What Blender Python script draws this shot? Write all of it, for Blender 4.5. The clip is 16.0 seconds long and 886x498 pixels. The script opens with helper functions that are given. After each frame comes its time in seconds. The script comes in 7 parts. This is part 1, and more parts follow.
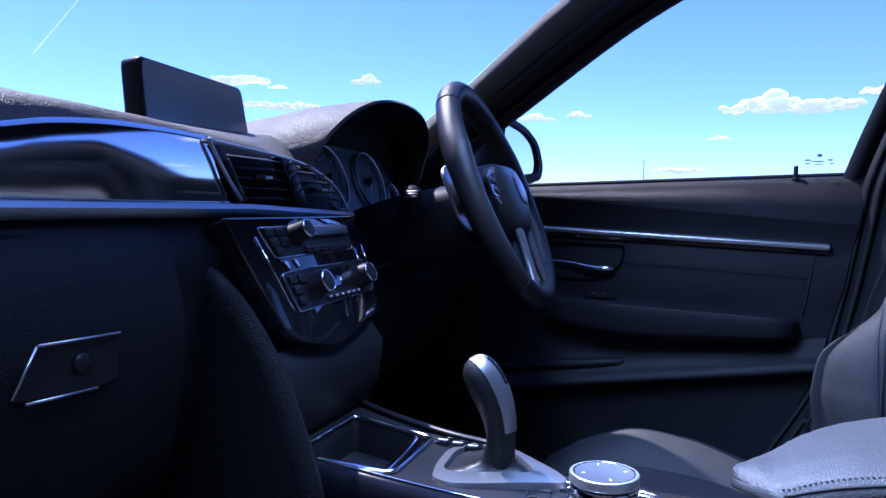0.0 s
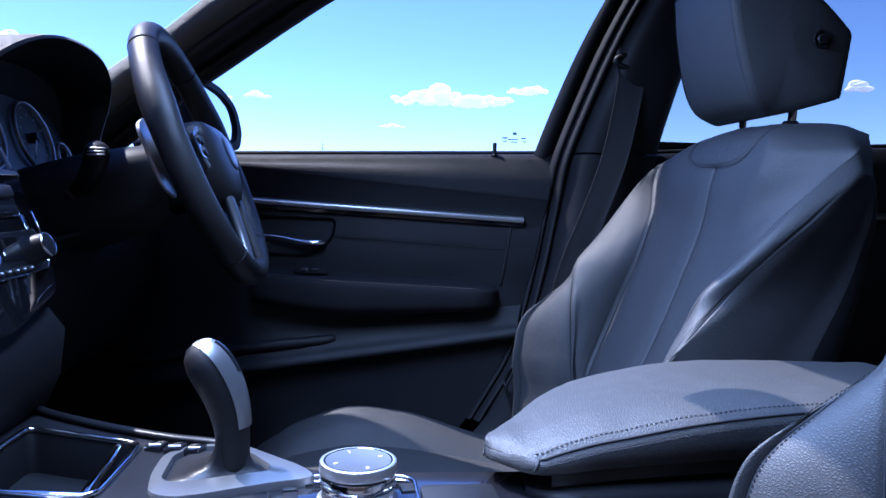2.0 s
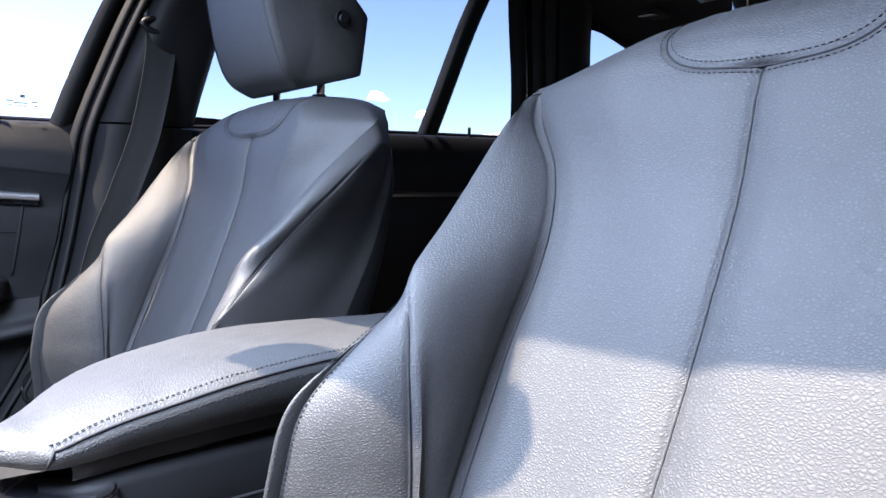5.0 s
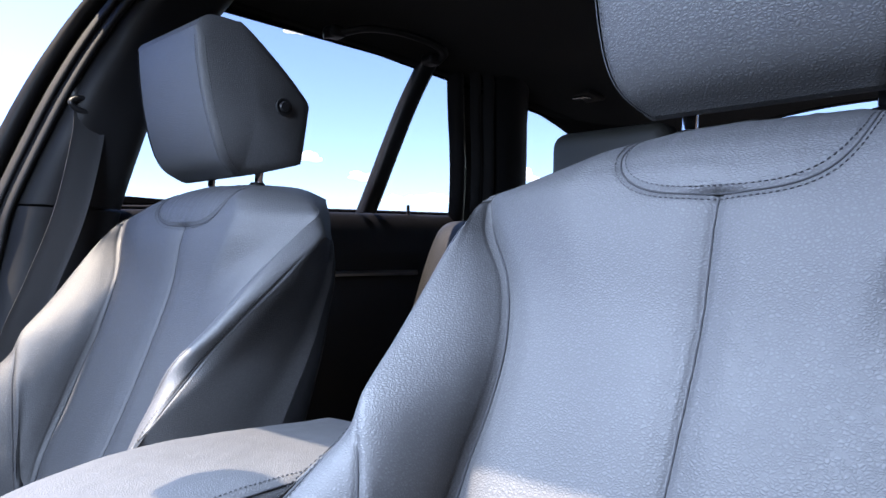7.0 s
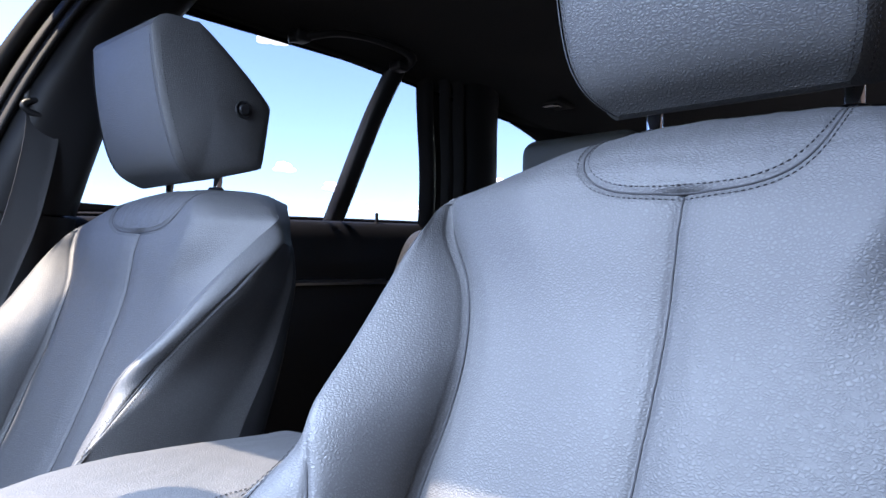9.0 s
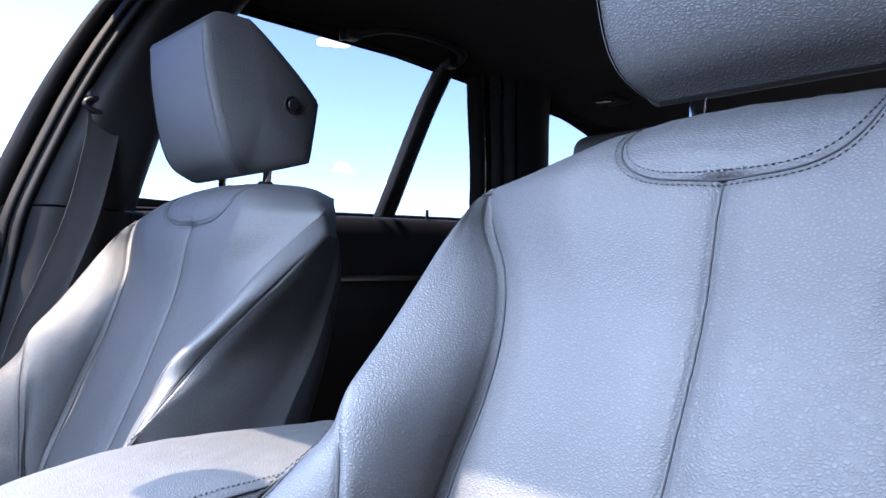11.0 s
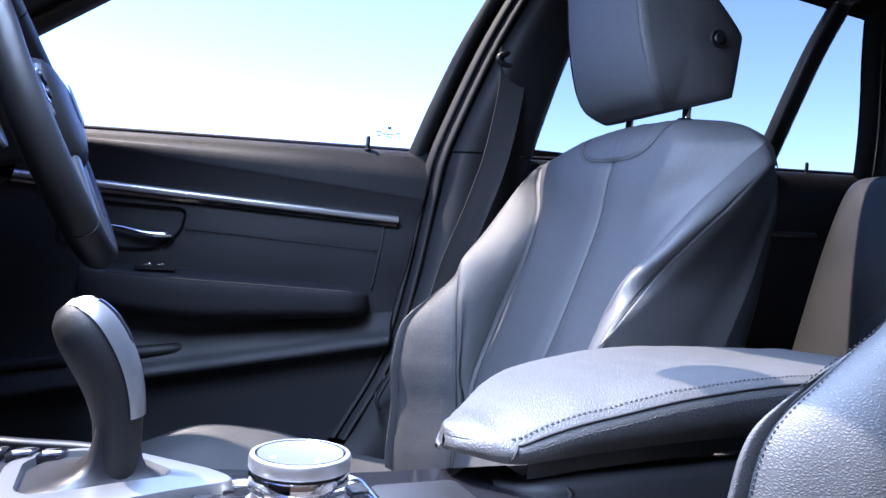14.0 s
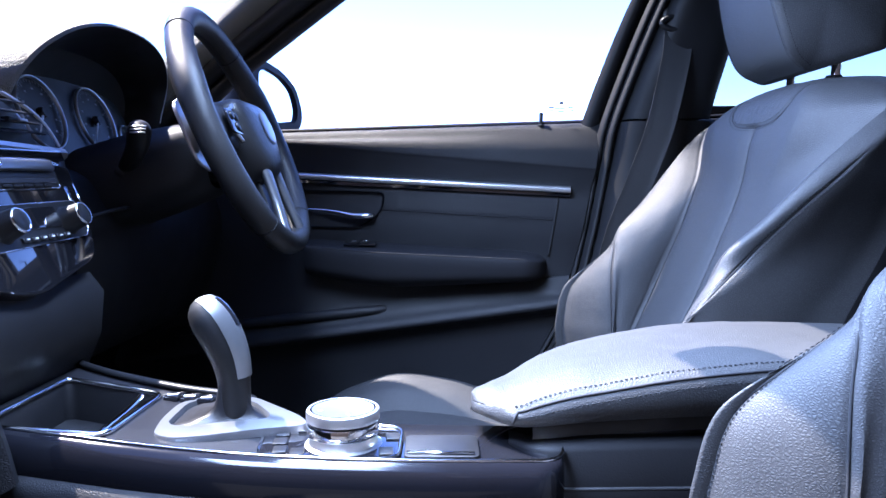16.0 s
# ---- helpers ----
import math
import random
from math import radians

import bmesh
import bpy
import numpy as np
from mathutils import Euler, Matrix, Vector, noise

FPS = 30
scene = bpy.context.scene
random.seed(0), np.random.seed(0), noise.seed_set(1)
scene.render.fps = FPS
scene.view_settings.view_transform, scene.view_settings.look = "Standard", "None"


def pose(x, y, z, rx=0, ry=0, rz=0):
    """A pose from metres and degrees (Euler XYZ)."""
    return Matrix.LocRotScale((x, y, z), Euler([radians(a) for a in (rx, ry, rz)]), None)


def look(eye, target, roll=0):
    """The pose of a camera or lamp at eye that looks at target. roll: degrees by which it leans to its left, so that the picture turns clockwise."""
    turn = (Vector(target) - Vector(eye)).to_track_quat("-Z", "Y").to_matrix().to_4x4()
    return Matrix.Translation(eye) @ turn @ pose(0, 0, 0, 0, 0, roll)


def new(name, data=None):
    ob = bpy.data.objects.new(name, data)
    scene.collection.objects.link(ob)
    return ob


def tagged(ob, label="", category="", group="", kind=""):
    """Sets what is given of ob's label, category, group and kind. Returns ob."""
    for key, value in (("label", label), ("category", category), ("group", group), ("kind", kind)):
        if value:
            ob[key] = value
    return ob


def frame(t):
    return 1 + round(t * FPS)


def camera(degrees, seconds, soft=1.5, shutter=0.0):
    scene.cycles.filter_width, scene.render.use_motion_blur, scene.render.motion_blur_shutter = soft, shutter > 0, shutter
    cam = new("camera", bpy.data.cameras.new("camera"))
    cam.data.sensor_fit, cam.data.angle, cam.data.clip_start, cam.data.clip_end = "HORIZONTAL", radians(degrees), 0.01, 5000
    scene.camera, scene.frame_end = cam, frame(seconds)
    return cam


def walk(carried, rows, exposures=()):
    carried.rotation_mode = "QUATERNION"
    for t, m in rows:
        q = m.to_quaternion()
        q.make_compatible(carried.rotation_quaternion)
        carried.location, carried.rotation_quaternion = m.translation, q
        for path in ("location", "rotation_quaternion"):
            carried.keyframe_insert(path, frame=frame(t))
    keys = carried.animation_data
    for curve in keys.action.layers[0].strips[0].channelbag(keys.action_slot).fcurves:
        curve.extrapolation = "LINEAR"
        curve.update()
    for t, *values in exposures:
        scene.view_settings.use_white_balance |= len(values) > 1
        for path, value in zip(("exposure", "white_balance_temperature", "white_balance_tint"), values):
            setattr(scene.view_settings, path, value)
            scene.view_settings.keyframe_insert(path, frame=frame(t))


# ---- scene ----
cam = camera(61.8, 16.0)
PATH = [
    (0, (-0.711, -0.067, 0.901), (1.179, 0.578, 0.793), 0.5),
    (0.5, (-0.687, -0.055, 0.891), (1.246, 0.442, 0.761), 0.4),
    (1, (-0.662, -0.035, 0.888), (1.311, 0.257, 0.741), 0.5),
    (1.5, (-0.646, -0.022, 0.89), (1.348, 0.032, 0.74), 1.0),
    (2, (-0.637, -0.006, 0.881), (1.349, -0.201, 0.739), 1.5),
    (2.5, (-0.631, 0.024, 0.871), (1.317, -0.414, 0.74), 2.3),
    (3, (-0.623, 0.038, 0.856), (1.259, -0.629, 0.737), 2.8),
    (3.5, (-0.616, 0.043, 0.84), (1.177, -0.836, 0.725), 2.7),
    (4, (-0.607, 0.016, 0.825), (1.088, -1.038, 0.71), 2.3),
    (4.5, (-0.604, -0.025, 0.828), (0.999, -1.213, 0.704), 1.7),
    (5, (-0.607, -0.031, 0.845), (0.931, -1.304, 0.724), 1.3),
    (5.2, (-0.603, -0.032, 0.852), (0.913, -1.331, 0.741), 1.2),
    (7.5, (-0.575, -0.038, 0.889), (0.831, -1.458, 0.959), 1.5),
    (8, (-0.572, -0.038, 0.884), (0.816, -1.476, 0.964), 1.5),
    (8.5, (-0.569, -0.052, 0.884), (0.803, -1.506, 0.96), 1.3),
    (11, (-0.579, -0.075, 0.875), (0.9, -1.419, 0.948), 1.8),
    (11.5, (-0.57, -0.077, 0.876), (1.0, -1.31, 0.96), 2.1),
    (12, (-0.547, -0.022, 0.867), (1.122, -1.122, 0.937), 2.5),
    (12.5, (-0.528, 0.047, 0.846), (1.22, -0.923, 0.918), 3.6),
    (13, (-0.518, 0.087, 0.81), (1.287, -0.773, 0.866), 3.9),
    (13.5, (-0.518, 0.093, 0.812), (1.327, -0.679, 0.813), 4.1),
    (14, (-0.517, 0.076, 0.809), (1.361, -0.612, 0.789), 3.5),
    (14.5, (-0.528, 0.038, 0.848), (1.385, -0.542, 0.761), 2.5),
    (15, (-0.551, -0.016, 0.858), (1.398, -0.437, 0.707), 1.9),
    (15.5, (-0.589, -0.064, 0.861), (1.391, -0.28, 0.678), 1.1),
    (16, (-0.659, -0.098, 0.865), (1.331, -0.03, 0.67), 0.1),
]
EXPO = [(0, 1.02, 5000, 22), (1.5, 1.20, 5000, 18), (2.5, 1.52, 5500, 14), (3.5, 2.02, 6350, 12), (5, 2.42, 7100, 11), (8, 2.70, 6900, 10), (11, 2.84, 6800, 11), (12.5, 2.65, 6350, 13), (14, 2.52, 6150, 14), (16, 2.56, 5750, 14)]
walk(cam, [(t, look(eye, target, roll)) for t, eye, target, roll in PATH], EXPO)

# ---- daylight ----
SUN_EL, SUN_AZ = 59.0, 25.0          # degrees up, degrees from straight ahead towards the driver's side
world = bpy.data.worlds.new("daylight")
scene.world = world
world.use_nodes = True
wt = world.node_tree
sky = wt.nodes.new("ShaderNodeTexSky")
sky.sky_type, sky.sun_disc = "NISHITA", False
sky.sun_elevation, sky.sun_rotation = radians(SUN_EL), radians(SUN_AZ)
sky.air_density, sky.dust_density, sky.ozone_density = 0.7, 0.0, 3.5
wt.links.new(sky.outputs[0], wt.nodes["Background"].inputs[0])
wt.nodes["Background"].inputs[1].default_value = 0.15
sun = new("sun", bpy.data.lights.new("sun", "SUN"))
sun.data.energy, sun.data.angle, sun.data.color = 5.0, radians(0.6), (1.0, 0.89, 0.77)
to_sun = Vector((math.sin(radians(SUN_AZ)) * math.cos(radians(SUN_EL)), math.cos(radians(SUN_AZ)) * math.cos(radians(SUN_EL)), math.sin(radians(SUN_EL))))
sun.rotation_euler = to_sun.to_track_quat("Z", "Y").to_euler()
sun.location = to_sun * 20


def sky_lamp(name, x0, x1, low, high, watts, cone):
    """An area lamp in the windscreen's opening, under its upper edge, for the light of the sky ahead; low and high: (y, z) of its edges."""
    lamp = new(name, bpy.data.lights.new(name, "AREA"))
    d = lamp.data
    up = Vector((0, high[0] - low[0], high[1] - low[1]))
    d.shape, d.size, d.size_y, d.energy, d.color, d.spread = "RECTANGLE", x1 - x0, up.length, watts, (0.54, 0.70, 1.0), radians(cone)
    eye = Vector(((x0 + x1) / 2, (low[0] + high[0]) / 2, (low[1] + high[1]) / 2))
    back = Vector((0, up.z, -up.y)).normalized()          # the lamp's own z, away from where it shines
    lamp.matrix_world = Matrix.Translation(eye) @ Matrix((Vector((1, 0, 0)), back.cross(Vector((1, 0, 0))), back)).transposed().to_4x4()


sky_lamp("windscreen_sky", -0.20, 0.25, (0.15, 1.235), (0.0, 1.325), 5.6, 128)
sky_lamp("windscreen_sky", -0.48, -0.22, (0.27, 1.172), (0.0, 1.325), 1.9, 115)


# ---- materials ----
def material(name, color, rough=0.5, metal=0.0, spec=0.5, grain=None, bump=0.0, cells=None, cell_bump=0.0, mottle=0.15, rough_var=0.1, coat=0.0, sheen=0.0, brushed=None, weave=None, rot=(0, 0, 0), ior=1.5, furrow_shade=0.0, dome=0.24):
    """Procedural surface: mottled colour at two scales, fine relief, uneven gloss. grain, cells: pieces a metre."""
    m = bpy.data.materials.new(name)
    m.use_nodes = True
    nt = m.node_tree
    b = nt.nodes["Principled BSDF"]
    tc = nt.nodes.new("ShaderNodeTexCoord")
    n1 = nt.nodes.new("ShaderNodeTexNoise")
    n1.inputs["Scale"].default_value, n1.inputs["Detail"].default_value = 9.0, 4.0
    n2 = nt.nodes.new("ShaderNodeTexNoise")
    n2.inputs["Scale"].default_value, n2.inputs["Detail"].default_value = (grain or 300.0) * 0.5, 2.0
    for n in (n1, n2):
        nt.links.new(tc.outputs["Object"], n.inputs["Vector"])
    add = nt.nodes.new("ShaderNodeMath")
    add.operation = "ADD"
    nt.links.new(n1.outputs[0], add.inputs[0])
    nt.links.new(n2.outputs[0], add.inputs[1])
    ramp = nt.nodes.new("ShaderNodeMapRange")
    ramp.inputs[1].default_value, ramp.inputs[2].default_value = 0.7, 1.3
    ramp.inputs[3].default_value, ramp.inputs[4].default_value = 1 - mottle, 1 + mottle
    nt.links.new(add.outputs[0], ramp.inputs[0])
    mul = nt.nodes.new("ShaderNodeVectorMath")
    mul.operation = "SCALE"
    mul.inputs[0].default_value = color[:3]
    nt.links.new(ramp.outputs[0], mul.inputs["Scale"])
    nt.links.new(mul.outputs[0], b.inputs["Base Color"])
    rr = nt.nodes.new("ShaderNodeMapRange")
    rr.inputs[1].default_value, rr.inputs[2].default_value = 0.3, 0.7
    rr.inputs[3].default_value, rr.inputs[4].default_value = max(0.02, rough - rough_var), min(1, rough + rough_var)
    nt.links.new(n1.outputs[0], rr.inputs[0])
    nt.links.new(rr.outputs[0], b.inputs["Roughness"])
    b.inputs["Metallic"].default_value, b.inputs["IOR"].default_value = metal, ior
    b.inputs["Specular IOR Level"].default_value = spec
    b.inputs["Coat Weight"].default_value = coat
    b.inputs["Coat Roughness"].default_value = 0.03
    b.inputs["Sheen Weight"].default_value = sheen
    last = None

    def relief(height, strength, dist):
        nonlocal last
        bp = nt.nodes.new("ShaderNodeBump")
        bp.inputs["Strength"].default_value, bp.inputs["Distance"].default_value = strength, dist
        nt.links.new(height, bp.inputs["Height"])
        if last:
            nt.links.new(last, bp.inputs["Normal"])
        last = bp.outputs[0]
        nt.links.new(last, b.inputs["Normal"])

    if cells:
        warp = nt.nodes.new("ShaderNodeTexNoise")
        warp.inputs["Scale"].default_value = cells * 0.35
        nt.links.new(tc.outputs["Object"], warp.inputs["Vector"])
        mixv = nt.nodes.new("ShaderNodeVectorMath")
        mixv.operation = "MULTIPLY_ADD"
        mixv.inputs[1].default_value = (1.6 / cells,) * 3
        nt.links.new(warp.outputs["Color"], mixv.inputs[0])
        nt.links.new(tc.outputs["Object"], mixv.inputs[2])
        mp = nt.nodes.new("ShaderNodeMapping")
        mp.inputs["Rotation"].default_value = rot
        mp.inputs["Scale"].default_value = (0.8, 1.0, 1.15)
        nt.links.new(mixv.outputs[0], mp.inputs[0])
        v = nt.nodes.new("ShaderNodeTexVoronoi")
        v.feature = "DISTANCE_TO_EDGE"
        v.inputs["Scale"].default_value = cells
        nt.links.new(mp.outputs[0], v.inputs["Vector"])
        sm = nt.nodes.new("ShaderNodeMapRange")
        sm.interpolation_type = "SMOOTHSTEP"
        sm.inputs[1].default_value, sm.inputs[2].default_value = 0.0, dome
        nt.links.new(v.outputs["Distance"], sm.inputs[0])
        relief(sm.outputs[0], cell_bump, 0.0006)
        if furrow_shade:
            # shade in the furrows between the grains, put into colour and gloss
            dk = nt.nodes.new("ShaderNodeMapRange")
            dk.inputs[3].default_value, dk.inputs[4].default_value = 1 - furrow_shade, 1.0
            nt.links.new(sm.outputs[0], dk.inputs[0])
            m2 = nt.nodes.new("ShaderNodeMath")
            m2.operation = "MULTIPLY"
            nt.links.new(dk.outputs[0], m2.inputs[0])
            nt.links.new(ramp.outputs[0], m2.inputs[1])
            nt.links.new(m2.outputs[0], mul.inputs["Scale"])
            sp = nt.nodes.new("ShaderNodeMath")
            sp.operation = "MULTIPLY"
            sp.inputs[1].default_value = spec
            nt.links.new(dk.outputs[0], sp.inputs[0])
            nt.links.new(sp.outputs[0], b.inputs["Specular IOR Level"])
    if brushed:
        mp = nt.nodes.new("ShaderNodeMapping")
        mp.inputs["Scale"].default_value = brushed
        nt.links.new(tc.outputs["Object"], mp.inputs[0])
        nb = nt.nodes.new("ShaderNodeTexNoise")
        nb.inputs["Scale"].default_value = 1.0
        nt.links.new(mp.outputs[0], nb.inputs["Vector"])
        relief(nb.outputs[0], 0.08, 0.0005)
    if weave:
        wv = nt.nodes.new("ShaderNodeTexWave")
        wv.inputs["Scale"].default_value = weave
        wv.bands_direction = "DIAGONAL"
        nt.links.new(tc.outputs["Object"], wv.inputs["Vector"])
        relief(wv.outputs["Fac"], 0.5, 0.0004)
    if bump:
        relief(n2.outputs[0], bump, 0.0005)
    return m


LEATHER = material("leather_black", (0.036, 0.036, 0.038), 0.60, spec=0.38, ior=1.5, cells=440, cell_bump=0.36, dome=0.38, furrow_shade=0.20, grain=1300, bump=0.06, mottle=0.10, rough_var=0.05)
DECK = material("deck_soft_black", (0.010, 0.010, 0.012), 0.42, spec=0.3, grain=1600, bump=0.1, mottle=0.08)
WHEEL_LEATHER = material("leather_smooth", (0.018, 0.018, 0.019), 0.38, spec=0.4, cells=700, cell_bump=0.25, grain=900, bump=0.08, mottle=0.1)
THREAD = material("thread_black", (0.018, 0.018, 0.020), 0.8, spec=0.2, grain=2000, bump=0.3)
# black pad and hood; light from above is put into this greyer base
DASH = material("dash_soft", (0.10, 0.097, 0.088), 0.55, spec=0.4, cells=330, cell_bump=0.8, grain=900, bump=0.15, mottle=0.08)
PANEL = material("door_soft", (0.011, 0.0115, 0.0135), 0.5, spec=0.26, cells=480, cell_bump=0.35, grain=900, bump=0.12, mottle=0.08)
PLASTIC = material("plastic_grained", (0.007, 0.007, 0.008), 0.55, spec=0.25, grain=1400, bump=0.3, mottle=0.08)
SMOOTH = material("plastic_satin", (0.008, 0.008, 0.009), 0.42, spec=0.3, grain=1800, bump=0.05, mottle=0.06)
GLOSS = material("piano_black", (0.008, 0.008, 0.01), 0.05, spec=0.6, coat=1.0, rough_var=0.02, mottle=0.05)
BAR = material("gloss_black_bar", (0.006, 0.006, 0.008), 0.1, spec=0.3, rough_var=0.03, mottle=0.05)
SATIN = material("satin_aluminium", (0.50, 0.505, 0.52), 0.4, metal=1.0, mottle=0.03, rough_var=0.05, brushed=(6, 900, 900))
CHROME = material("chrome", (0.78, 0.78, 0.8), 0.1, metal=1.0, mottle=0.03, rough_var=0.03)
GREY_SILVER = material("silver_paint", (0.24, 0.245, 0.26), 0.34, metal=0.85, mottle=0.03, rough_var=0.04)
RUBBER = material("rubber", (0.012, 0.012, 0.013), 0.6, spec=0.3, grain=900, bump=0.15)
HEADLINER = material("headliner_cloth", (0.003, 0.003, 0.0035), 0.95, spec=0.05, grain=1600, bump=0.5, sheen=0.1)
CARPET = material("carpet", (0.015, 0.015, 0.017), 0.95, spec=0.1, grain=700, bump=0.9)
WEBBING = material("belt_webbing", (0.03, 0.03, 0.032), 0.5, spec=0.5, weave=420, grain=1500, bump=0.2)
REAR_CLOTH = material("rear_leather", (0.03, 0.0295, 0.026), 0.5, spec=0.4, cells=300, cell_bump=0.4, grain=900, bump=0.1)
STEEL = material("polished_steel", (0.7, 0.7, 0.72), 0.12, metal=1.0, mottle=0.02, rough_var=0.03)
BODY_PAINT = material("car_paint_dark", (0.02, 0.022, 0.028), 0.2, spec=0.5, coat=1.0, mottle=0.03)
ASPHALT = material("asphalt", (0.04, 0.04, 0.042), 0.85, grain=120, bump=0.8, mottle=0.25)
MARK = material("white_marking", (0.7, 0.7, 0.72), 0.5, mottle=0.03)
FIGURE = material("dial_figure_grey", (0.22, 0.22, 0.23), 0.6, mottle=0.03)
ARM_SOFT = material("armrest_soft", (0.012, 0.012, 0.014), 0.6, spec=0.22, cells=480, cell_bump=0.35, grain=900, bump=0.12, mottle=0.08)
# same black dashboard lower down, with its shade put into the colour
LOWER = material("lower_dash_shaded", (0.006, 0.006, 0.007), 0.6, spec=0.2, cells=420, cell_bump=0.5, grain=900, bump=0.15, mottle=0.1)
DIAL = material("dial_black", (0.012, 0.012, 0.014), 0.5, mottle=0.05)


def mirror_glass():
    m = bpy.data.materials.new("mirror_glass")
    m.use_nodes = True
    b = m.node_tree.nodes["Principled BSDF"]
    b.inputs["Base Color"].default_value = (0.8, 0.83, 0.86, 1)
    b.inputs["Metallic"].default_value, b.inputs["Roughness"].default_value = 1.0, 0.02
    return m


def pane_glass(name, tint=(0.93, 0.96, 0.97)):
    """Thin clear glass: sees straight through, with a faint reflection."""
    m = bpy.data.materials.new(name)
    m.use_nodes = True
    nt = m.node_tree
    nt.nodes.remove(nt.nodes["Principled BSDF"])
    tr, gl, mx, fr = (nt.nodes.new(k) for k in ("ShaderNodeBsdfTransparent", "ShaderNodeBsdfGlossy", "ShaderNodeMixShader", "ShaderNodeFresnel"))
    tr.inputs[0].default_value = (*tint, 1)
    gl.inputs["Roughness"].default_value = 0.02
    fr.inputs[0].default_value = 1.06
    nt.links.new(fr.outputs[0], mx.inputs[0])
    nt.links.new(tr.outputs[0], mx.inputs[1])
    nt.links.new(gl.outputs[0], mx.inputs[2])
    nt.links.new(mx.outputs[0], nt.nodes["Material Output"].inputs[0])
    return m


MIRROR = mirror_glass()
GLASS = pane_glass("window_glass", (0.67, 0.69, 0.97))
PRIVACY = pane_glass("privacy_glass", (0.345, 0.345, 0.395))
# dark display; the sky's reflection is put into its grey-blue base
SCREEN = material("screen_sky_tint", (0.26, 0.30, 0.33), 0.16, spec=0.5, ior=2.2, rough_var=0.02, mottle=0.03)
# dark trim; its pale metal base strengthens the sky's reflection
TRIM = material("trim_bright_reflection", (0.64, 0.65, 0.68), 0.06, metal=1.0, rough_var=0.02, mottle=0.03)


# ---- mesh helpers ----
def part(name, bm, mat, parent=None, label="", smooth=40.0):
    me = bpy.data.meshes.new(name)
    bmesh.ops.recalc_face_normals(bm, faces=bm.faces)
    bm.to_mesh(me)
    bm.free()
    me.materials.append(mat)
    for p in me.polygons:
        p.use_smooth = smooth > 0
    if 0 < smooth < 180:
        me.set_sharp_from_angle(angle=radians(smooth))
    ob = new(name, me)
    ob.parent = parent
    if label:
        ob["label"] = label
    return ob


def thing(name, label, category, at=(0, 0, 0), group="", kind=""):
    ob = new(name)
    ob.location = at
    ob.empty_display_size = 0.05
    return tagged(ob, label, category, group, kind)


def adopt(ob, children):
    """Make meshes built in world coordinates the parts of a thing."""
    inv = Matrix.Translation(ob.location).inverted()
    for c in children:
        c.parent = ob
        c.matrix_parent_inverse = inv
    return ob


def hermite(xs, ys, x):
    xs, ys = np.asarray(xs, float), np.asarray(ys, float)
    m = np.gradient(ys, xs)
    x = np.clip(x, xs[0], xs[-1])
    i = np.clip(np.searchsorted(xs, x) - 1, 0, len(xs) - 2)
    h = xs[i + 1] - xs[i]
    t = (x - xs[i]) / h
    return (2 * t**3 - 3 * t**2 + 1) * ys[i] + (t**3 - 2 * t**2 + t) * h * m[i] + (-2 * t**3 + 3 * t**2) * ys[i + 1] + (t**3 - t**2) * h * m[i + 1]


def spline(points, n):
    """n points of a smooth curve through the given ones."""
    pts = np.array([tuple(p) for p in points], float)
    k = np.arange(len(pts))
    u = np.linspace(0, len(pts) - 1, n)
    return np.stack([hermite(k, pts[:, a], u) for a in range(pts.shape[1])], 1)


def grid(points, closed_u=False, closed_v=False, bm=None):
    """A sheet from points[v][u]."""
    bm = bm or bmesh.new()
    rows = [[bm.verts.new(tuple(p)) for p in row] for row in points]
    nv, nu = len(rows), len(rows[0])
    for v in range(nv - (not closed_v)):
        for u in range(nu - (not closed_u)):
            q = (rows[v][u], rows[v][(u + 1) % nu], rows[(v + 1) % nv][(u + 1) % nu], rows[(v + 1) % nv][u])
            if len(set(q)) == 4:
                bm.faces.new(q)
    return bm


def cap(bm, ring):
    bm.faces.new([bm.verts.new(tuple(p)) for p in ring])
    bmesh.ops.remove_doubles(bm, verts=bm.verts, dist=1e-5)
    return bm


def tube(points, radius, seg=10, closed=False, bm=None, flat=1.0, caps=True):
    """A round bar along points; radius may be a list. flat squeezes it along its second axis."""
    bm = bm or bmesh.new()
    pts = [Vector(p) for p in points]
    n = len(pts)
    rad = radius if hasattr(radius, "__len__") else [radius] * n
    up = None
    rows = []
    for i, p in enumerate(pts):
        a, b = pts[(i - 1) % n if closed else max(i - 1, 0)], pts[(i + 1) % n if closed else min(i + 1, n - 1)]
        d = (b - a).normalized()
        if up is None:
            up = Vector((0, 0, 1)) if abs(d.z) < 0.9 else Vector((0, 1, 0))
        side = d.cross(up).normalized()
        up = side.cross(d).normalized()
        rows.append([p + (side * math.cos(t) + up * math.sin(t) * flat) * rad[i] for t in np.linspace(0, 2 * math.pi, seg, endpoint=False)])
    grid(rows, closed_u=True, closed_v=closed, bm=bm)
    if not closed and caps:
        bm.verts.ensure_lookup_table()
        for row in (rows[0], rows[-1]):
            bm.faces.new([bm.verts.new(tuple(q)) for q in row])
        bmesh.ops.remove_doubles(bm, verts=bm.verts, dist=1e-6)
    return bm


def box(size, at=(0, 0, 0), bevel=0.003, seg=2, m=None):
    bm = bmesh.new()
    bmesh.ops.create_cube(bm, size=1, matrix=Matrix.Translation(at) @ (m or Matrix()) @ Matrix.Diagonal((*size, 1)))
    if bevel:
        bmesh.ops.bevel(bm, geom=bm.edges[:], offset=bevel, segments=seg, affect="EDGES", profile=0.5)
    return bm


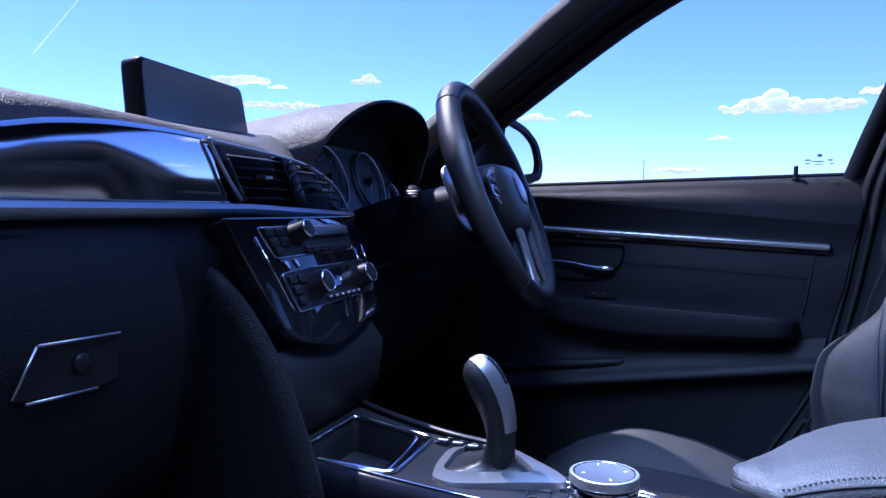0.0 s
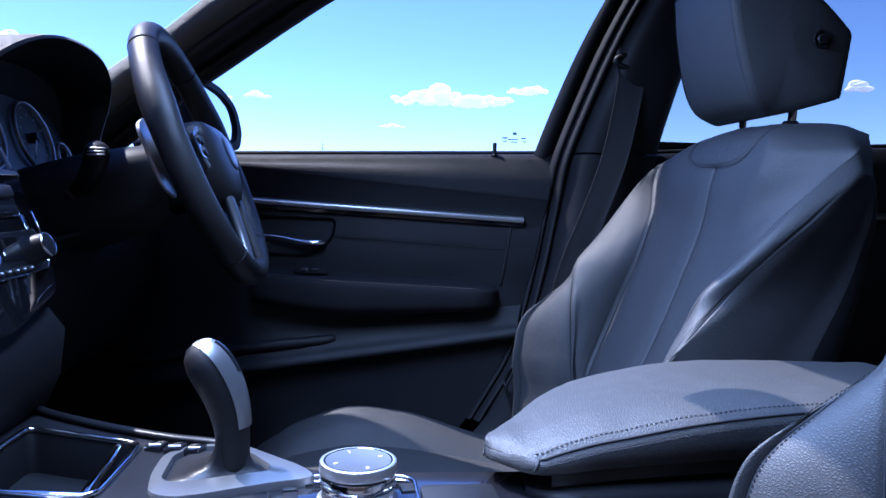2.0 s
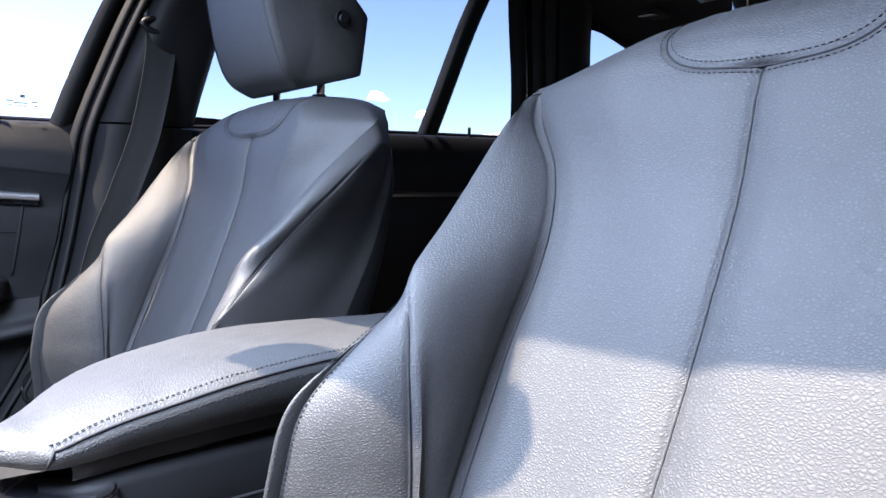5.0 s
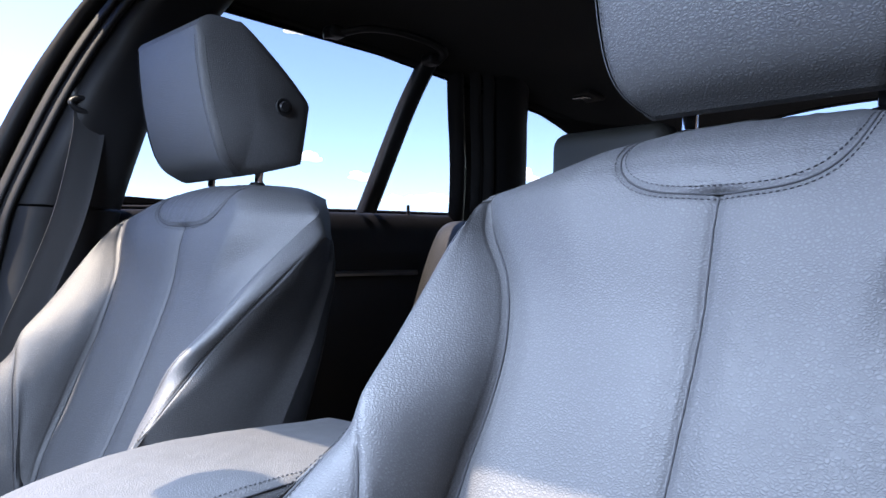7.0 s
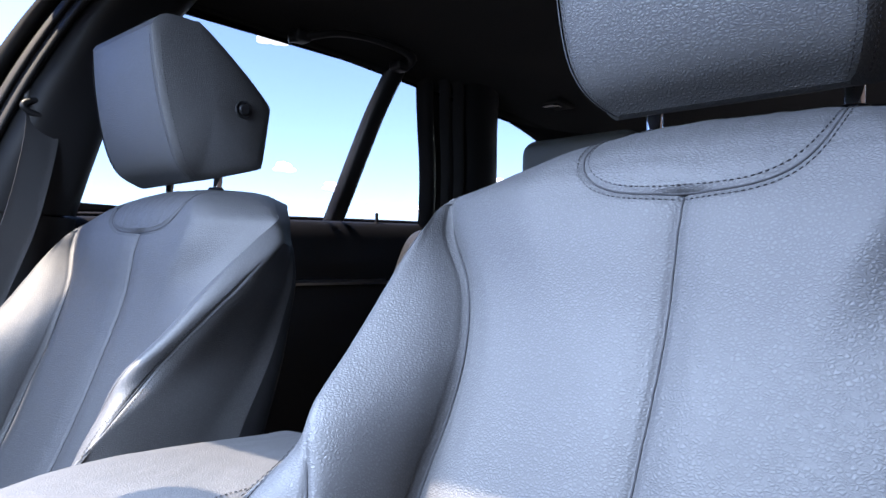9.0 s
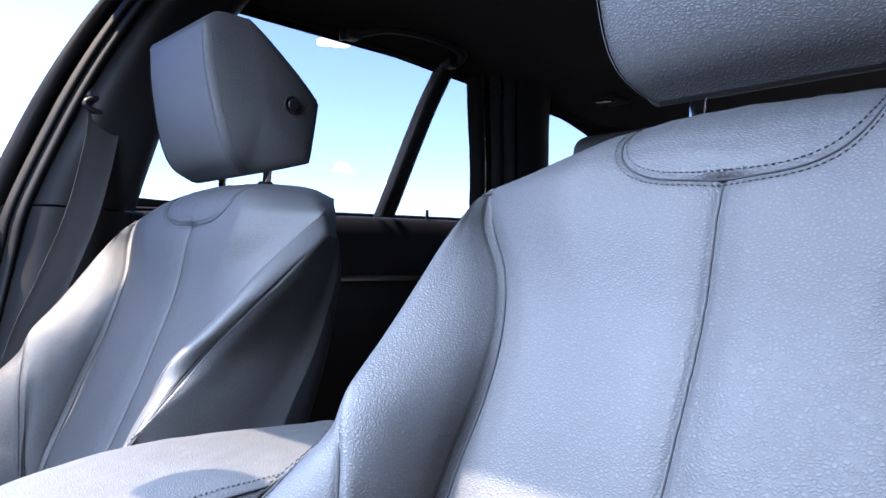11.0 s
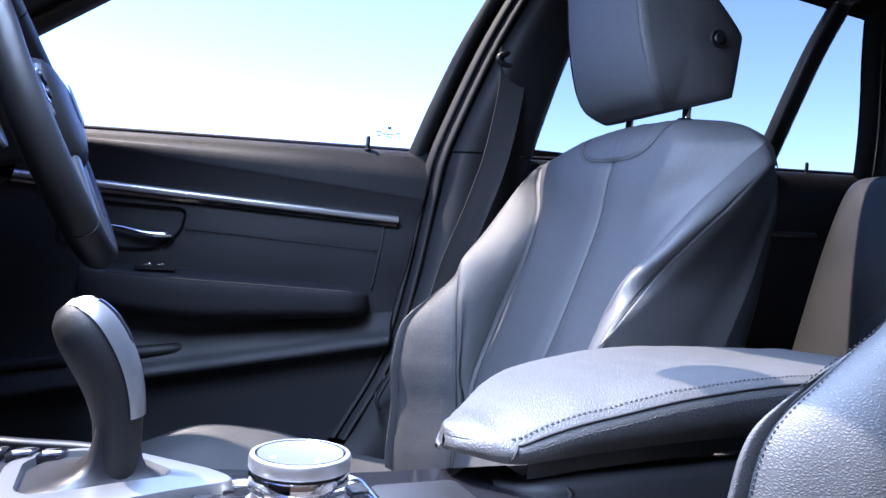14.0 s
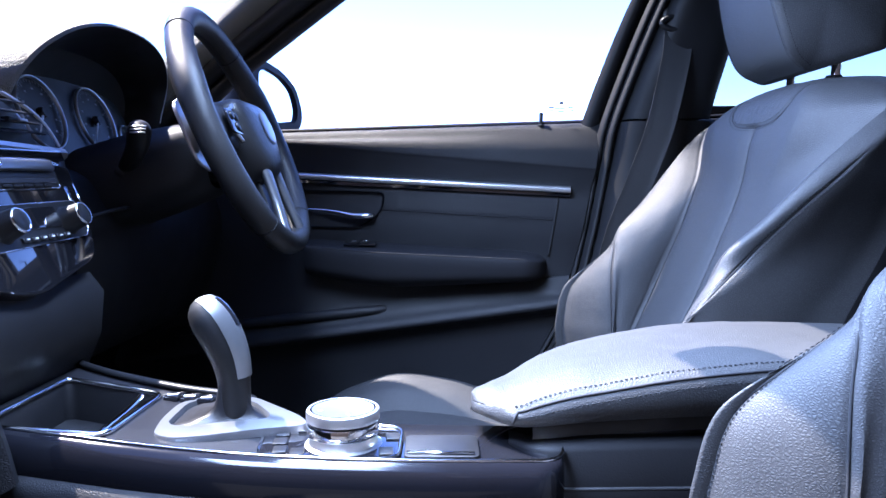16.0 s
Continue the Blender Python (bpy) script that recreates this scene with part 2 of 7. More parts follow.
def plate(outline, depth, bevel=0.0, seg=2):
    """A closed outline of 3D points given a thickness along the vector depth."""
    bm = bmesh.new()
    a = [bm.verts.new(tuple(p)) for p in outline]
    b = [bm.verts.new(tuple(Vector(p) + Vector(depth))) for p in outline]
    bm.faces.new(a)
    bm.faces.new(b[::-1])
    n = len(a)
    for i in range(n):
        bm.faces.new((a[i], b[i], b[(i + 1) % n], a[(i + 1) % n]))
    bmesh.ops.recalc_face_normals(bm, faces=bm.faces)
    if bevel:
        rim = [e for e in bm.edges if len(e.link_faces) == 2 and any(len(f.verts) == n for f in e.link_faces)]
        bmesh.ops.bevel(bm, geom=rim, offset=bevel, segments=seg, affect="EDGES", profile=0.5)
    return bm


def rounded(points, radius, n=5):
    """A closed outline with its corners rounded."""
    out, k = [], len(points)
    rad = radius if hasattr(radius, "__len__") else [radius] * k
    for i in range(k):
        p, a, b = Vector(points[i]), Vector(points[i - 1]), Vector(points[(i + 1) % k])
        r = min(rad[i], (a - p).length * 0.45, (b - p).length * 0.45)
        s, e = p + (a - p).normalized() * r, p + (b - p).normalized() * r
        for t in np.linspace(0, 1, n):
            out.append(s * (1 - t) ** 2 + p * 2 * t * (1 - t) + e * t**2)
    return out


def lathe(profile, seg=48, m=None):
    """A turned shape from (radius, height) pairs."""
    bm = bmesh.new()
    grid([[(r * math.cos(t), r * math.sin(t), h) for t in np.linspace(0, 2 * math.pi, seg, endpoint=False)] for r, h in profile], closed_u=True, bm=bm)
    bmesh.ops.remove_doubles(bm, verts=bm.verts, dist=1e-6)
    if m is not None:
        bm.transform(m)
    return bm


def stitches(points, normals, length=0.0026, gap=0.0014, radius=0.00045):
    """Short threads laid end to end along a line on a surface."""
    pts, nrm = np.array(points, float), np.array(normals, float)
    d = np.r_[0, np.cumsum(np.linalg.norm(np.diff(pts, axis=0), axis=1))]
    s = np.arange(0, d[-1] - length, length + gap)
    at = lambda q, v: np.stack([np.interp(v, d, q[:, a]) for a in range(3)], -1)
    unit = lambda q: q / np.linalg.norm(q, axis=-1, keepdims=True)
    a, b, nn = at(pts, s), at(pts, s + length), unit(at(nrm, s + length / 2))
    side = unit(np.cross(b - a, nn))
    bm = bmesh.new()
    for i in range(len(s)):
        rows = []
        for f, h, w in ((0, -0.4, 0.3), (0.25, 0.7, 1), (0.75, 0.7, 1), (1, -0.4, 0.3)):
            c = a[i] + (b[i] - a[i]) * f + nn[i] * radius * h
            rows.append([c + (side[i] * math.cos(t) + nn[i] * math.sin(t)) * radius * w for t in (0.5, 2.07, 3.64, 5.21)])
        grid(rows, closed_u=True, bm=bm)
    return bm


# ---- front seats ----
# heights above the road, and at each the seams of the backrest: distance from its middle, and how far it stands forward
Z_LEVEL = [0.44, 0.50, 0.58, 0.65, 0.71, 0.75, 0.79, 0.83, 0.88, 0.93, 0.95, 0.965, 0.975, 0.985, 0.992]
X_SEAM = [0.130, 0.131, 0.133, 0.138, 0.144, 0.145, 0.142, 0.144, 0.168, 0.212, 0.216, 0.200, 0.180, 0.150, 0.115]
F_SEAM = [-0.012, -0.010, -0.005, 0.002, 0.002, 0.002, 0.002, 0.003, -0.008, -0.026, -0.030, -0.031, -0.032, -0.033, -0.034]
X_WING = [0.158, 0.152, 0.149, 0.149, 0.155, 0.166, 0.186, 0.200, 0.210, 0.219, 0.222, 0.206, 0.186, 0.156, 0.122]
F_WING = [-0.024, -0.018, 0.002, 0.036, 0.066, 0.080, 0.083, 0.058, 0.027, -0.008, -0.022, -0.030, -0.034, -0.037, -0.039]
X_EDGE = [0.247, 0.238, 0.226, 0.218, 0.214, 0.207, 0.203, 0.214, 0.229, 0.234, 0.226, 0.208, 0.190, 0.162, 0.130]
F_EDGE = [0.025, 0.040, 0.064, 0.099, 0.113, 0.093, 0.060, 0.037, 0.004, -0.029, -0.038, -0.043, -0.046, -0.048, -0.050]
X_BACK = [0.200, 0.196, 0.192, 0.188, 0.184, 0.180, 0.177, 0.175, 0.178, 0.168, 0.158, 0.146, 0.134, 0.118, 0.095]
Z_FACE = [0.44, 0.50, 0.56, 0.62, 0.70, 0.78, 0.86, 0.938, 0.960, 0.975, 0.985, 0.992]
Y_FACE = [-0.290, -0.300, -0.320, -0.346, -0.389, -0.428, -0.462, -0.482, -0.491, -0.503, -0.520, -0.545]
B_BACK = [-0.160, -0.155, -0.150, -0.147, -0.142, -0.135, -0.116, -0.088, -0.075, -0.066, -0.061, -0.055]


def ease(z, z0, z1):
    t = np.clip((z - z0) / (z1 - z0), 0, 1)
    return t * t * (3 - 2 * t)


def back_points(k, z, side=1):
    """The backrest's skin, for arrays: k runs from its middle (0) over panel seam (1), wing seam (3), edge (4), rolled edge (5) and flank (6) to the middle of its back (8)."""
    k, z = np.broadcast_arrays(np.asarray(k, float), np.asarray(z, float))
    xs, fs, x3, f3, x4, f4, xb = (hermite(Z_LEVEL, t, z) for t in (X_SEAM, F_SEAM, X_WING, F_WING, X_EDGE, F_EDGE, X_BACK))
    yf, fb = hermite(Z_FACE, Y_FACE, z), hermite(Z_FACE, B_BACK, z)
    o, up = np.zeros_like(z), ease(z, 0.70, 0.82)
    x5 = (x4 + 0.003) * (1 - up) + (x4 + (xb - x4) * 0.22 + 0.004) * up
    f5 = (f4 - 0.014) * (1 - up) + (f4 * 0.72 + fb * 0.28) * up
    cx = np.stack([-xs, o, xs, (xs + x3) / 2 + 0.001, x3, x4, x5, (x5 + xb) / 2 + 0.006, xb, o, -xb])
    cf = np.stack([fs, 0.003 + o, fs, f3 * 0.70 + fs * 0.30, f3, f4, f5, f5 * 0.45 + fb * 0.55, fb * 0.96, fb - 0.004, fb])

    def along(c):
        m = np.gradient(c, axis=0)
        m[2] = c[3] - c[2]
        i = np.clip(np.floor(k + 1).astype(int), 0, len(c) - 2)
        t = k + 1 - i
        c0, c1, m0, m1 = (np.take_along_axis(q, j[None], 0)[0] for q, j in ((c, i), (c, i + 1), (m, i), (m, i + 1)))
        return (2 * t**3 - 3 * t**2 + 1) * c0 + (t**3 - 2 * t**2 + t) * m0 + (-2 * t**3 + 3 * t**2) * c1 + (t**3 - t**2) * m1

    x, f = along(cx), along(cf)
    inner = np.abs(k) <= 1
    x = np.where(inner, xs * k, x)
    f = np.where(inner, cf[1] * (1 - k * k) + fs * np.clip((np.abs(k) - 0.52) / 0.48, 0, 1) ** 1.35, f)
    near = np.where((np.asarray(side) < 0) & (k < 9), 1.0, 0.0)          # the shoulder on the left is fuller
    turn = near * ease(z, 0.85, 0.94) * ease(np.abs(k), 0.5, 1.0) * (1 - ease(np.abs(k), 4.0, 7.0))
    x = x * (1 - 0.05 * turn + 0.04 * near * ease(z, 0.955, 0.982))
    f = f + 0.004 * near * ease(z, 0.80, 0.93) * np.exp(-((np.abs(k) - 0.56) / 0.14) ** 2) - 0.018 * turn
    drop = (0.022 - 0.014 * near) * (np.abs(x) / 0.2) ** 2 * ease(z, 0.94, 0.992) + (1 - 0.7 * near) * (0.012 * ease(np.abs(k), 1.0, 4.0) + 0.010 * ease(np.abs(k), 4.0, 7.0)) * ease(z, 0.90, 0.972)
    z1 = z - drop
    reach = np.abs(x) + 0.6 * np.maximum(0, -0.51 - yf - f)
    crest = hermite([0, 0.10, 0.15, 0.18, 0.21, 0.225, 0.24, 0.32], [1.002, 0.999, 0.989, 0.977, 0.958, 0.942, 0.908, 0.78], reach)
    z1 = z1 - np.where(np.asarray(side) < 0, 0.005, 0) * np.log1p(np.exp(np.clip((z1 - crest) / 0.005, -40, 40)))
    return np.stack([side * x, yf + f, z1], -1)


def back_normals(k, z, side=1):
    e = 0.004
    k, z = np.broadcast_arrays(np.asarray(k, float), np.asarray(z, float))
    a = back_points(k + e, z, side) - back_points(k - e, z, side)
    b = back_points(k, np.minimum(z + e, 0.99), side) - back_points(k, z - e, side)
    n = np.cross(b, a) * np.reshape(side, np.shape(side) + (1,))
    return n / np.maximum(np.linalg.norm(n, axis=-1, keepdims=True), 1e-9)


def groove(d, depth=0.0018, width=0.0034, valley=0.0040):
    """A stitched-down seam: a narrow furrow in a broad valley."""
    return -depth * np.exp(-((d / width) ** 2)) - valley * np.exp(-((d / 0.016) ** 2))


def collar_line(n, inset=0.0):
    """The collar's seam, a shallow U: distance from the middle and height."""
    a = np.linspace(-math.pi / 2, math.pi / 2, n)
    w, h = 0.079 - inset, 0.048 - inset
    return np.stack([w * np.sign(np.sin(a)) * np.abs(np.sin(a)) ** 0.62, 0.986 - h * np.abs(np.cos(a)) ** 0.72], -1)


def collar_distance(x, z):
    """How far spots of the backrest lie from the collar's seam."""
    line = collar_line(161)
    return np.min(np.hypot(x[..., None] - line[:, 0], z[..., None] - line[:, 1]), -1)


def spread(a, b, n):
    """Values from a to b that crowd near both ends."""
    t = np.linspace(0, 1, n)
    return a + (b - a) * (t * 0.55 + 0.45 * (t * t * (3 - 2 * t)))


def wrinkle(p, sx, sz, seed):
    return np.array([noise.noise(Vector((x * sx, z * sz, seed))) for x, y, z in p.reshape(-1, 3)]).reshape(p.shape[:-1])


def back_region(k0, k1, n, levels, side, seam0=True, seam1=True, ripple=0.0):
    k, z = np.meshgrid(spread(k0, k1, n), levels)
    p, nn = back_points(k, z, side), back_normals(k, z, side)
    off = np.zeros_like(k)
    for on, kb in ((seam0, k0), (seam1, k1)):
        if on:
            top = {1: 0.955, 3: 0.80, 4: 0.91}[kb]
            fade = np.clip((top - z) / 0.035, 0, 1)
            off += fade * groove(np.linalg.norm(p - back_points(kb, z, side), axis=-1))
    if ripple:
        off += ripple * (wrinkle(p, 14, 26, side * 3) + 0.5 * wrinkle(p, 40, 60, 7))
    return grid(p + nn * off[..., None])


def panel_skin(k, z):
    """The centre panel with its seams and creases: points and normals."""
    k, z = np.broadcast_arrays(np.asarray(k, float), np.asarray(z, float))
    side = np.where(k >= 0, 1, -1)
    p, nn = back_points(np.abs(k), z, side), back_normals(np.abs(k), z, side)
    x = p[..., 0]
    off = groove(np.linalg.norm(p - back_points(1, z, side), axis=-1)) * np.clip((0.955 - z) / 0.035, 0, 1)
    off += np.where(z < 0.938, 1, np.exp(-np.maximum(z - 0.938, 0) / 0.002)) * groove(np.abs(x)) + groove(collar_distance(x, z), 0.0014, 0.0030, 0.0010)
    off += 0.0006 * wrinkle(p, 16, 20, 1.5) + 0.0008 * np.exp(-np.abs(x) / 0.02) * wrinkle(p, 30, 110, 4)
    off += np.where((z > 0.945) & (np.abs(x) < 0.06), 0.0008, 0) * wrinkle(p, 120, 20, 9)
    return p + nn * off[..., None], nn


def centre_panel():
    k, z = np.meshgrid(np.linspace(-1, 1, 241), np.r_[np.linspace(0.44, 0.92, 90), np.linspace(0.9215, 0.992, 100)])
    return grid(panel_skin(k, z)[0])


def seam_line(k, zs, side, shift=0.0):
    """Points and normals beside a seam, shift metres outwards across it."""
    p, nn = back_points(k, zs, side), back_normals(k, zs, side)
    t = back_points(k + 0.05, zs, side) - back_points(k - 0.05, zs, side)
    return p + t / np.linalg.norm(t, axis=-1, keepdims=True) * shift - nn * (0.0036 if k == 4 else 0.0), nn


def taper(ob):
    """Round a headrest panel's lower front corners."""
    for v in ob.data.vertices:
        near = min(1.0, max(0.0, (v.co.y + 0.60) / 0.08))
        v.co.x *= 1 - 0.30 * near * math.exp(-max(0.0, v.co.z - 0.996) / 0.017)
    return ob


def headrest_parts():
    """Cushion profile (forward, up) from the lower front edge round to the back; the front face is a panel of its own."""
    front = spline([(-0.516, 0.998), (-0.490, 1.018), (-0.471, 1.065), (-0.458, 1.125), (-0.452, 1.176)], 22)
    rear = [(-0.452, 1.176), (-0.459, 1.187), (-0.472, 1.192), (-0.500, 1.190), (-0.512, 1.186), (-0.560, 1.145), (-0.600, 1.110), (-0.608, 1.100), (-0.608, 1.090), (-0.599, 1.026), (-0.594, 1.018), (-0.584, 1.014), (-0.530, 0.998), (-0.516, 0.998)]
    w = 0.088
    centre = np.array((-0.53, 1.09))
    obs = []
    rows = []
    half = lambda y: float(hermite([-0.61, -0.575, -0.53, -0.49, -0.45], [0.104, 0.107, 0.104, 0.096, 0.088], y))
    for f in np.linspace(-1, 1, 41):
        a = abs(f)
        row = []
        for i, (y, z) in enumerate(front):
            x = f * half(y)
            s = min(i, len(front) - 1 - i) / 3.0
            bulge = 0.006 * (1 - a**2) * (1 - math.exp(-s)) - 0.0022 * math.exp(-((1 - a) * w / 0.003) ** 2)
            row.append((x, y + bulge, z + bulge * 0.25))
        rows.append(row)
    face = grid(rows)
    rear = np.array(spline(rear, 70))
    rows = [[(f * half(y), y, z) for y, z in rear] for f in (-1, -0.97, -0.8, 0, 0.8, 0.97, 1)]
    obs.append(part("headrest", grid(rows), LEATHER, smooth=50))
    obs.append(part("front_panel", face, LEATHER, smooth=180))
    for side in (-1, 1):
        ring = list(front) + list(rear[1:-1])
        rr = []
        for f, dx in ((0, 0), (0.04, 0.002), (0.15, 0.003), (0.5, 0.003), (1.0, 0.003)):
            rr.append([(side * (half(y + (centre[0] - y) * f) + dx), y + (centre[0] - y) * f, z + (centre[1] - z) * f) for y, z in ring])
        obs.append(part("side_panel", grid(rr, closed_u=True), LEATHER, smooth=180))
        for sh in (0.004,):
            pts = [(side * (half(y) - sh), y + 0.0015, z) for y, z in front[1:-1]]
            obs.append(part("stitching", stitches(pts, [(0, 1, 0.2)] * len(pts)), THREAD))
        pts = [(side * (half(y - 0.008) + 0.0025), y - 0.008, z + 0.001) for y, z in front[1:-1]]
        obs.append(part("stitching", stitches(pts, [(side, 0, 0)] * len(pts)), THREAD))
    for o in obs:
        taper(o)
    m = pose(-0.109, -0.566, 1.090, 0, -90, 0)
    obs.append(part("release_button", lathe([(0.0, 0.005), (0.006, 0.005), (0.0075, 0.002), (0.009, 0.003), (0.0115, 0.003), (0.012, 0.0)], 28, m), PLASTIC))
    for x in (-0.066, 0.066):
        obs.append(part("post", tube([(x, -0.556, 0.95), (x, -0.560, 1.03)], 0.0058, 16), STEEL, label="polished steel post"))
        obs.append(part("post_sleeve", lathe([(0.0, 0.008), (0.009, 0.008), (0.012, 0.003), (0.013, -0.012)], 20, pose(x, -0.556, 0.984)), PLASTIC))
    return obs


def front_seat(cx, label, lean, head=0.0):
    seat = thing("front_seat", label, "car seat", (cx, -0.15, 0.20), "front seats")
    zs = np.linspace(0.44, 0.992, 110)
    obs = [part("centre_panel", centre_panel(), LEATHER, smooth=180)]
    for side in (-1, 1):
        obs.append(part("bolster", back_region(1, 3, 34, zs, side, ripple=0.0007), LEATHER, smooth=180))
        obs.append(part("wing", back_region(3, 4, 26, zs, side, ripple=0.0004), LEATHER, smooth=180))
        obs.append(part("flank", back_region(4, 6.4, 20, zs, side, True, False), LEATHER, smooth=180))
        run = np.linspace(0.45, 0.895, 240)
        for sh in (-0.0045, 0.0045):
            obs.append(part("stitching", stitches(*seam_line(4, run, side, sh)), THREAD))
    # dark seam cords lying in the grooves
    for side in (-1, 1):
        for k, z0, z1 in ((1, 0.45, 0.946), (3, 0.45, 0.790), (4, 0.45, 0.895)):
            zz = np.linspace(z0, z1, 110)
            cord = back_points(k, zz, side) - back_normals(k, zz, side) * 0.0054
            obs.append(part("seam", tube(cord, [0.0011] * 98 + list(np.linspace(0.0011, 0.0004, 12)), 6), THREAD, smooth=180))
    q, nn = panel_skin(0.0, np.linspace(0.45, 0.936, 200))
    obs.append(part("seam", tube(q + nn * 0.0001, 0.0008, 6), THREAD, smooth=180))
    line = collar_line(200)
    q, nn = panel_skin(line[:, 0] / hermite(Z_LEVEL, X_SEAM, line[:, 1]), line[:, 1])
    obs.append(part("seam", tube(q + nn * 0.0001, 0.0008, 6), THREAD, smooth=180))
    obs.append(part("back_shell", back_region(6.4, 8, 14, zs, 1, False, False), PLASTIC, smooth=180))
    obs.append(part("back_shell", back_region(6.4, 8, 14, zs, -1, False, False), PLASTIC, smooth=180))
    rim = np.r_[back_points(np.linspace(0, 8, 60), 0.992, 1), back_points(np.linspace(8, 0, 60)[1:-1], 0.992, -1)]
    hub = rim.mean(0) + np.array((0, 0, 0.004))
    obs.append(part("top_cover", grid([rim + (hub - rim) * f + np.array((0, 0, 0.003 * math.sin(f * 3))) for f in (0, 0.15, 0.4, 0.7, 0.99)], closed_u=True), LEATHER, smooth=180))
    # collar stitches, either side of its seam
    for inset in (0.0040, -0.0036):
        line = collar_line(200, inset)
        q, nn = panel_skin(line[:, 0] / hermite(Z_LEVEL, X_SEAM, line[:, 1]), line[:, 1])
        obs.append(part("stitching", stitches(q + nn * 0.0003, nn, radius=0.0004), THREAD))
    n_back = len(obs)
    # cushion
    def cushion(x, y):
        a = abs(x) / 0.25
        lift = hermite([0, 0.45, 0.62, 0.8, 0.93, 1.0], [0.0, 0.002, 0.014, 0.048, 0.058, 0.040], a)
        front = hermite([-0.36, -0.2, -0.05, 0.05, 0.14, 0.19, 0.215], [-0.030, -0.008, 0.006, 0.008, -0.012, -0.045, -0.10], y)
        return 0.455 + lift * hermite([-0.36, -0.2, -0.06, 0.02, 0.1, 0.215], [0.25, 0.45, 0.95, 1.0, 0.75, 0.3], y) + front
    ys = np.linspace(-0.36, 0.215, 70)
    for x0, x1, n in ((-0.25, -0.165, 16), (-0.165, 0.0, 24), (0.0, 0.165, 24), (0.165, 0.25, 16)):
        rows = []
        for y in ys:
            row = []
            for x in spread(x0, x1, n):
                off = sum(groove(abs(x - b), 0.003, 0.0035) for b in (-0.165, 0.165))
                row.append((x, y, cushion(x, y) + off + 0.001 * noise.noise(Vector((x * 20, y * 18, 2)))))
            rows.append(row)
        obs.append(part("cushion_panel", grid(rows), LEATHER, smooth=180))
    for side in (-1, 1):
        rows = []
        for y in ys:
            z0 = cushion(0.25, y)
            rows.append([(side * (0.25 + d), y, z) for d, z in ((0.0, z0), (0.006, z0 - 0.012), (0.009, z0 - 0.05), (0.005, 0.30), (0.0, 0.26))])
        obs.append(part("cushion_flank", grid(rows), LEATHER, smooth=180))
        pts = [(side * 0.2465, y, cushion(0.2465, y) + 0.0004) for y in ys]
        obs.append(part("stitching", stitches(pts, [(side * 0.3, 0, 1)] * len(pts)), THREAD))
    rows = [[(x, 0.215 + d, z) for x in np.linspace(-0.25, 0.25, 21)] for d, z in ((0, 0.355), (0.004, 0.34), (-0.01, 0.30), (-0.03, 0.26))]
    obs.append(part("cushion_front", grid(rows), LEATHER, smooth=180))
    obs.append(part("seat_base", box((0.40, 0.50, 0.12), (0, -0.08, 0.265), 0.02), PLASTIC))
    for x in (-0.2, 0.2):
        obs.append(part("seat_rail", box((0.035, 0.56, 0.02), (x, -0.08, 0.21), 0.004), STEEL))
    for o in obs[:n_back]:
        o.matrix_basis = lean
    obs_h = headrest_parts()
    obs_h[0].location.x = head
    for o in obs_h[1:]:
        o.parent = obs_h[0]
    for o in obs + obs_h[:1]:
        o.parent = seat
        o.matrix_basis = Matrix.Translation((0, 0.15, -0.20)) @ o.matrix_basis
    return seat


PIVOT = Vector((0, -0.45, 0.70))
SET_BACK = Matrix.Translation(PIVOT + Vector((-0.0261, -0.0045, -0.0078))) @ Matrix.Rotation(0.1072, 4, "Z") @ Matrix.Rotation(-0.0509, 4, "X") @ Matrix.Translation(-PIVOT)
passenger_seat = front_seat(-0.37, "black leather sports front seat beside the open door", Matrix(), -0.008)
# the driver's backrest is set a little steeper
driver_seat = front_seat(0.37, "black leather sports front seat with twin stitching, driver's side", SET_BACK)


# ---- ground and cabin shell ----
ground = tagged(part("ground", grid([[(x, y, 0) for x in (-2500, -60, -8, 8, 60, 2500)] for y in (-2500, -60, -8, 8, 60, 2500)]), ASPHALT), "grey asphalt car park ground", "ground", kind="structure")
floor = tagged(part("floor", box((1.40, 3.4, 0.05), (0, -0.75, 0.175), 0.01), CARPET), "black carpeted car floor", "floor", kind="structure")


def glass_x(z):
    """Half width of the cabin at its glass, by height."""
    return hermite([0.2, 0.6, 0.95, 1.05, 1.15, 1.25, 1.33], [0.735, 0.745, 0.738, 0.714, 0.684, 0.642, 0.592], z)


def sheet(rows, thick):
    """A curved sheet with a thickness along the given vector."""
    bm = grid(rows)
    r = bmesh.ops.extrude_face_region(bm, geom=bm.faces[:])
    bmesh.ops.translate(bm, verts=[v for v in r["geom"] if isinstance(v, bmesh.types.BMVert)], vec=thick)
    return bm


def tail_lift(x):
    """How far the tailgate opening's top rises towards the middle."""
    return 0.075 * max(0.0, 1 - (x / 0.55) ** 2)


def ceiling_rows():
    rows = []
    for v in np.linspace(0, 1, 30):
        row = []
        for x in np.linspace(-0.60, 0.60, 33):
            front = -0.085 + 0.095 * min(1, max(0, (x - 0.34) / 0.12)) - 0.05 * max(0, (-x - 0.2) / 0.35)
            y = front + (-2.15 - front) * v
            crown = hermite([-2.15, -1.6, -1.0, -0.4, -0.1, 0.03], [1.262, 1.335, 1.37, 1.375, 1.355, 1.335], y)
            row.append((x, y, crown - 0.045 * (abs(x) / 0.59) ** 4 + tail_lift(x) * min(1, max(0, (-1.3 - y) / 0.8))))
        rows.append(row)
    return rows


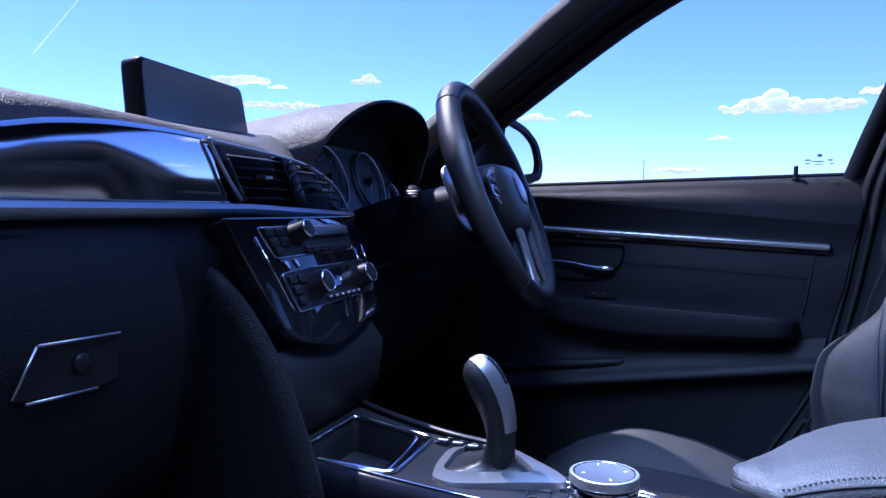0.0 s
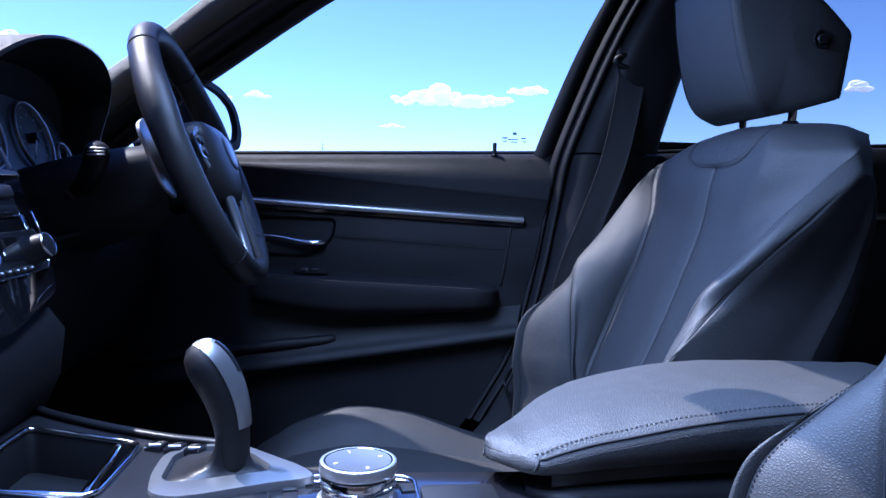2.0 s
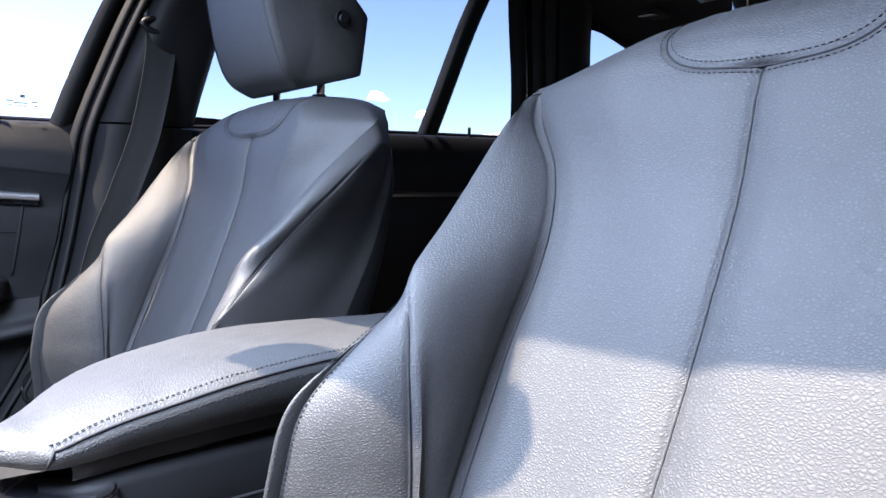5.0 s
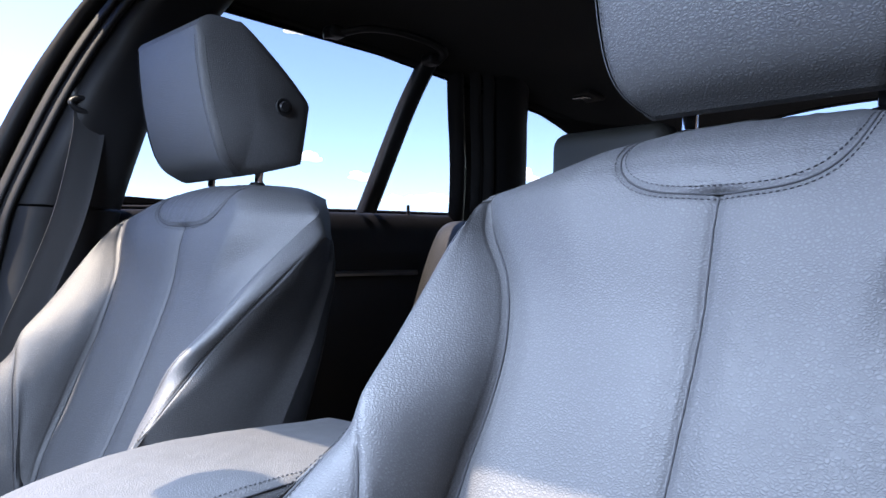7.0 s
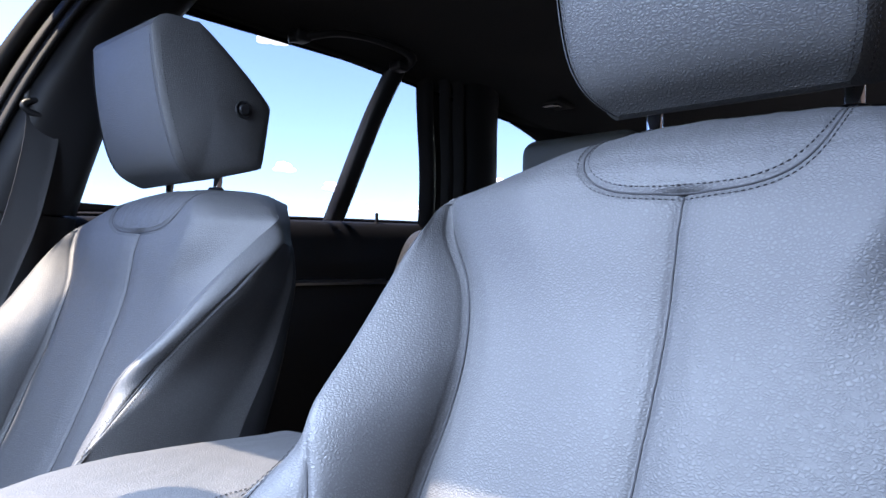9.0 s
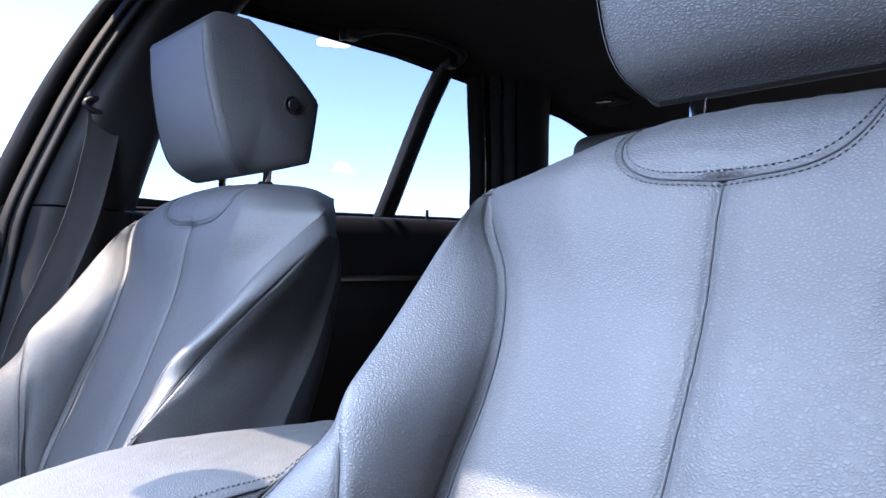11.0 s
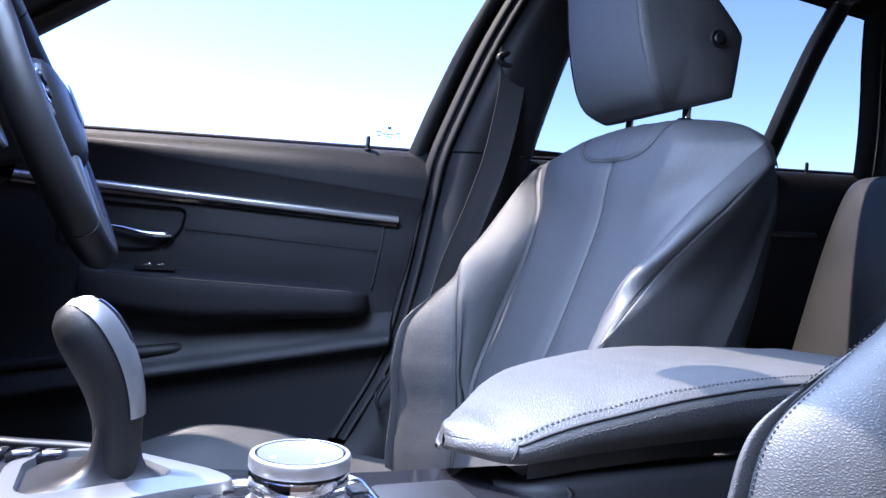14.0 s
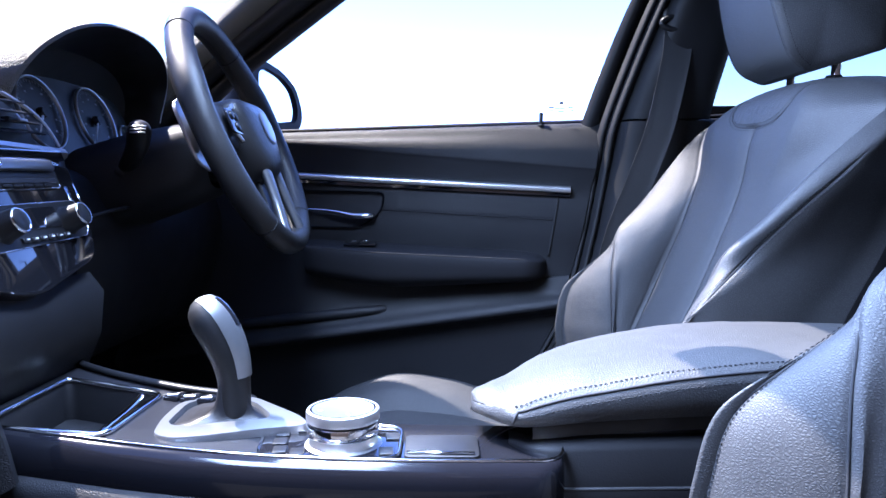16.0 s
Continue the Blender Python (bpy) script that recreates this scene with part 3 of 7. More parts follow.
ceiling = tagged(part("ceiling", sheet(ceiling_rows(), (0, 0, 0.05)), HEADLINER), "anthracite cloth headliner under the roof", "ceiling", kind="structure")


def pillar(name, path, widths, mat, label, thick=0.03, mirror=True, cat="pillar trim", seg=9):
    """A bowed trim strip: path of (y, z), widths along y; its skin follows the cabin's side."""
    made = []
    for side in ((1, -1) if mirror else (1,)):
        pts = spline(path, 40)
        wid = spline([(w, 0) for w in widths], 40)[:, 0]
        rows = []
        for (y, z), w in zip(pts, wid):
            x0 = glass_x(z)
            rows.append([(side * (x0 - thick * math.sin(t) ** 0.7 - 0.002), y - w * (0.5 - 0.5 * math.cos(t)), z) for t in np.linspace(0.0, math.pi, seg)])
        made.append(tagged(part(name, grid(rows), mat, smooth=60), label, cat, kind="structure"))
    return made


def slanted_pillar():
    """The windscreen pillar: rises rearwards from the dashboard's corner to the roof."""
    for side in (1, -1):
        up = spline([(0.62, 0.93), (0.45, 1.062), (0.345, 1.140), (0.163, 1.274), (0.05, 1.330), (-0.05, 1.352), (-0.2, 1.362)], 50)
        low = np.array((0.026, 0.026)) + spline([(0.47, 0.93), (0.345, 1.030), (0.27, 1.083), (0.09, 1.200), (-0.029, 1.262), (-0.12, 1.295), (-0.2, 1.315)], 50)
        rows = []
        for (y0, z0), (y1, z1) in zip(up, low):
            row = []
            for t in np.linspace(0, 1, 11):
                y, z = y0 + (y1 - y0) * t, z0 + (z1 - z0) * t
                bow = math.sin(math.pi * t) ** 0.6
                x = min(0.655, 0.655 - 0.30 * max(0, z - 1.12)) - 0.026 * bow + 0.016 * t
                row.append((side * x, y - 0.01 * bow, z))
            rows.append(row)
        tagged(part("trim_pillar", grid(rows), DASH, smooth=60), "dark cloth-grained windscreen pillar trim", "pillar trim", kind="structure")
        rows = [[(side * (glass_x(z1) - d), y1 + 0.004 - e, z1 - 0.002 - e) for d, e in ((0.045, -0.006), (0.052, 0.0), (0.05, 0.008), (0.04, 0.013), (0.0, 0.016))] for y1, z1 in low]
        tagged(part("trim_seal", grid(rows), RUBBER, smooth=60), "black rubber door seal along the pillar", "door seal", kind="structure")
        rows = [[(side * (glass_x(z1) + d), y1 - e, z1 - 0.004 - e * 0.9) for d, e in ((0.0, 0.010), (-0.018, 0.014), (-0.022, 0.022), (-0.014, 0.030), (0.004, 0.032))] for y1, z1 in low]
        tagged(part("trim_frame", grid(rows), SMOOTH, smooth=60), "black door window frame", "window frame", kind="structure")


slanted_pillar()


def side_strip(rear, width, x_in, mat, name, label, n=50, depth=0.02, mirror=True, bow=0.8):
    """A strip along a line of (y, z): from the line forwards by width, standing x_in inside the glass."""
    for side in ((1, -1) if mirror else (1,)):
        pts = spline(rear, n)
        rows = []
        for i, (y, z) in enumerate(pts):
            w = width[0] + (width[1] - width[0]) * i / (n - 1)
            rows.append([(side * (glass_x(z) - x_in - depth * math.sin(math.pi * t) ** bow), y + w * t, z) for t in np.linspace(0, 1, 9)])
        tagged(part(name, grid(rows), mat, smooth=60), label, "pillar trim", kind="structure")


# middle pillar: door frame, two seals, then the wide trim that carries the belt
FRAME = [(-0.19, 0.47), (-0.262, 0.60), (-0.302, 0.75), (-0.325, 0.88), (-0.336, 0.953), (-0.366, 1.05), (-0.405, 1.16), (-0.450, 1.262), (-0.488, 1.33)]
shift = lambda d: [(y - d, z) for y, z in FRAME]
side_strip(shift(0.0)[4:], (0.034, 0.028), 0.006, SMOOTH, "trim_frame", "black rear edge of the door's window frame", depth=0.012)
side_strip(shift(0.014), (0.016, 0.016), 0.030, RUBBER, "trim_seal", "black rubber door seal", depth=0.014)
side_strip(shift(0.030), (0.018, 0.018), 0.042, RUBBER, "trim_seal", "black rubber seal lip along the pillar", depth=0.016)


def middle_pillar():
    for side in (1, -1):
        for z0, z1, d, name in ((0.966, 1.37, 0.0, "trim_pillar"), (0.30, 0.962, 0.006, "trim_pillar")):
            rows = []
            for z in np.linspace(z0, z1, 30):
                zc = min(z, 1.33)
                yf = np.interp(zc, [z for y, z in FRAME], [y for y, z in FRAME]) - 0.030
                if z < 0.47:
                    yf = np.interp(z, [0.3, 0.47], [-0.06, -0.22])
                yr = hermite([0.3, 0.6, 0.95, 1.05, 1.18, 1.33], [-0.50, -0.515, -0.522, -0.540, -0.572, -0.650], z)
                row = []
                for t in np.linspace(0, 1, 15):
                    bow = (1 - (2 * t - 1) ** 4) ** 0.8
                    row.append((side * (glass_x(zc) - 0.048 - d - 0.030 * bow * (1 if z < 1.3 else 1.15)), yf + (yr - yf) * t, z))
                rows.append(row)
            bm = grid(rows)
            tagged(part(name, bm, PLASTIC, smooth=60), "dark grained plastic middle pillar trim", "pillar trim", kind="structure")


middle_pillar()


def rail(points, r, mat, name, label, cat, side=1, flat=1.0):
    return tagged(part(name, tube([(side * x, y, z) for x, y, z in spline(points, 40)], r, 10, flat=flat), mat, smooth=180), label, cat, kind="structure")


# roof rails over the doors
for side in (1, -1):
    rows = []
    for y in np.linspace(0.02, -2.1, 50):
        top = hermite([-2.15, -1.6, -1.0, -0.4, -0.1, 0.03], [1.235, 1.309, 1.346, 1.350, 1.326, 1.285], y)
        rows.append([(side * x, y, top + dz) for x, dz in ((0.545, 0.014), (0.565, -0.004), (0.588, -0.022), (0.605, -0.026), (0.618, -0.018), (0.63, 0.02))])
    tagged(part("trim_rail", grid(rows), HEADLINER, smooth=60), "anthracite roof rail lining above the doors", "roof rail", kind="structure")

# rear side: sill, divider, rear pillar, load bay window
def bay_edge(z):
    """Where the rear door's glass ends, by height: the pillar behind it leans forwards at the top."""
    return float(hermite([0.50, 0.90, 1.0, 1.165, 1.30, 1.36], [-1.37, -1.35, -1.340, -1.292, -1.212, -1.165], z))


def rear_pillars():
    for side in (1, -1):
        # slim divider in the rear door's window
        rows = []
        for t in np.linspace(0, 1, 20):
            z = 1.0 + (1.335 - 1.0) * t
            y = -1.051 - 0.09 * t + 0.035 * t * t
            rows.append([(side * (glass_x(min(z, 1.33)) - d), y - e, z) for d, e in ((0.0, 0.0), (0.018, 0.003), (0.024, 0.012), (0.024, 0.034), (0.018, 0.044), (0.0, 0.047))])
        tagged(part("trim_divider", grid(rows), SMOOTH, smooth=60), "black divider bar of the rear door window", "window bar", kind="structure")
        # door frame behind the small pane, then seal and rear pillar
        for y0, y1, d, dep, mat, nm, lb in ((0.0, -0.046, 0.006, 0.022, SMOOTH, "trim_frame", "black rear door window frame"), (-0.046, -0.078, 0.03, 0.016, RUBBER, "trim_seal", "black rubber door seal"), (-0.080, -0.112, 0.04, 0.018, RUBBER, "trim_seal", "black rubber door seal lip")):
            rows = []
            for z in np.linspace(0.55, 1.345, 24):
                rows.append([(side * (glass_x(min(z, 1.33)) - d - dep * math.sin(math.pi * t) ** 0.8), bay_edge(z) + y0 + (y1 - y0) * t, z) for t in np.linspace(0, 1, 9)])
            tagged(part(nm, grid(rows), mat, smooth=60), lb, "pillar trim", kind="structure")
        rows = []
        for z in np.linspace(0.55, 1.345, 24):
            rows.append([(side * (glass_x(min(z, 1.33)) - 0.045 - 0.03 * math.sin(math.pi * t) ** 0.5), bay_edge(z) - 0.108 - 0.124 * t, z) for t in np.linspace(0, 1, 11)])
        tagged(part("trim_pillar", grid(rows), PLASTIC, smooth=60), "dark plastic rear pillar trim", "pillar trim", kind="structure")
        # load bay side below and above its window
        rows = []
        for y in np.linspace(-1.46, -2.15, 16):
            top = hermite([-2.15, -1.9, -1.65, -1.46], [1.08, 1.17, 1.262, 1.305], y)
            rows.append([(side * (0.615 - d), y, z) for d, z in ((0.0, top), (0.02, top + 0.012), (0.035, top + 0.03), (0.06, top + 0.055), (0.10, top + 0.09))])
        tagged(part("trim_window", grid(rows), PLASTIC, smooth=60), "dark grey lining above the load bay window", "window lining", kind="structure")
        tagged(part("wall_load_bay", grid([[(side * x, y, z) for y in (-1.42, -1.7, -2.15)] for x, z in ((0.70, 0.20), (0.70, 0.95), (0.685, 1.0))]), CARPET), "carpeted load bay side", "side lining", kind="structure")


rear_pillars()
for side in (1, -1):
    if side:
        tagged(part("pillar_shell", grid([[(side * (glass_x(min(z, 1.33)) + 0.002), bay_edge(z) - 0.003 - 0.235 * t, z) for t in np.linspace(0, 1, 6)] for z in np.linspace(0.5, 1.36, 20)]), RUBBER, smooth=180), "black body shell behind the rear pillar trim", "pillar", kind="structure")
    rows = []
    for z in np.linspace(0.40, 1.36, 30):
        zc = min(z, 1.33)
        yf = float(np.interp(zc, [q for _, q in FRAME], [y for y, _ in FRAME])) + 0.012
        yr = float(hermite([0.3, 0.6, 0.95, 1.05, 1.18, 1.33], [-0.50, -0.515, -0.520, -0.536, -0.566, -0.645], zc))
        rows.append([(side * (glass_x(zc) + 0.002), yf + (yr - yf) * t, z) for t in np.linspace(0, 1, 5)])
    tagged(part("pillar_shell", grid(rows), RUBBER, smooth=180), "black body shell behind the middle pillar trim", "pillar", kind="structure")
    tagged(part("roof_side", grid([[(side * x, y, z + dz) for y, dz in ((-0.1, -0.02), (-0.4, 0.0), (-1.0, 0.0), (-1.6, -0.04), (-2.15, -0.11))] for x, z in ((0.60, 1.316), (0.625, 1.35), (0.58, 1.42))]), BODY_PAINT, smooth=180), "dark painted roof edge above the doors", "roof", kind="structure")
tagged(part("wall_tailgate", grid([[(x, y, z) for x in np.linspace(-0.72, 0.72, 9)] for y, z in ((-2.25, 0.2), (-2.28, 0.9), (-2.24, 1.0))]), PLASTIC), "dark plastic tailgate lining", "tailgate", kind="structure")
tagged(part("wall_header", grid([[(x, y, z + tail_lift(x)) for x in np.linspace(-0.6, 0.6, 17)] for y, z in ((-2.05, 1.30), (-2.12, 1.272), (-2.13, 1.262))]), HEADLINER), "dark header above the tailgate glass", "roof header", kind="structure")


def pane(name, outline, mat, label, at=None):
    bm = bmesh.new()
    bm.faces.new([bm.verts.new(tuple(p)) for p in outline])
    bmesh.ops.triangulate(bm, faces=bm.faces)
    ob = part(name, bm, mat, None, "", 0)
    ob.visible_shadow = False
    return tagged(ob, label, "window", kind="structure")


# glass
def side_pane(outline, x_shift=0.004):
    return [(glass_x(z) + x_shift, y, z) for y, z in outline]


def curved_pane(name, rows, mat, label):
    ob = part(name, grid(rows), mat, None, "", 180)
    ob.visible_shadow = mat is PRIVACY
    return tagged(ob, label, "window", kind="structure")


def window_rows(front, rear, z0, z1, n=14):
    """Side glass between a front and a rear edge, each a function of height."""
    return [[(glass_x(z) + 0.004, f + (r - f) * t, z) for t in np.linspace(0, 1, 8)] for z in np.linspace(z0, z1, n) for f, r in [(front(z), rear(z))]]


curved_pane("window_1", window_rows(lambda z: float(np.interp(z, [0.9, 1.07, 1.26, 1.32], [0.50, 0.31, 0.0, -0.13])), lambda z: float(np.interp(z, [0.9, 0.953, 1.16, 1.33], [-0.31, -0.325, -0.39, -0.47])), 0.90, 1.33), GLASS, "clear side window glass of the driver's door")
curved_pane("window_2", window_rows(lambda z: float(np.interp(z, [0.93, 1.05, 1.18, 1.33], [-0.50, -0.525, -0.56, -0.64])), lambda z: bay_edge(z) - 0.02, 0.93, 1.335), PRIVACY, "privacy-tinted rear door window glass")
curved_pane("window_3", window_rows(lambda z: bay_edge(z) - 0.225, lambda z: -2.1, 0.98, 1.33), PRIVACY, "privacy-tinted load bay side window")
curved_pane("window_4", [[(x, y, z + tail_lift(x) * (z - 0.98) / 0.29) for x in np.linspace(-0.6, 0.6, 17)] for y, z in ((-2.14, 1.27), (-2.22, 1.12), (-2.26, 0.98))], PRIVACY, "privacy-tinted tailgate window")


def screen_rows():
    """The windscreen, bowed so that its sides meet the pillars."""
    rows = []
    for v in np.linspace(0, 1, 12):
        z, yc = 0.93 + 0.43 * v ** 0.85, 0.95 - 0.98 * v
        yp = float(np.interp(z, [0.93, 1.062, 1.14, 1.274, 1.33, 1.36], [0.62, 0.45, 0.345, 0.163, 0.05, -0.06]))
        edge = min(0.655, 0.655 - 0.30 * max(0.0, z - 1.12)) - 0.006
        rows.append([(edge * u, yc + (yp - yc) * abs(u) ** 2.2, z) for u in np.linspace(-1, 1, 21)])
    return rows


curved_pane("window_5", screen_rows(), GLASS, "clear windscreen glass")

# the car's outside that closes it from below and in front
tagged(part("bonnet", sheet([[(x, y, 0.93 - 0.10 * (y - 0.9) - 0.05 * (abs(x) / 0.75) ** 3) for x in np.linspace(-0.78, 0.78, 13)] for y in np.linspace(0.9, 1.95, 8)], (0, 0, -0.02)), BODY_PAINT), "dark painted car bonnet beyond the windscreen", "bonnet", kind="structure")
tagged(part("bulkhead", box((1.48, 0.04, 0.70), (0, 0.98, 0.53), 0.01), PLASTIC), "black bulkhead between cabin and engine", "bulkhead", kind="structure")
for side in (1, -1):
    tagged(part("wall_sill", box((0.10, 3.2, 0.14), (side * 0.73, -0.70, 0.26), 0.03), PLASTIC), "black door sill trim", "door sill", kind="structure")

# bulkhead and footwell sides that close the cabin in front
tagged(part("wall_bulkhead", box((1.48, 0.03, 0.72), (0, 0.665, 0.56), 0.01), CARPET), "black carpeted bulkhead in front of the footwells", "bulkhead", kind="structure")
for side in (-1, 1):
    tagged(part("wall_footwell", box((0.02, 0.34, 0.74), (side * 0.735, 0.50, 0.56), 0.008), CARPET), "black carpeted footwell side", "footwell side", kind="structure")


# ---- driver's door ----
def lines_sheet(lines, n, u):
    """A skin through lines, each a function of u giving a point; n samples across the lines."""
    rows = []
    for t in u:
        pts = np.array([f(t) for f in lines])
        rows.append(spline(pts, n))
    return grid(rows)


def bar(path, section, closed=True, caps=True):
    """A moulding: section of (x, z) pairs carried along a path of points."""
    rows = [[(p[0] + sx, p[1], p[2] + sz) for sx, sz in section] for p in path]
    bm = grid(rows, closed_u=closed)
    if caps:
        for row in (rows[0], rows[-1]):
            bm.faces.new([bm.verts.new(tuple(q)) for q in row])
        bmesh.ops.remove_doubles(bm, verts=bm.verts, dist=1e-6)
    return bm


def rear_edge(z):
    return float(np.interp(z, [q for _, q in FRAME], [y for y, _ in FRAME])) if z > 0.47 else float(np.interp(z, [0.28, 0.40, 0.47], [0.05, -0.12, -0.19]))


def door_front():
    door = thing("door_1", "closed driver's door with soft black panel, silver strip and armrest", "car door", (0.74, 0.1, 0.3), kind="structure")
    sill = lambda y: 0.953 - 0.0315 * y
    trim = lambda y: 0.861 + 0.0496 * y
    crease = lambda y: 0.904 + 0.075 * y
    ridge = lambda y: 0.596 - 0.14 * y
    FRONT = 0.56
    spec = [(0.760, lambda y: sill(y) - 0.016), (0.748, lambda y: sill(y) - 0.002), (0.734, lambda y: sill(y) + 0.001), (0.722, lambda y: sill(y) - 0.005), (0.7135, lambda y: sill(y) - 0.016),
            (0.700, lambda y: 0.45 * sill(y) + 0.55 * crease(y)), (0.6945, lambda y: crease(y) + 0.004), (0.6965, lambda y: crease(y) - 0.006), (0.703, lambda y: trim(y) + 0.004), (0.705, lambda y: trim(y) - 0.016),
            (0.702, lambda y: 0.805), (0.702, lambda y: 0.765), (0.706, lambda y: 0.72), (0.708, lambda y: 0.67), (0.704, lambda y: ridge(y) + 0.05), (0.690, lambda y: ridge(y) + 0.022), (0.676, lambda y: ridge(y) + 0.008), (0.674, lambda y: ridge(y) - 0.004),
            (0.690, lambda y: ridge(y) - 0.016), (0.702, lambda y: ridge(y) - 0.04), (0.706, lambda y: 0.46), (0.700, lambda y: 0.36), (0.698, lambda y: 0.28)]
    cols = []
    for u in np.linspace(0, 1, 70):
        col = []
        for x, zf in spec:
            y = FRONT + (rear_edge(zf(-0.25)) - 0.002 - FRONT) * u
            col.append((x, y, zf(y)))
        cols.append(spline(col, 120))
    obs = [part("inner_panel", grid(cols), PANEL, smooth=180)]
    # rear end of the panel, turned towards the seal
    turn = cols[-1]
    obs.append(part("panel_edge", grid([turn, turn + np.array((0.012, -0.008, 0)), turn + np.array((0.05, -0.010, 0))]), RUBBER, smooth=60))
    obs.append(part("outer_skin", grid([[(x, y, z) for y in np.linspace(0.6, -0.36, 12)] for x, z in ((0.79, 0.955), (0.86, 0.80), (0.88, 0.55), (0.84, 0.25))]), BODY_PAINT, smooth=180))
    obs.append(part("window_lip", tube([(0.744, y, sill(y) + 0.003) for y in np.linspace(0.50, -0.335, 30)], 0.005, 8), RUBBER, smooth=180))
    # silver strip
    ys = np.linspace(0.50, -0.283, 60)
    sec = [(0.004, 0.0065), (-0.006, 0.006), (-0.0095, 0.003), (-0.0105, -0.001), (-0.009, -0.005), (0.004, -0.0065)]
    path = [(0.7005, y, trim(y) - 0.0055) for y in ys]
    obs.append(part("trim_strip", bar(path, sec), SATIN, label="satin silver trim strip", smooth=50))
    obs.append(part("strip_shadow_gap", bar([(0.7035, y, trim(y) - 0.0150) for y in ys], [(0.003, 0.004), (-0.004, 0.003), (-0.005, -0.003), (0.003, -0.004)]), GLOSS, smooth=0))
    # armrest
    rows = []
    for i, y in enumerate(np.linspace(0.20, -0.240, 50)):
        t = i / 49
        end = min(1.0, math.sqrt(max(0, 1 - ((t - 0.88) / 0.12) ** 2))) if t > 0.88 else 1.0
        f = 0.55 + 0.45 * min(1, t / 0.3) ** 0.7
        top, bot = 0.745 - 0.023 * t, 0.656 + 0.02 * t + 0.030 * (1 - min(1, t / 0.4)) ** 1.5
        mid, h, w = 0.5 * (top + bot), (top - bot) / 2 * (0.55 + 0.45 * end), 0.060 * f * (0.12 + 0.88 * end)
        rows.append(spline([(0.708, y, mid + h * 1.22), (0.700, y, mid + h * 1.10), (0.704 - w * 0.6, y, mid + h * 0.96), (0.704 - w * 0.93, y, mid + h * 0.82), (0.704 - w, y, mid + h * 0.58), (0.704 - w * 0.97, y, mid), (0.704 - w * 0.86, y, mid - h * 0.6), (0.704 - w * 0.5, y, mid - h * 0.96), (0.708, y, mid - h * 1.12)], 33))
    obs.append(part("armrest", grid(rows), ARM_SOFT, smooth=180))
    seam = [(r[13][0] - 0.0004, r[13][1], r[13][2] + 0.0004) for r in rows[4:-5]]
    arm = obs[-1]
    gro = part("seam", tube(seam, 0.0011, 6), THREAD, smooth=180)
    st = part("stitching", stitches([(x - 0.0003, y, z - 0.004) for x, y, z in seam], [(-1, 0, 0.4)] * len(seam)), THREAD)
    # stitched line and edge of the accent panel
    run = [(0.7012, y, 0.8045 + 0.0573 * (y - 0.061)) for y in np.linspace(0.058, -0.252, 40)]
    obs.append(part("panel_seam", tube(run, 0.0013, 6), THREAD, smooth=180))
    obs.append(part("stitching", stitches([(x - 0.0006, y, z + 0.004) for x, y, z in run], [(-1, 0, 0)] * 40), THREAD))
    obs.append(part("stitching", stitches([(x - 0.0006, y, z - 0.004) for x, y, z in run], [(-1, 0, 0)] * 40), THREAD))
    obs.append(part("panel_joint", tube(spline([(0.7035, -0.262, 0.830), (0.7015, -0.258, 0.80), (0.7015, -0.252, 0.76), (0.705, -0.246, 0.72)], 20), 0.0022, 6), RUBBER, smooth=180))
    # handle recess with its lever
    out = rounded([(0.7, 0.235, 0.8405), (0.7, 0.056, 0.8365), (0.7, 0.062, 0.800), (0.7, 0.100, 0.7705), (0.7, 0.235, 0.7735)], [0.008, 0.014, 0.02, 0.018, 0.008], 7)
    ctr = Vector((0.70, 0.145, 0.806))
    ring = [[Vector((x, p.y, p.z)) + (ctr - p) * f for p in out] for x, f in ((0.705, -0.02), (0.6965, -0.012), (0.6955, 0.0), (0.698, 0.03), (0.712, 0.05))]
    obs.append(part("handle_bezel", grid(ring, closed_u=True), BAR, smooth=50))
    obs.append(part("handle_recess", plate([Vector((0.7095, p.y, p.z)) + Vector((0, (ctr - p).y, (ctr - p).z)) * 0.04 for p in out], (0.004, 0, 0)), DIAL, smooth=0))
    lever = spline([(0.700, 0.225, 0.8025), (0.693, 0.185, 0.8045), (0.688, 0.150, 0.8015), (0.686, 0.115, 0.7945), (0.688, 0.084, 0.7935), (0.696, 0.078, 0.7935)], 30)
    rad = np.interp(np.linspace(0, 1, 30), [0, 0.3, 0.55, 0.8, 1], [0.0025, 0.003, 0.006, 0.0085, 0.006])
    obs.append(part("handle", tube(lever, list(rad), 12, flat=0.75), CHROME, label="chrome door pull", smooth=180))
    # window switches on the armrest
    obs.append(part("switch_panel", box((0.026, 0.058, 0.004), (0.676, 0.098, 0.7440), 0.0015, m=pose(0, 0, 0, 0, -8, 0)), GLOSS))
    pan = obs[-1]
    subs = []
    for y in (0.1085, 0.0900):
        for x in (0.668, 0.682):
            subs.append(part("switch", box((0.011, 0.012, 0.004), (x, y, 0.7465), 0.0015), SMOOTH))
            subs.append(part("switch_edge", box((0.0022, 0.0045, 0.0015), (x - 0.005, y + (0.002 if x < 0.675 else -0.002), 0.7487), 0.0005), CHROME))
    # locking pin, pocket and lower pad
    obs.append(part("locking_pin", lathe([(0.0, 0.024), (0.0030, 0.0235), (0.0038, 0.021), (0.0038, 0.003), (0.0065, 0.002), (0.007, 0.0)], 16, pose(0.727, -0.231, sill(-0.231) - 0.002)), SMOOTH))
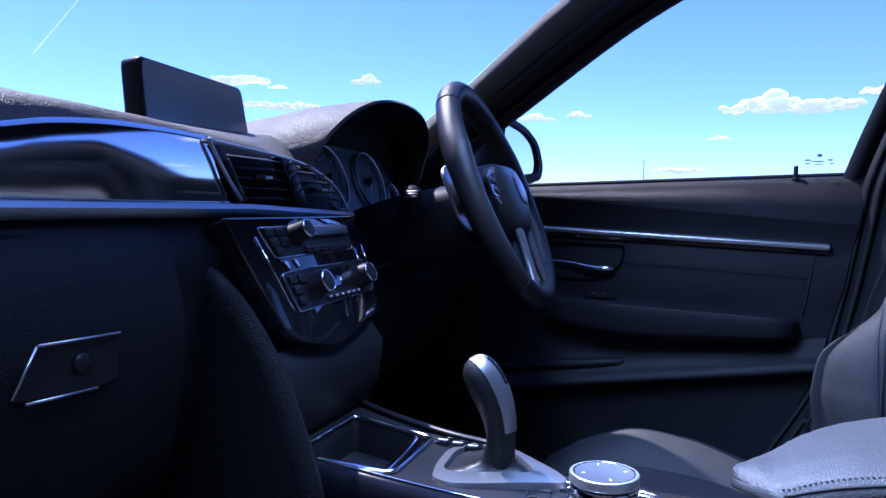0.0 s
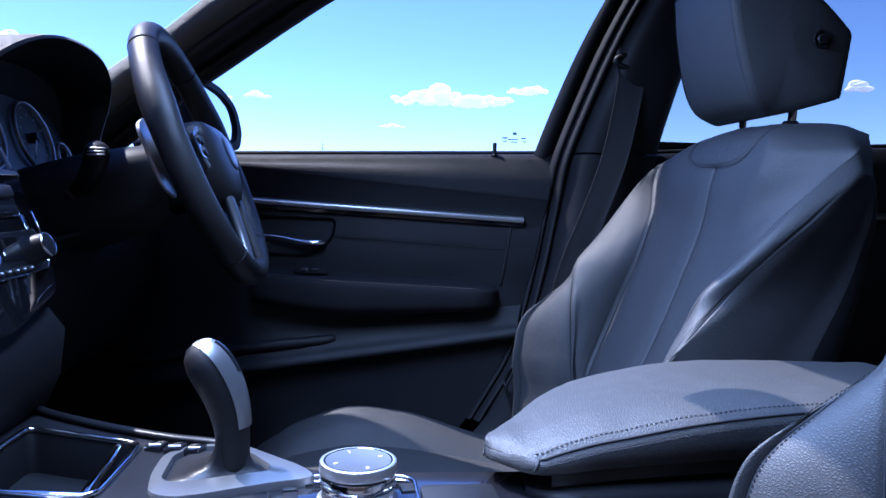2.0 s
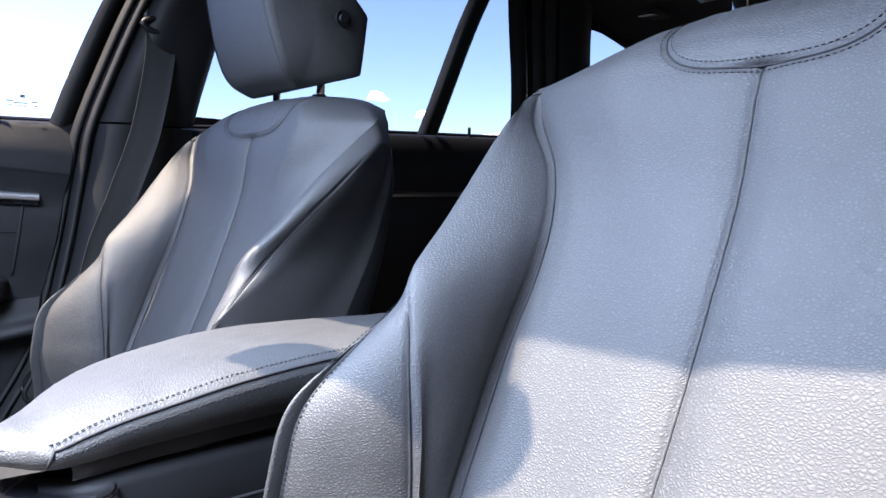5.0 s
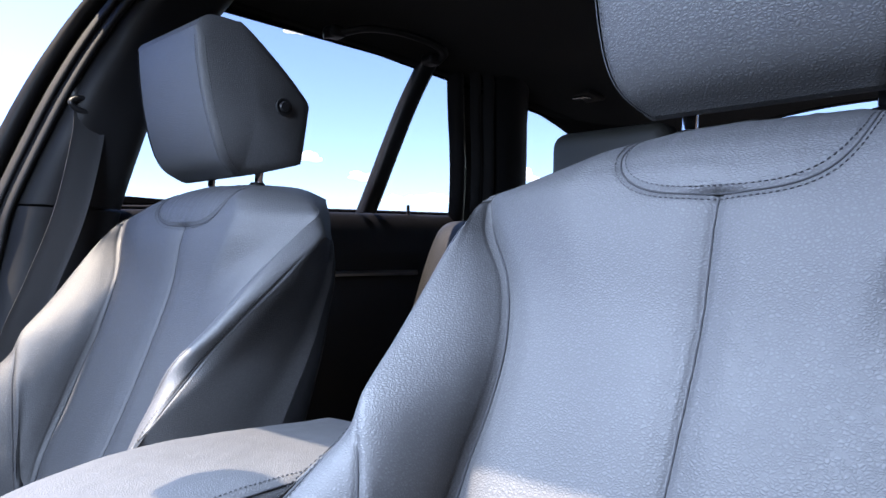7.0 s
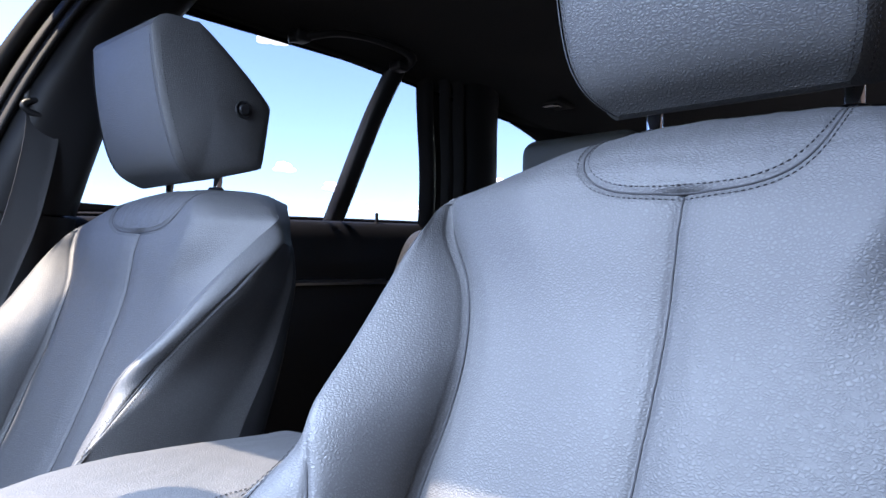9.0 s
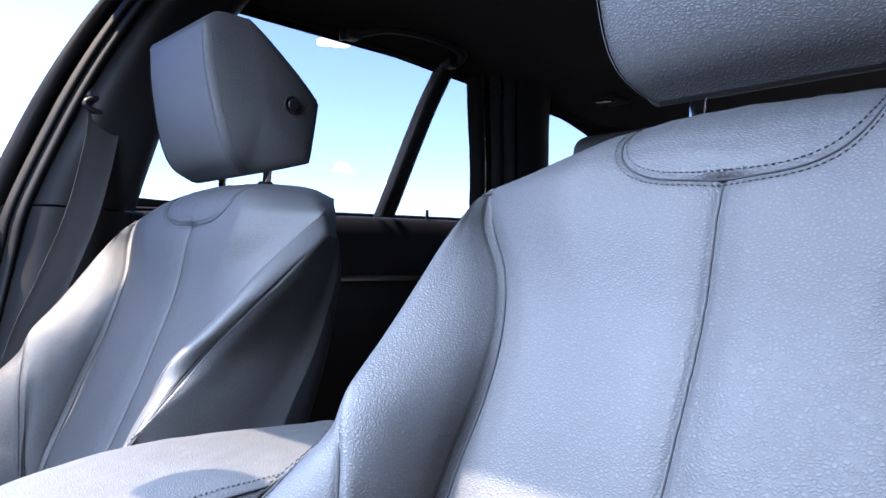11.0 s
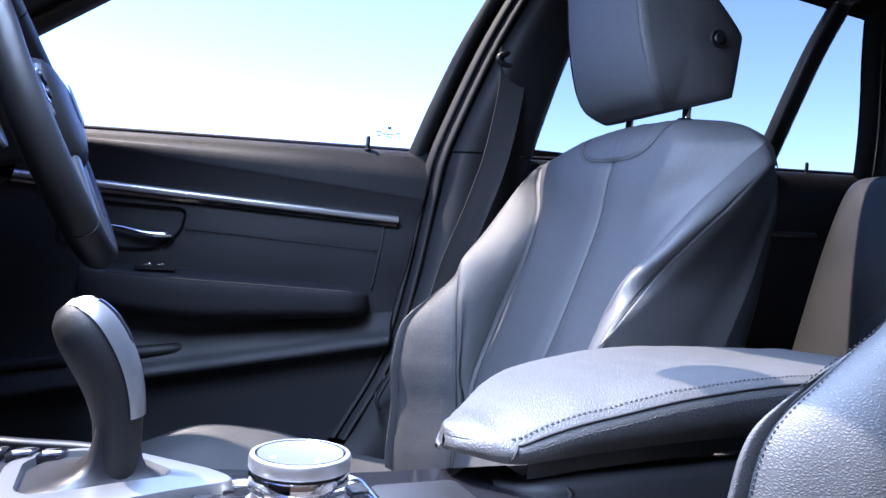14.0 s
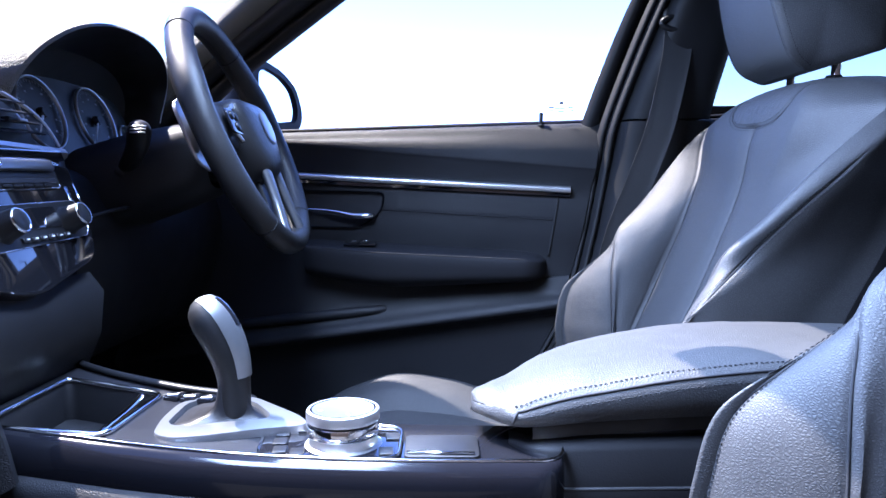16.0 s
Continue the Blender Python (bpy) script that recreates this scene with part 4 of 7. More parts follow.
    pad = spline([(0.698, 0.46, 0.572), (0.695, 0.30, 0.592), (0.694, 0.16, 0.608), (0.697, 0.075, 0.617), (0.705, 0.052, 0.620)], 30)
    obs.append(part("pocket_lip", tube(pad, list(np.interp(np.linspace(0, 1, 30), [0, 0.6, 0.9, 1], [0.011, 0.011, 0.009, 0.005])), 12, flat=0.9), PANEL, smooth=180))
    for o in (gro, st):
        o.parent = arm
    for o in subs:
        o.parent = pan
    adopt(door, obs)
    return door


door_front()


def door_rear(side, label, name):
    door = thing(name, label, "car door", (side * 0.74, -0.9, 0.3), kind="structure")
    sill = lambda y: float(hermite([-1.40, -1.21, -0.9, -0.5], [1.014, 1.006, 0.992, 0.968], y))
    spec = [(0.760, -0.02), (0.745, -0.002), (0.730, 0.001), (0.716, -0.006), (0.704, -0.03), (0.695, -0.08), (0.698, -0.11), (0.702, -0.14), (0.700, -0.20), (0.704, -0.26), (0.700, -0.40), (0.70, -0.55), (0.70, -0.72)]
    rows = [spline([(side * x, y, sill(y) + dz) for x, dz in spec], 60) for y in np.linspace(-0.50, -1.37, 40)]
    obs = [part("inner_panel", grid(rows), PANEL, smooth=180)]
    sec = [(0.004, 0.006), (-0.006, 0.006), (-0.0105, 0.0), (-0.008, -0.005), (0.004, -0.006)]
    path = [(side * 0.700, y, 0.8665 - 0.024 * (y + 1.08)) for y in np.linspace(-0.60, -1.212, 40)]
    obs.append(part("trim_strip", bar(path, [(side * a, b) for a, b in sec]), SATIN, label="satin silver trim strip", smooth=50))
    obs.append(part("locking_pin", lathe([(0.0, 0.024), (0.0030, 0.0235), (0.0038, 0.021), (0.0038, 0.003), (0.0065, 0.002), (0.007, 0.0)], 16, pose(side * 0.727, -1.208, sill(-1.208) - 0.001)), SMOOTH))
    obs.append(part("window_lip", tube([(side * 0.742, y, sill(y) + 0.004) for y in np.linspace(-0.50, -1.37, 30)], 0.005, 8), RUBBER, smooth=180))
    obs.append(part("outer_skin", grid([[(side * x, y, z) for y in np.linspace(-0.36, -1.45, 8)] for x, z in ((0.79, 1.0), (0.86, 0.85), (0.88, 0.55), (0.84, 0.25))]), BODY_PAINT, smooth=180))
    return adopt(door, obs)


door_rear(1, "closed rear door with black panel and silver strip", "door_2")
door_rear(-1, "closed rear door with black panel on the kerb side", "door_3")


# ---- seat belt on the middle pillar ----
def seat_belt():
    belt = thing("seat_belt", "black seat belt hanging down the middle pillar", "seat belt", (0.64, -0.43, 1.12))
    path = spline([(0.632, -0.452, 1.118), (0.622, -0.445, 1.06), (0.610, -0.420, 0.95), (0.607, -0.385, 0.85), (0.612, -0.352, 0.755), (0.630, -0.325, 0.60), (0.650, -0.30, 0.36)], 50)
    rows = []
    for (x, y, z), i in zip(path, range(50)):
        tw = 0.010 * math.sin(i / 50 * 2.5)
        rows.append([(x + tw * (t - 0.5) * 1.4 + 0.0012 * (1 if abs(t - 0.5) < 0.48 else 0), y - 0.0475 * (t - 0.5), z - 0.010 * (t - 0.5)) for t in np.linspace(0, 1, 9)])
    bm = sheet(rows, (0.0014, 0, 0))
    obs = [part("webbing", bm, WEBBING, smooth=60)]
    out = rounded([(0, -0.418, 1.150), (0, -0.428, 1.108), (0, -0.468, 1.098), (0, -0.492, 1.118), (0, -0.487, 1.162), (0, -0.450, 1.172)], 0.02, 5)
    ctr = Vector((0, -0.455, 1.135))
    ring = [[Vector((x, p.y, p.z)) + (ctr - p) * f for p in out] for x, f in ((0.656, -0.08), (0.640, 0.0), (0.634, 0.10), (0.632, 0.35), (0.633, 0.9))]
    obs.append(part("upper_anchor", grid(ring, closed_u=True), SMOOTH, smooth=60))
    loop = [(0.626, -0.452 + 0.031 * math.cos(a), 1.122 + 0.011 * math.sin(a)) for a in np.linspace(0, 2 * math.pi, 28, endpoint=False)]
    obs.append(part("belt_guide", tube(loop, 0.0048, 8, closed=True), SMOOTH, smooth=180))
    obs.append(part("anchor_bolt", lathe([(0.0, 0.004), (0.006, 0.004), (0.008, 0.0)], 20, pose(0.629, -0.505, 1.104, 0, -90, 0)), SMOOTH))
    return adopt(belt, obs)


seat_belt()


def belt_buckle():
    b = thing("seat_adjuster_lever", "small black lever at the side of the driver's seat", "lever", (0.63, -0.245, 0.56))
    obs = [part("lever_arm", tube(spline([(0.638, -0.28, 0.60), (0.642, -0.262, 0.57), (0.640, -0.250, 0.545), (0.640, -0.256, 0.53)], 14), 0.0035, 8), SMOOTH, smooth=180), part("lever_loop", tube(spline([(0.640, -0.262, 0.585), (0.646, -0.248, 0.56), (0.640, -0.250, 0.545)], 10), 0.0025, 8), SMOOTH, smooth=180)]
    return adopt(b, obs)


belt_buckle()


# ---- roof fittings ----
def grab_handle():
    g = thing("grab_handle", "black folding grab handle on the roof rail", "grab handle", (0.55, -0.97, 1.33))
    path = spline([(0.560, -0.835, 1.312), (0.545, -0.86, 1.318), (0.512, -0.905, 1.330), (0.505, -0.98, 1.338), (0.508, -1.06, 1.338), (0.515, -1.105, 1.330), (0.55, -1.118, 1.318)], 40)
    obs = [part("grip", tube(path, list(np.interp(np.linspace(0, 1, 40), [0, 0.15, 0.5, 0.85, 1], [0.011, 0.011, 0.0085, 0.011, 0.010])), 12, flat=0.7), SMOOTH, smooth=180)]
    for y in (-0.855, -1.105):
        obs.append(part("hinge_block", box((0.035, 0.034, 0.022), (0.552, y, 1.320), 0.007, 3), SMOOTH))
    return adopt(g, obs)


grab_handle()


def rear_lamp():
    g = thing("ceiling_hook_plate", "small dark plastic net fixing plate on the headliner", "ceiling fitting", (0.50, -1.585, 1.32))
    obs = [part("cover", box((0.085, 0.075, 0.014), (0.500, -1.585, 1.3225), 0.005, 3, pose(0, 0, 0, 6, 0, 0)), PLASTIC), part("slot", box((0.05, 0.024, 0.004), (0.500, -1.575, 1.3150), 0.0015, 2, pose(0, 0, 0, 6, 0, 0)), GLOSS)]
    adopt(g, obs)


rear_lamp()


# ---- rear bench ----
def bench_back(x0, x1, top, y_top, mat, name="backrest"):
    """A padded backrest section, rounded at its top and sides, leaning back."""
    rows = []
    prof = spline([(0.00, 0.40), (0.004, 0.60), (0.010, 0.80), (0.006, top - 0.08), (-0.006, top - 0.025), (-0.030, top - 0.003), (-0.060, top), (-0.10, top - 0.012), (-0.115, top - 0.05), (-0.10, 0.40)], 46)
    for t in np.linspace(0, 1, 30):
        x = x0 + (x1 - x0) * t
        e = min(t, 1 - t) * (x1 - x0)
        edge = 1 - math.exp(-e / 0.010)
        puff = math.sin(math.pi * t) ** 0.5
        rows.append([(x, y_top + (top - z) * 0.33 + (d + 0.012 * puff) * edge - 0.05 * (1 - edge), z - 0.014 * (1 - edge)) for d, z in prof])
    return part(name, grid(rows), mat, smooth=180)


bench = thing("rear_bench", "dark leather rear bench with a belt over its side section", "rear seat", (0, -1.1, 0.2))
parts_ = [bench_back(0.335, 0.600, 0.985, -1.165, REAR_CLOTH), bench_back(-0.33, 0.330, 0.995, -1.170, LEATHER), bench_back(-0.60, -0.335, 0.985, -1.165, REAR_CLOTH)]
parts_.append(part("cushion", box((1.22, 0.46, 0.29), (0, -0.86, 0.345), 0.05, 4), LEATHER))
parts_.append(part("belt_outlet", box((0.075, 0.03, 0.012), (0.428, -1.205, 0.990), 0.004, 2), SMOOTH))
belt_rows = [[(x + 0.03 * s, y, z) for x in np.linspace(0.405, 0.452, 6)] for s, y, z in ((0, -1.235, 1.000), (0, -1.190, 0.998), (0.0, -1.150, 0.970), (-0.3, -1.105, 0.85), (-0.6, -1.06, 0.72), (-0.9, -1.01, 0.58))]
parts_.append(part("rear_belt", sheet(belt_rows, (0, 0.0015, 0.001)), WEBBING, label="black seat belt webbing", smooth=60))
adopt(bench, parts_)


def rear_headrest():
    h = thing("rear_headrest", "black leather rear headrest above the bench", "headrest", (0.19, -1.24, 1.0))
    return adopt(h, [part("pad", box((0.25, 0.085, 0.135), (0.19, -1.245, 1.085), 0.03, 5), REAR_CLOTH), part("post", tube([(0.14, -1.245, 0.95), (0.14, -1.245, 1.05)], 0.005, 12), STEEL), part("post", tube([(0.24, -1.245, 0.95), (0.24, -1.245, 1.05)], 0.005, 12), STEEL)])


rear_headrest()


# ---- mirrors ----
def door_mirror():
    m = thing("door_mirror", "dark door mirror outside the driver's window", "door mirror", (0.92, 0.36, 1.0))
    a, b = Vector((0.845, 0.345, 0)), Vector((1.022, 0.279, 0))
    along = (b - a).normalized()
    out = along.cross(Vector((0, 0, 1))).normalized()          # away from the driver
    face = [(0.0, 0.972), (0.0, 1.094), (0.030, 1.108), (0.110, 1.090), (0.165, 1.058), (0.189, 1.005), (0.180, 0.968), (0.09, 0.958)]
    pts = rounded([a + along * s + Vector((0, 0, z)) for s, z in face], 0.022, 5)
    ctr = sum((Vector(p) for p in pts), Vector()) / len(pts)
    n_in = -out if (-out).y < 0 else out
    ring = [[p + n_in * d + (ctr - p) * f for p in pts] for d, f in ((-0.004, 0.30), (0.006, 0.25), (0.004, 0.02), (-0.03, -0.10), (-0.075, 0.02), (-0.105, 0.35), (-0.112, 0.95))]
    obs = [part("housing", grid(ring, closed_u=True), PLASTIC, smooth=60)]
    obs.append(part("mirror_glass", plate([p + (ctr - p) * 0.25 + n_in * -0.001 for p in pts], n_in * -0.003), MIRROR, smooth=0))
    obs.append(part("arm", tube(spline([(0.745, 0.40, 0.962), (0.82, 0.395, 0.965), (0.89, 0.38, 0.975)], 12), 0.022, 12, flat=0.6), SMOOTH, smooth=180))
    return adopt(m, obs)


door_mirror()


def inside_mirror():
    m = thing("rear_view_mirror", "black rear-view mirror and sensor cover on the windscreen", "mirror", (0.02, -0.02, 1.24))
    out = rounded([(0.118, 0, 0.030), (-0.118, 0, 0.030), (-0.112, 0, -0.036), (0.112, 0, -0.036)], 0.030, 8)
    t = pose(-0.012, -0.052, 1.262, 10, 0, 19)
    obs = [part("housing", plate([t @ p for p in out], t.to_3x3() @ Vector((0, 0.038, 0)), 0.010, 4), SMOOTH), part("mirror_glass", plate([t @ (p * 0.94 + Vector((0, -0.001, 0))) for p in out], t.to_3x3() @ Vector((0, -0.002, 0))), MIRROR, smooth=0)]
    obs.append(part("sensor_cover", box((0.108, 0.125, 0.03), (-0.032, -0.112, 1.312), 0.012, 4), SMOOTH))
    obs.append(part("stem", tube([(-0.012, -0.030, 1.268), (-0.012, -0.045, 1.31)], 0.010, 12), SMOOTH, smooth=180))
    obs.append(part("roof_console", box((0.22, 0.17, 0.04), (-0.012, -0.245, 1.345), 0.015, 4), HEADLINER))
    return adopt(m, obs)


inside_mirror()


# ---- dashboard ----
TOP_X = [-0.70, -0.40, -0.34, -0.30, -0.24, -0.17, -0.05, 0.06, 0.12, 0.15, 0.172, 0.185]
TOP_Z = [0.945, 0.952, 0.957, 0.964, 0.970, 0.971, 0.966, 0.958, 0.944, 0.929, 0.908, 0.896]
strip_z = lambda x: 0.8975 - 0.008 * max(0, x + 0.05) / 0.22


def dashboard():
    d = thing("dashboard", "black soft-grained dashboard with gloss trim and silver strip", "dashboard", (0, 0.5, 0.9))
    obs = []
    # soft upper pad from the trim's top edge to the windscreen
    rows = []
    for x in np.linspace(-0.70, 0.69, 90):
        zt = float(hermite(TOP_X, TOP_Z, x)) if x < 0.17 else 0.945
        lift = 0.012 * math.exp(-((x + 0.42) / 0.16) ** 2)
        if x > 0.17:
            col = [(0.525, 0.90), (0.53, 0.925), (0.55, 0.945), (0.60, 0.955), (0.70, 0.960), (0.80, 0.955), (0.95, 0.935)]
        else:
            col = [(0.399, zt - 0.010), (0.404, zt + 0.002), (0.416, zt + 0.012 + lift), (0.46, 0.990 + lift), (0.52, 1.000 + lift), (0.64, 0.995 + lift * 0.5), (0.80, 0.970), (0.95, 0.935)][0:]
            col = spline(col, 24)
        col = spline(col, 24)
        rows.append([(x, y, z) for y, z in col])
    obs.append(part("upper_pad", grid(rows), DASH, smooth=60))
    # gloss trim band on the passenger's side
    rows = []
    edge = lambda z: float(np.interp(z, [0.90, 0.93, 0.965], [-0.071, -0.091, -0.109]))
    for u in np.linspace(0, 1, 60):
        row = []
        for t in np.linspace(0, 1, 14):
            zt, zb = float(hermite(TOP_X, TOP_Z, -0.70 + 0.591 * u)), strip_z(-0.3) + 0.006
            z = zb + (zt - zb) * t
            row.append((-0.70 + (edge(z) + 0.70) * u, 0.3745 + 0.012 * (t - 0.45) ** 2 + 0.002 * t, z))
        rows.append(row + [(row[-1][0], 0.398, row[-1][2] - 0.002)])
    obs.append(part("gloss_trim", grid(rows), TRIM, label="high-gloss dark trim panel", smooth=180))
    # silver strip
    rows = []
    for x in np.linspace(-0.70, 0.182, 80):
        z = strip_z(x)
        rows.append([(x, 0.375 - dy, z + dz) for dy, dz in ((0.0, 0.0075), (0.010, 0.0065), (0.0135, 0.002), (0.012, -0.003), (0.008, -0.0065), (-0.004, -0.007))])
    obs.append(part("silver_strip", grid(rows), SATIN, label="satin silver strip", smooth=40))
    # lower dash under the strip, with the glove box lid
    rows = []
    for x in np.linspace(-0.70, -0.205, 30):
        rows.append([(x, y, z) for y, z in spline([(0.376, 0.892), (0.366, 0.884), (0.352, 0.872), (0.338, 0.845), (0.330, 0.80), (0.338, 0.73), (0.36, 0.66), (0.42, 0.60), (0.55, 0.55)], 40)])
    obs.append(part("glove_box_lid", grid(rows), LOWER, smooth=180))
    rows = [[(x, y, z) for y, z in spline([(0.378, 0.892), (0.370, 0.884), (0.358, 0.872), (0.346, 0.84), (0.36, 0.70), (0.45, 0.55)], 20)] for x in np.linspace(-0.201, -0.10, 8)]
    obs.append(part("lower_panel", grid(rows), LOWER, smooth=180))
    lid = obs[-2]
    # latch of the glove box: a shallow cup with bright edges
    latch = [(-0.365, 0.795), (-0.352, 0.811), (-0.280, 0.8085), (-0.283, 0.776), (-0.300, 0.774), (-0.372, 0.779)]
    cup = rounded([(x, 0.329, z) for x, z in latch], 0.006, 4)
    subs = [part("latch_cup", plate(cup, (0, 0.004, 0), 0), SMOOTH)]
    for a, b in (((-0.352, 0.8115), (-0.281, 0.809)), ((-0.372, 0.781), (-0.353, 0.811)), ((-0.362, 0.776), (-0.303, 0.7735))):
        subs.append(part("latch_edge", tube([(a[0], 0.3275, a[1]), (b[0], 0.3275, b[1])], 0.0011, 8), SATIN, smooth=180))
    subs.append(part("lock_barrel", lathe([(0.0, 0.003), (0.004, 0.003), (0.0065, 0.002), (0.0075, 0.0)], 24, pose(-0.316, 0.328, 0.793, 90, 0, 0)), SMOOTH))
    for o in subs:
        o.parent = lid
    # driver's lower dash and knee panel
    rows = []
    for x in np.linspace(0.19, 0.70, 26):
        rows.append([(x, y, z) for y, z in spline([(0.445, 0.878), (0.425, 0.876), (0.398, 0.868), (0.378, 0.845), (0.36, 0.78), (0.375, 0.70), (0.42, 0.62), (0.55, 0.56)], 30)])
    obs.append(part("knee_panel", grid(rows), PLASTIC, smooth=180))
    # the dashboard wraps towards the passenger's door
    for o in obs:
        for v in o.data.vertices:
            if v.co.x < -0.25 and v.co.z > 0.88:
                v.co.y -= 0.10 * ((-0.25 - v.co.x) / 0.45) ** 2
    obs.append(part("knee_ridge", tube(spline([(0.195, 0.352, 0.815), (0.25, 0.346, 0.822), (0.32, 0.343, 0.826)], 12), 0.005, 8, flat=0.5), PLASTIC, smooth=180))
    return adopt(d, obs)


dashboard()


def air_vents():
    v = thing("air_vents", "pair of slatted centre air vents in a silver surround", "air vent", (0.02, 0.37, 0.92))
    obs = []
    x0, x1 = -0.112, 0.178
    top = lambda x: float(hermite(TOP_X, TOP_Z, x)) - 0.002
    bot = lambda x: strip_z(x) + 0.0075
    rows = [[(x, 0.395 + dy, bot(x) + (top(x) - bot(x)) * t) for t, dy in ((0, 0.0), (1, 0.0))] for x in np.linspace(x0, x1, 24)]
    obs.append(part("back_plate", grid(rows), DIAL, smooth=0))
    # bright surround: up the slanted left end, over the top, down the right
    line = [(-0.070, 0.366, bot(-0.07) + 0.002), (-0.090, 0.3685, 0.930), (-0.110, 0.374, top(-0.11) - 0.004), (-0.098, 0.376, top(-0.098) - 0.0025), (-0.05, 0.376, top(-0.05) - 0.002), (0.06, 0.376, top(0.06) - 0.002), (0.12, 0.375, top(0.12) - 0.002), (0.150, 0.373, top(0.150) - 0.001), (0.166, 0.371, 0.912), (0.176, 0.368, bot(0.176) + 0.001)]
    obs.append(part("surround", tube(spline(line, 70), 0.0020, 8), SATIN, label="thin satin silver surround", smooth=180))
    lx = lambda z: float(np.interp(z, [0.90, 0.93, 0.965], [-0.068, -0.088, -0.106]))
    rx = lambda z: float(np.interp(z, [0.895, 0.912, 0.929, 0.944, 0.955], [0.172, 0.164, 0.148, 0.122, 0.08]))
    # left cheek with its thumb wheel, middle column with buttons
    cheek = [(lx(0.905), 0.371, 0.9065), (lx(0.93), 0.3715, 0.93), (lx(0.962), 0.374, 0.9615), (lx(0.962) + 0.014, 0.374, 0.9605), (lx(0.93) + 0.020, 0.3715, 0.93), (lx(0.905) + 0.022, 0.371, 0.9065)]
    obs.append(part("cheek", plate(cheek, (0, 0.012, 0), 0.001), SMOOTH))
    obs.append(part("thumb_wheel", tube(spline([(lx(0.918) + 0.012, 0.3715, 0.916), (lx(0.93) + 0.010, 0.3695, 0.93), (lx(0.948) + 0.009, 0.372, 0.947)], 10), 0.0032, 8, flat=1.6), SMOOTH, smooth=180))
    col = [(0.040, 0.366, 0.9045), (0.014, 0.372, 0.957), (0.038, 0.372, 0.956), (0.066, 0.366, 0.9035)]
    obs.append(part("button_column", plate(col, (0, 0.014, 0), 0.0015), SMOOTH))
    for i, (z, h) in enumerate(((0.946, 0.012), (0.931, 0.012), (0.916, 0.009))):
        xc = float(np.interp(z, [0.9045, 0.957], [0.053, 0.026]))
        yc = float(np.interp(z, [0.9045, 0.957], [0.3655, 0.3715]))
        obs.append(part("button", box((0.015, 0.003, h), (xc, yc, z), 0.001, 2, pose(0, 0, 0, -6, -27, 0)), SMOOTH))
    for (a, b, nm) in (("l", "c", 0), ("c", "r", 1)):
        for z in (0.9125, 0.9225, 0.9325, 0.9425, 0.9525):
            cx0 = float(np.interp(z, [0.9045, 0.957], [0.040, 0.014]))
            cx1 = float(np.interp(z, [0.9045, 0.957], [0.066, 0.038]))
            p, q = (lx(z) + 0.021, cx0 - 0.002) if nm == 0 else (cx1 + 0.002, rx(z) - 0.006)
            if q - p < 0.02:
                continue
            obs.append(part("slat", box((q - p, 0.020, 0.0022), ((p + q) / 2, 0.381, z), 0.0008, 1, pose(0, 0, 0, 10, 0, 0)), SMOOTH))
        xc = -0.028 if nm == 0 else 0.098
        obs.append(part("vent_tab", box((0.030, 0.010, 0.0055), (xc, 0.371, 0.9325 if nm == 0 else 0.9225), 0.0015, 2), SMOOTH))
        tab = part("tab_inlay", box((0.014, 0.004, 0.0035), (xc + 0.006, 0.3655, 0.9325 if nm == 0 else 0.9225), 0.001, 2), SATIN)
        tab.parent = obs[-1]
    return adopt(v, obs)


air_vents()


def info_screen():
    s = thing("info_screen", "slim black free-standing display on the dashboard", "display", (0.02, 0.48, 1.0))
    m = pose(0.0185, 0.480, 1.003, -8, 0, 3)
    out = rounded([(-0.106, 0, -0.045), (0.106, 0, -0.045), (0.100, 0, 0.052), (-0.100, 0, 0.056)], 0.010, 6)
    obs = [part("housing", plate([m @ p for p in out], m.to_3x3() @ Vector((0, 0.024, 0)), 0.004, 3), SMOOTH)]
    obs.append(part("panel", plate([m @ (Vector((p.x * 0.955, -0.0012, p.z * 0.93))) for p in out], m.to_3x3() @ Vector((0, 0.002, 0))), SCREEN, smooth=0))
    obs.append(part("foot", box((0.14, 0.05, 0.04), (0.0185, 0.495, 0.965), 0.012, 3), SMOOTH))
    return adopt(s, obs)


info_screen()


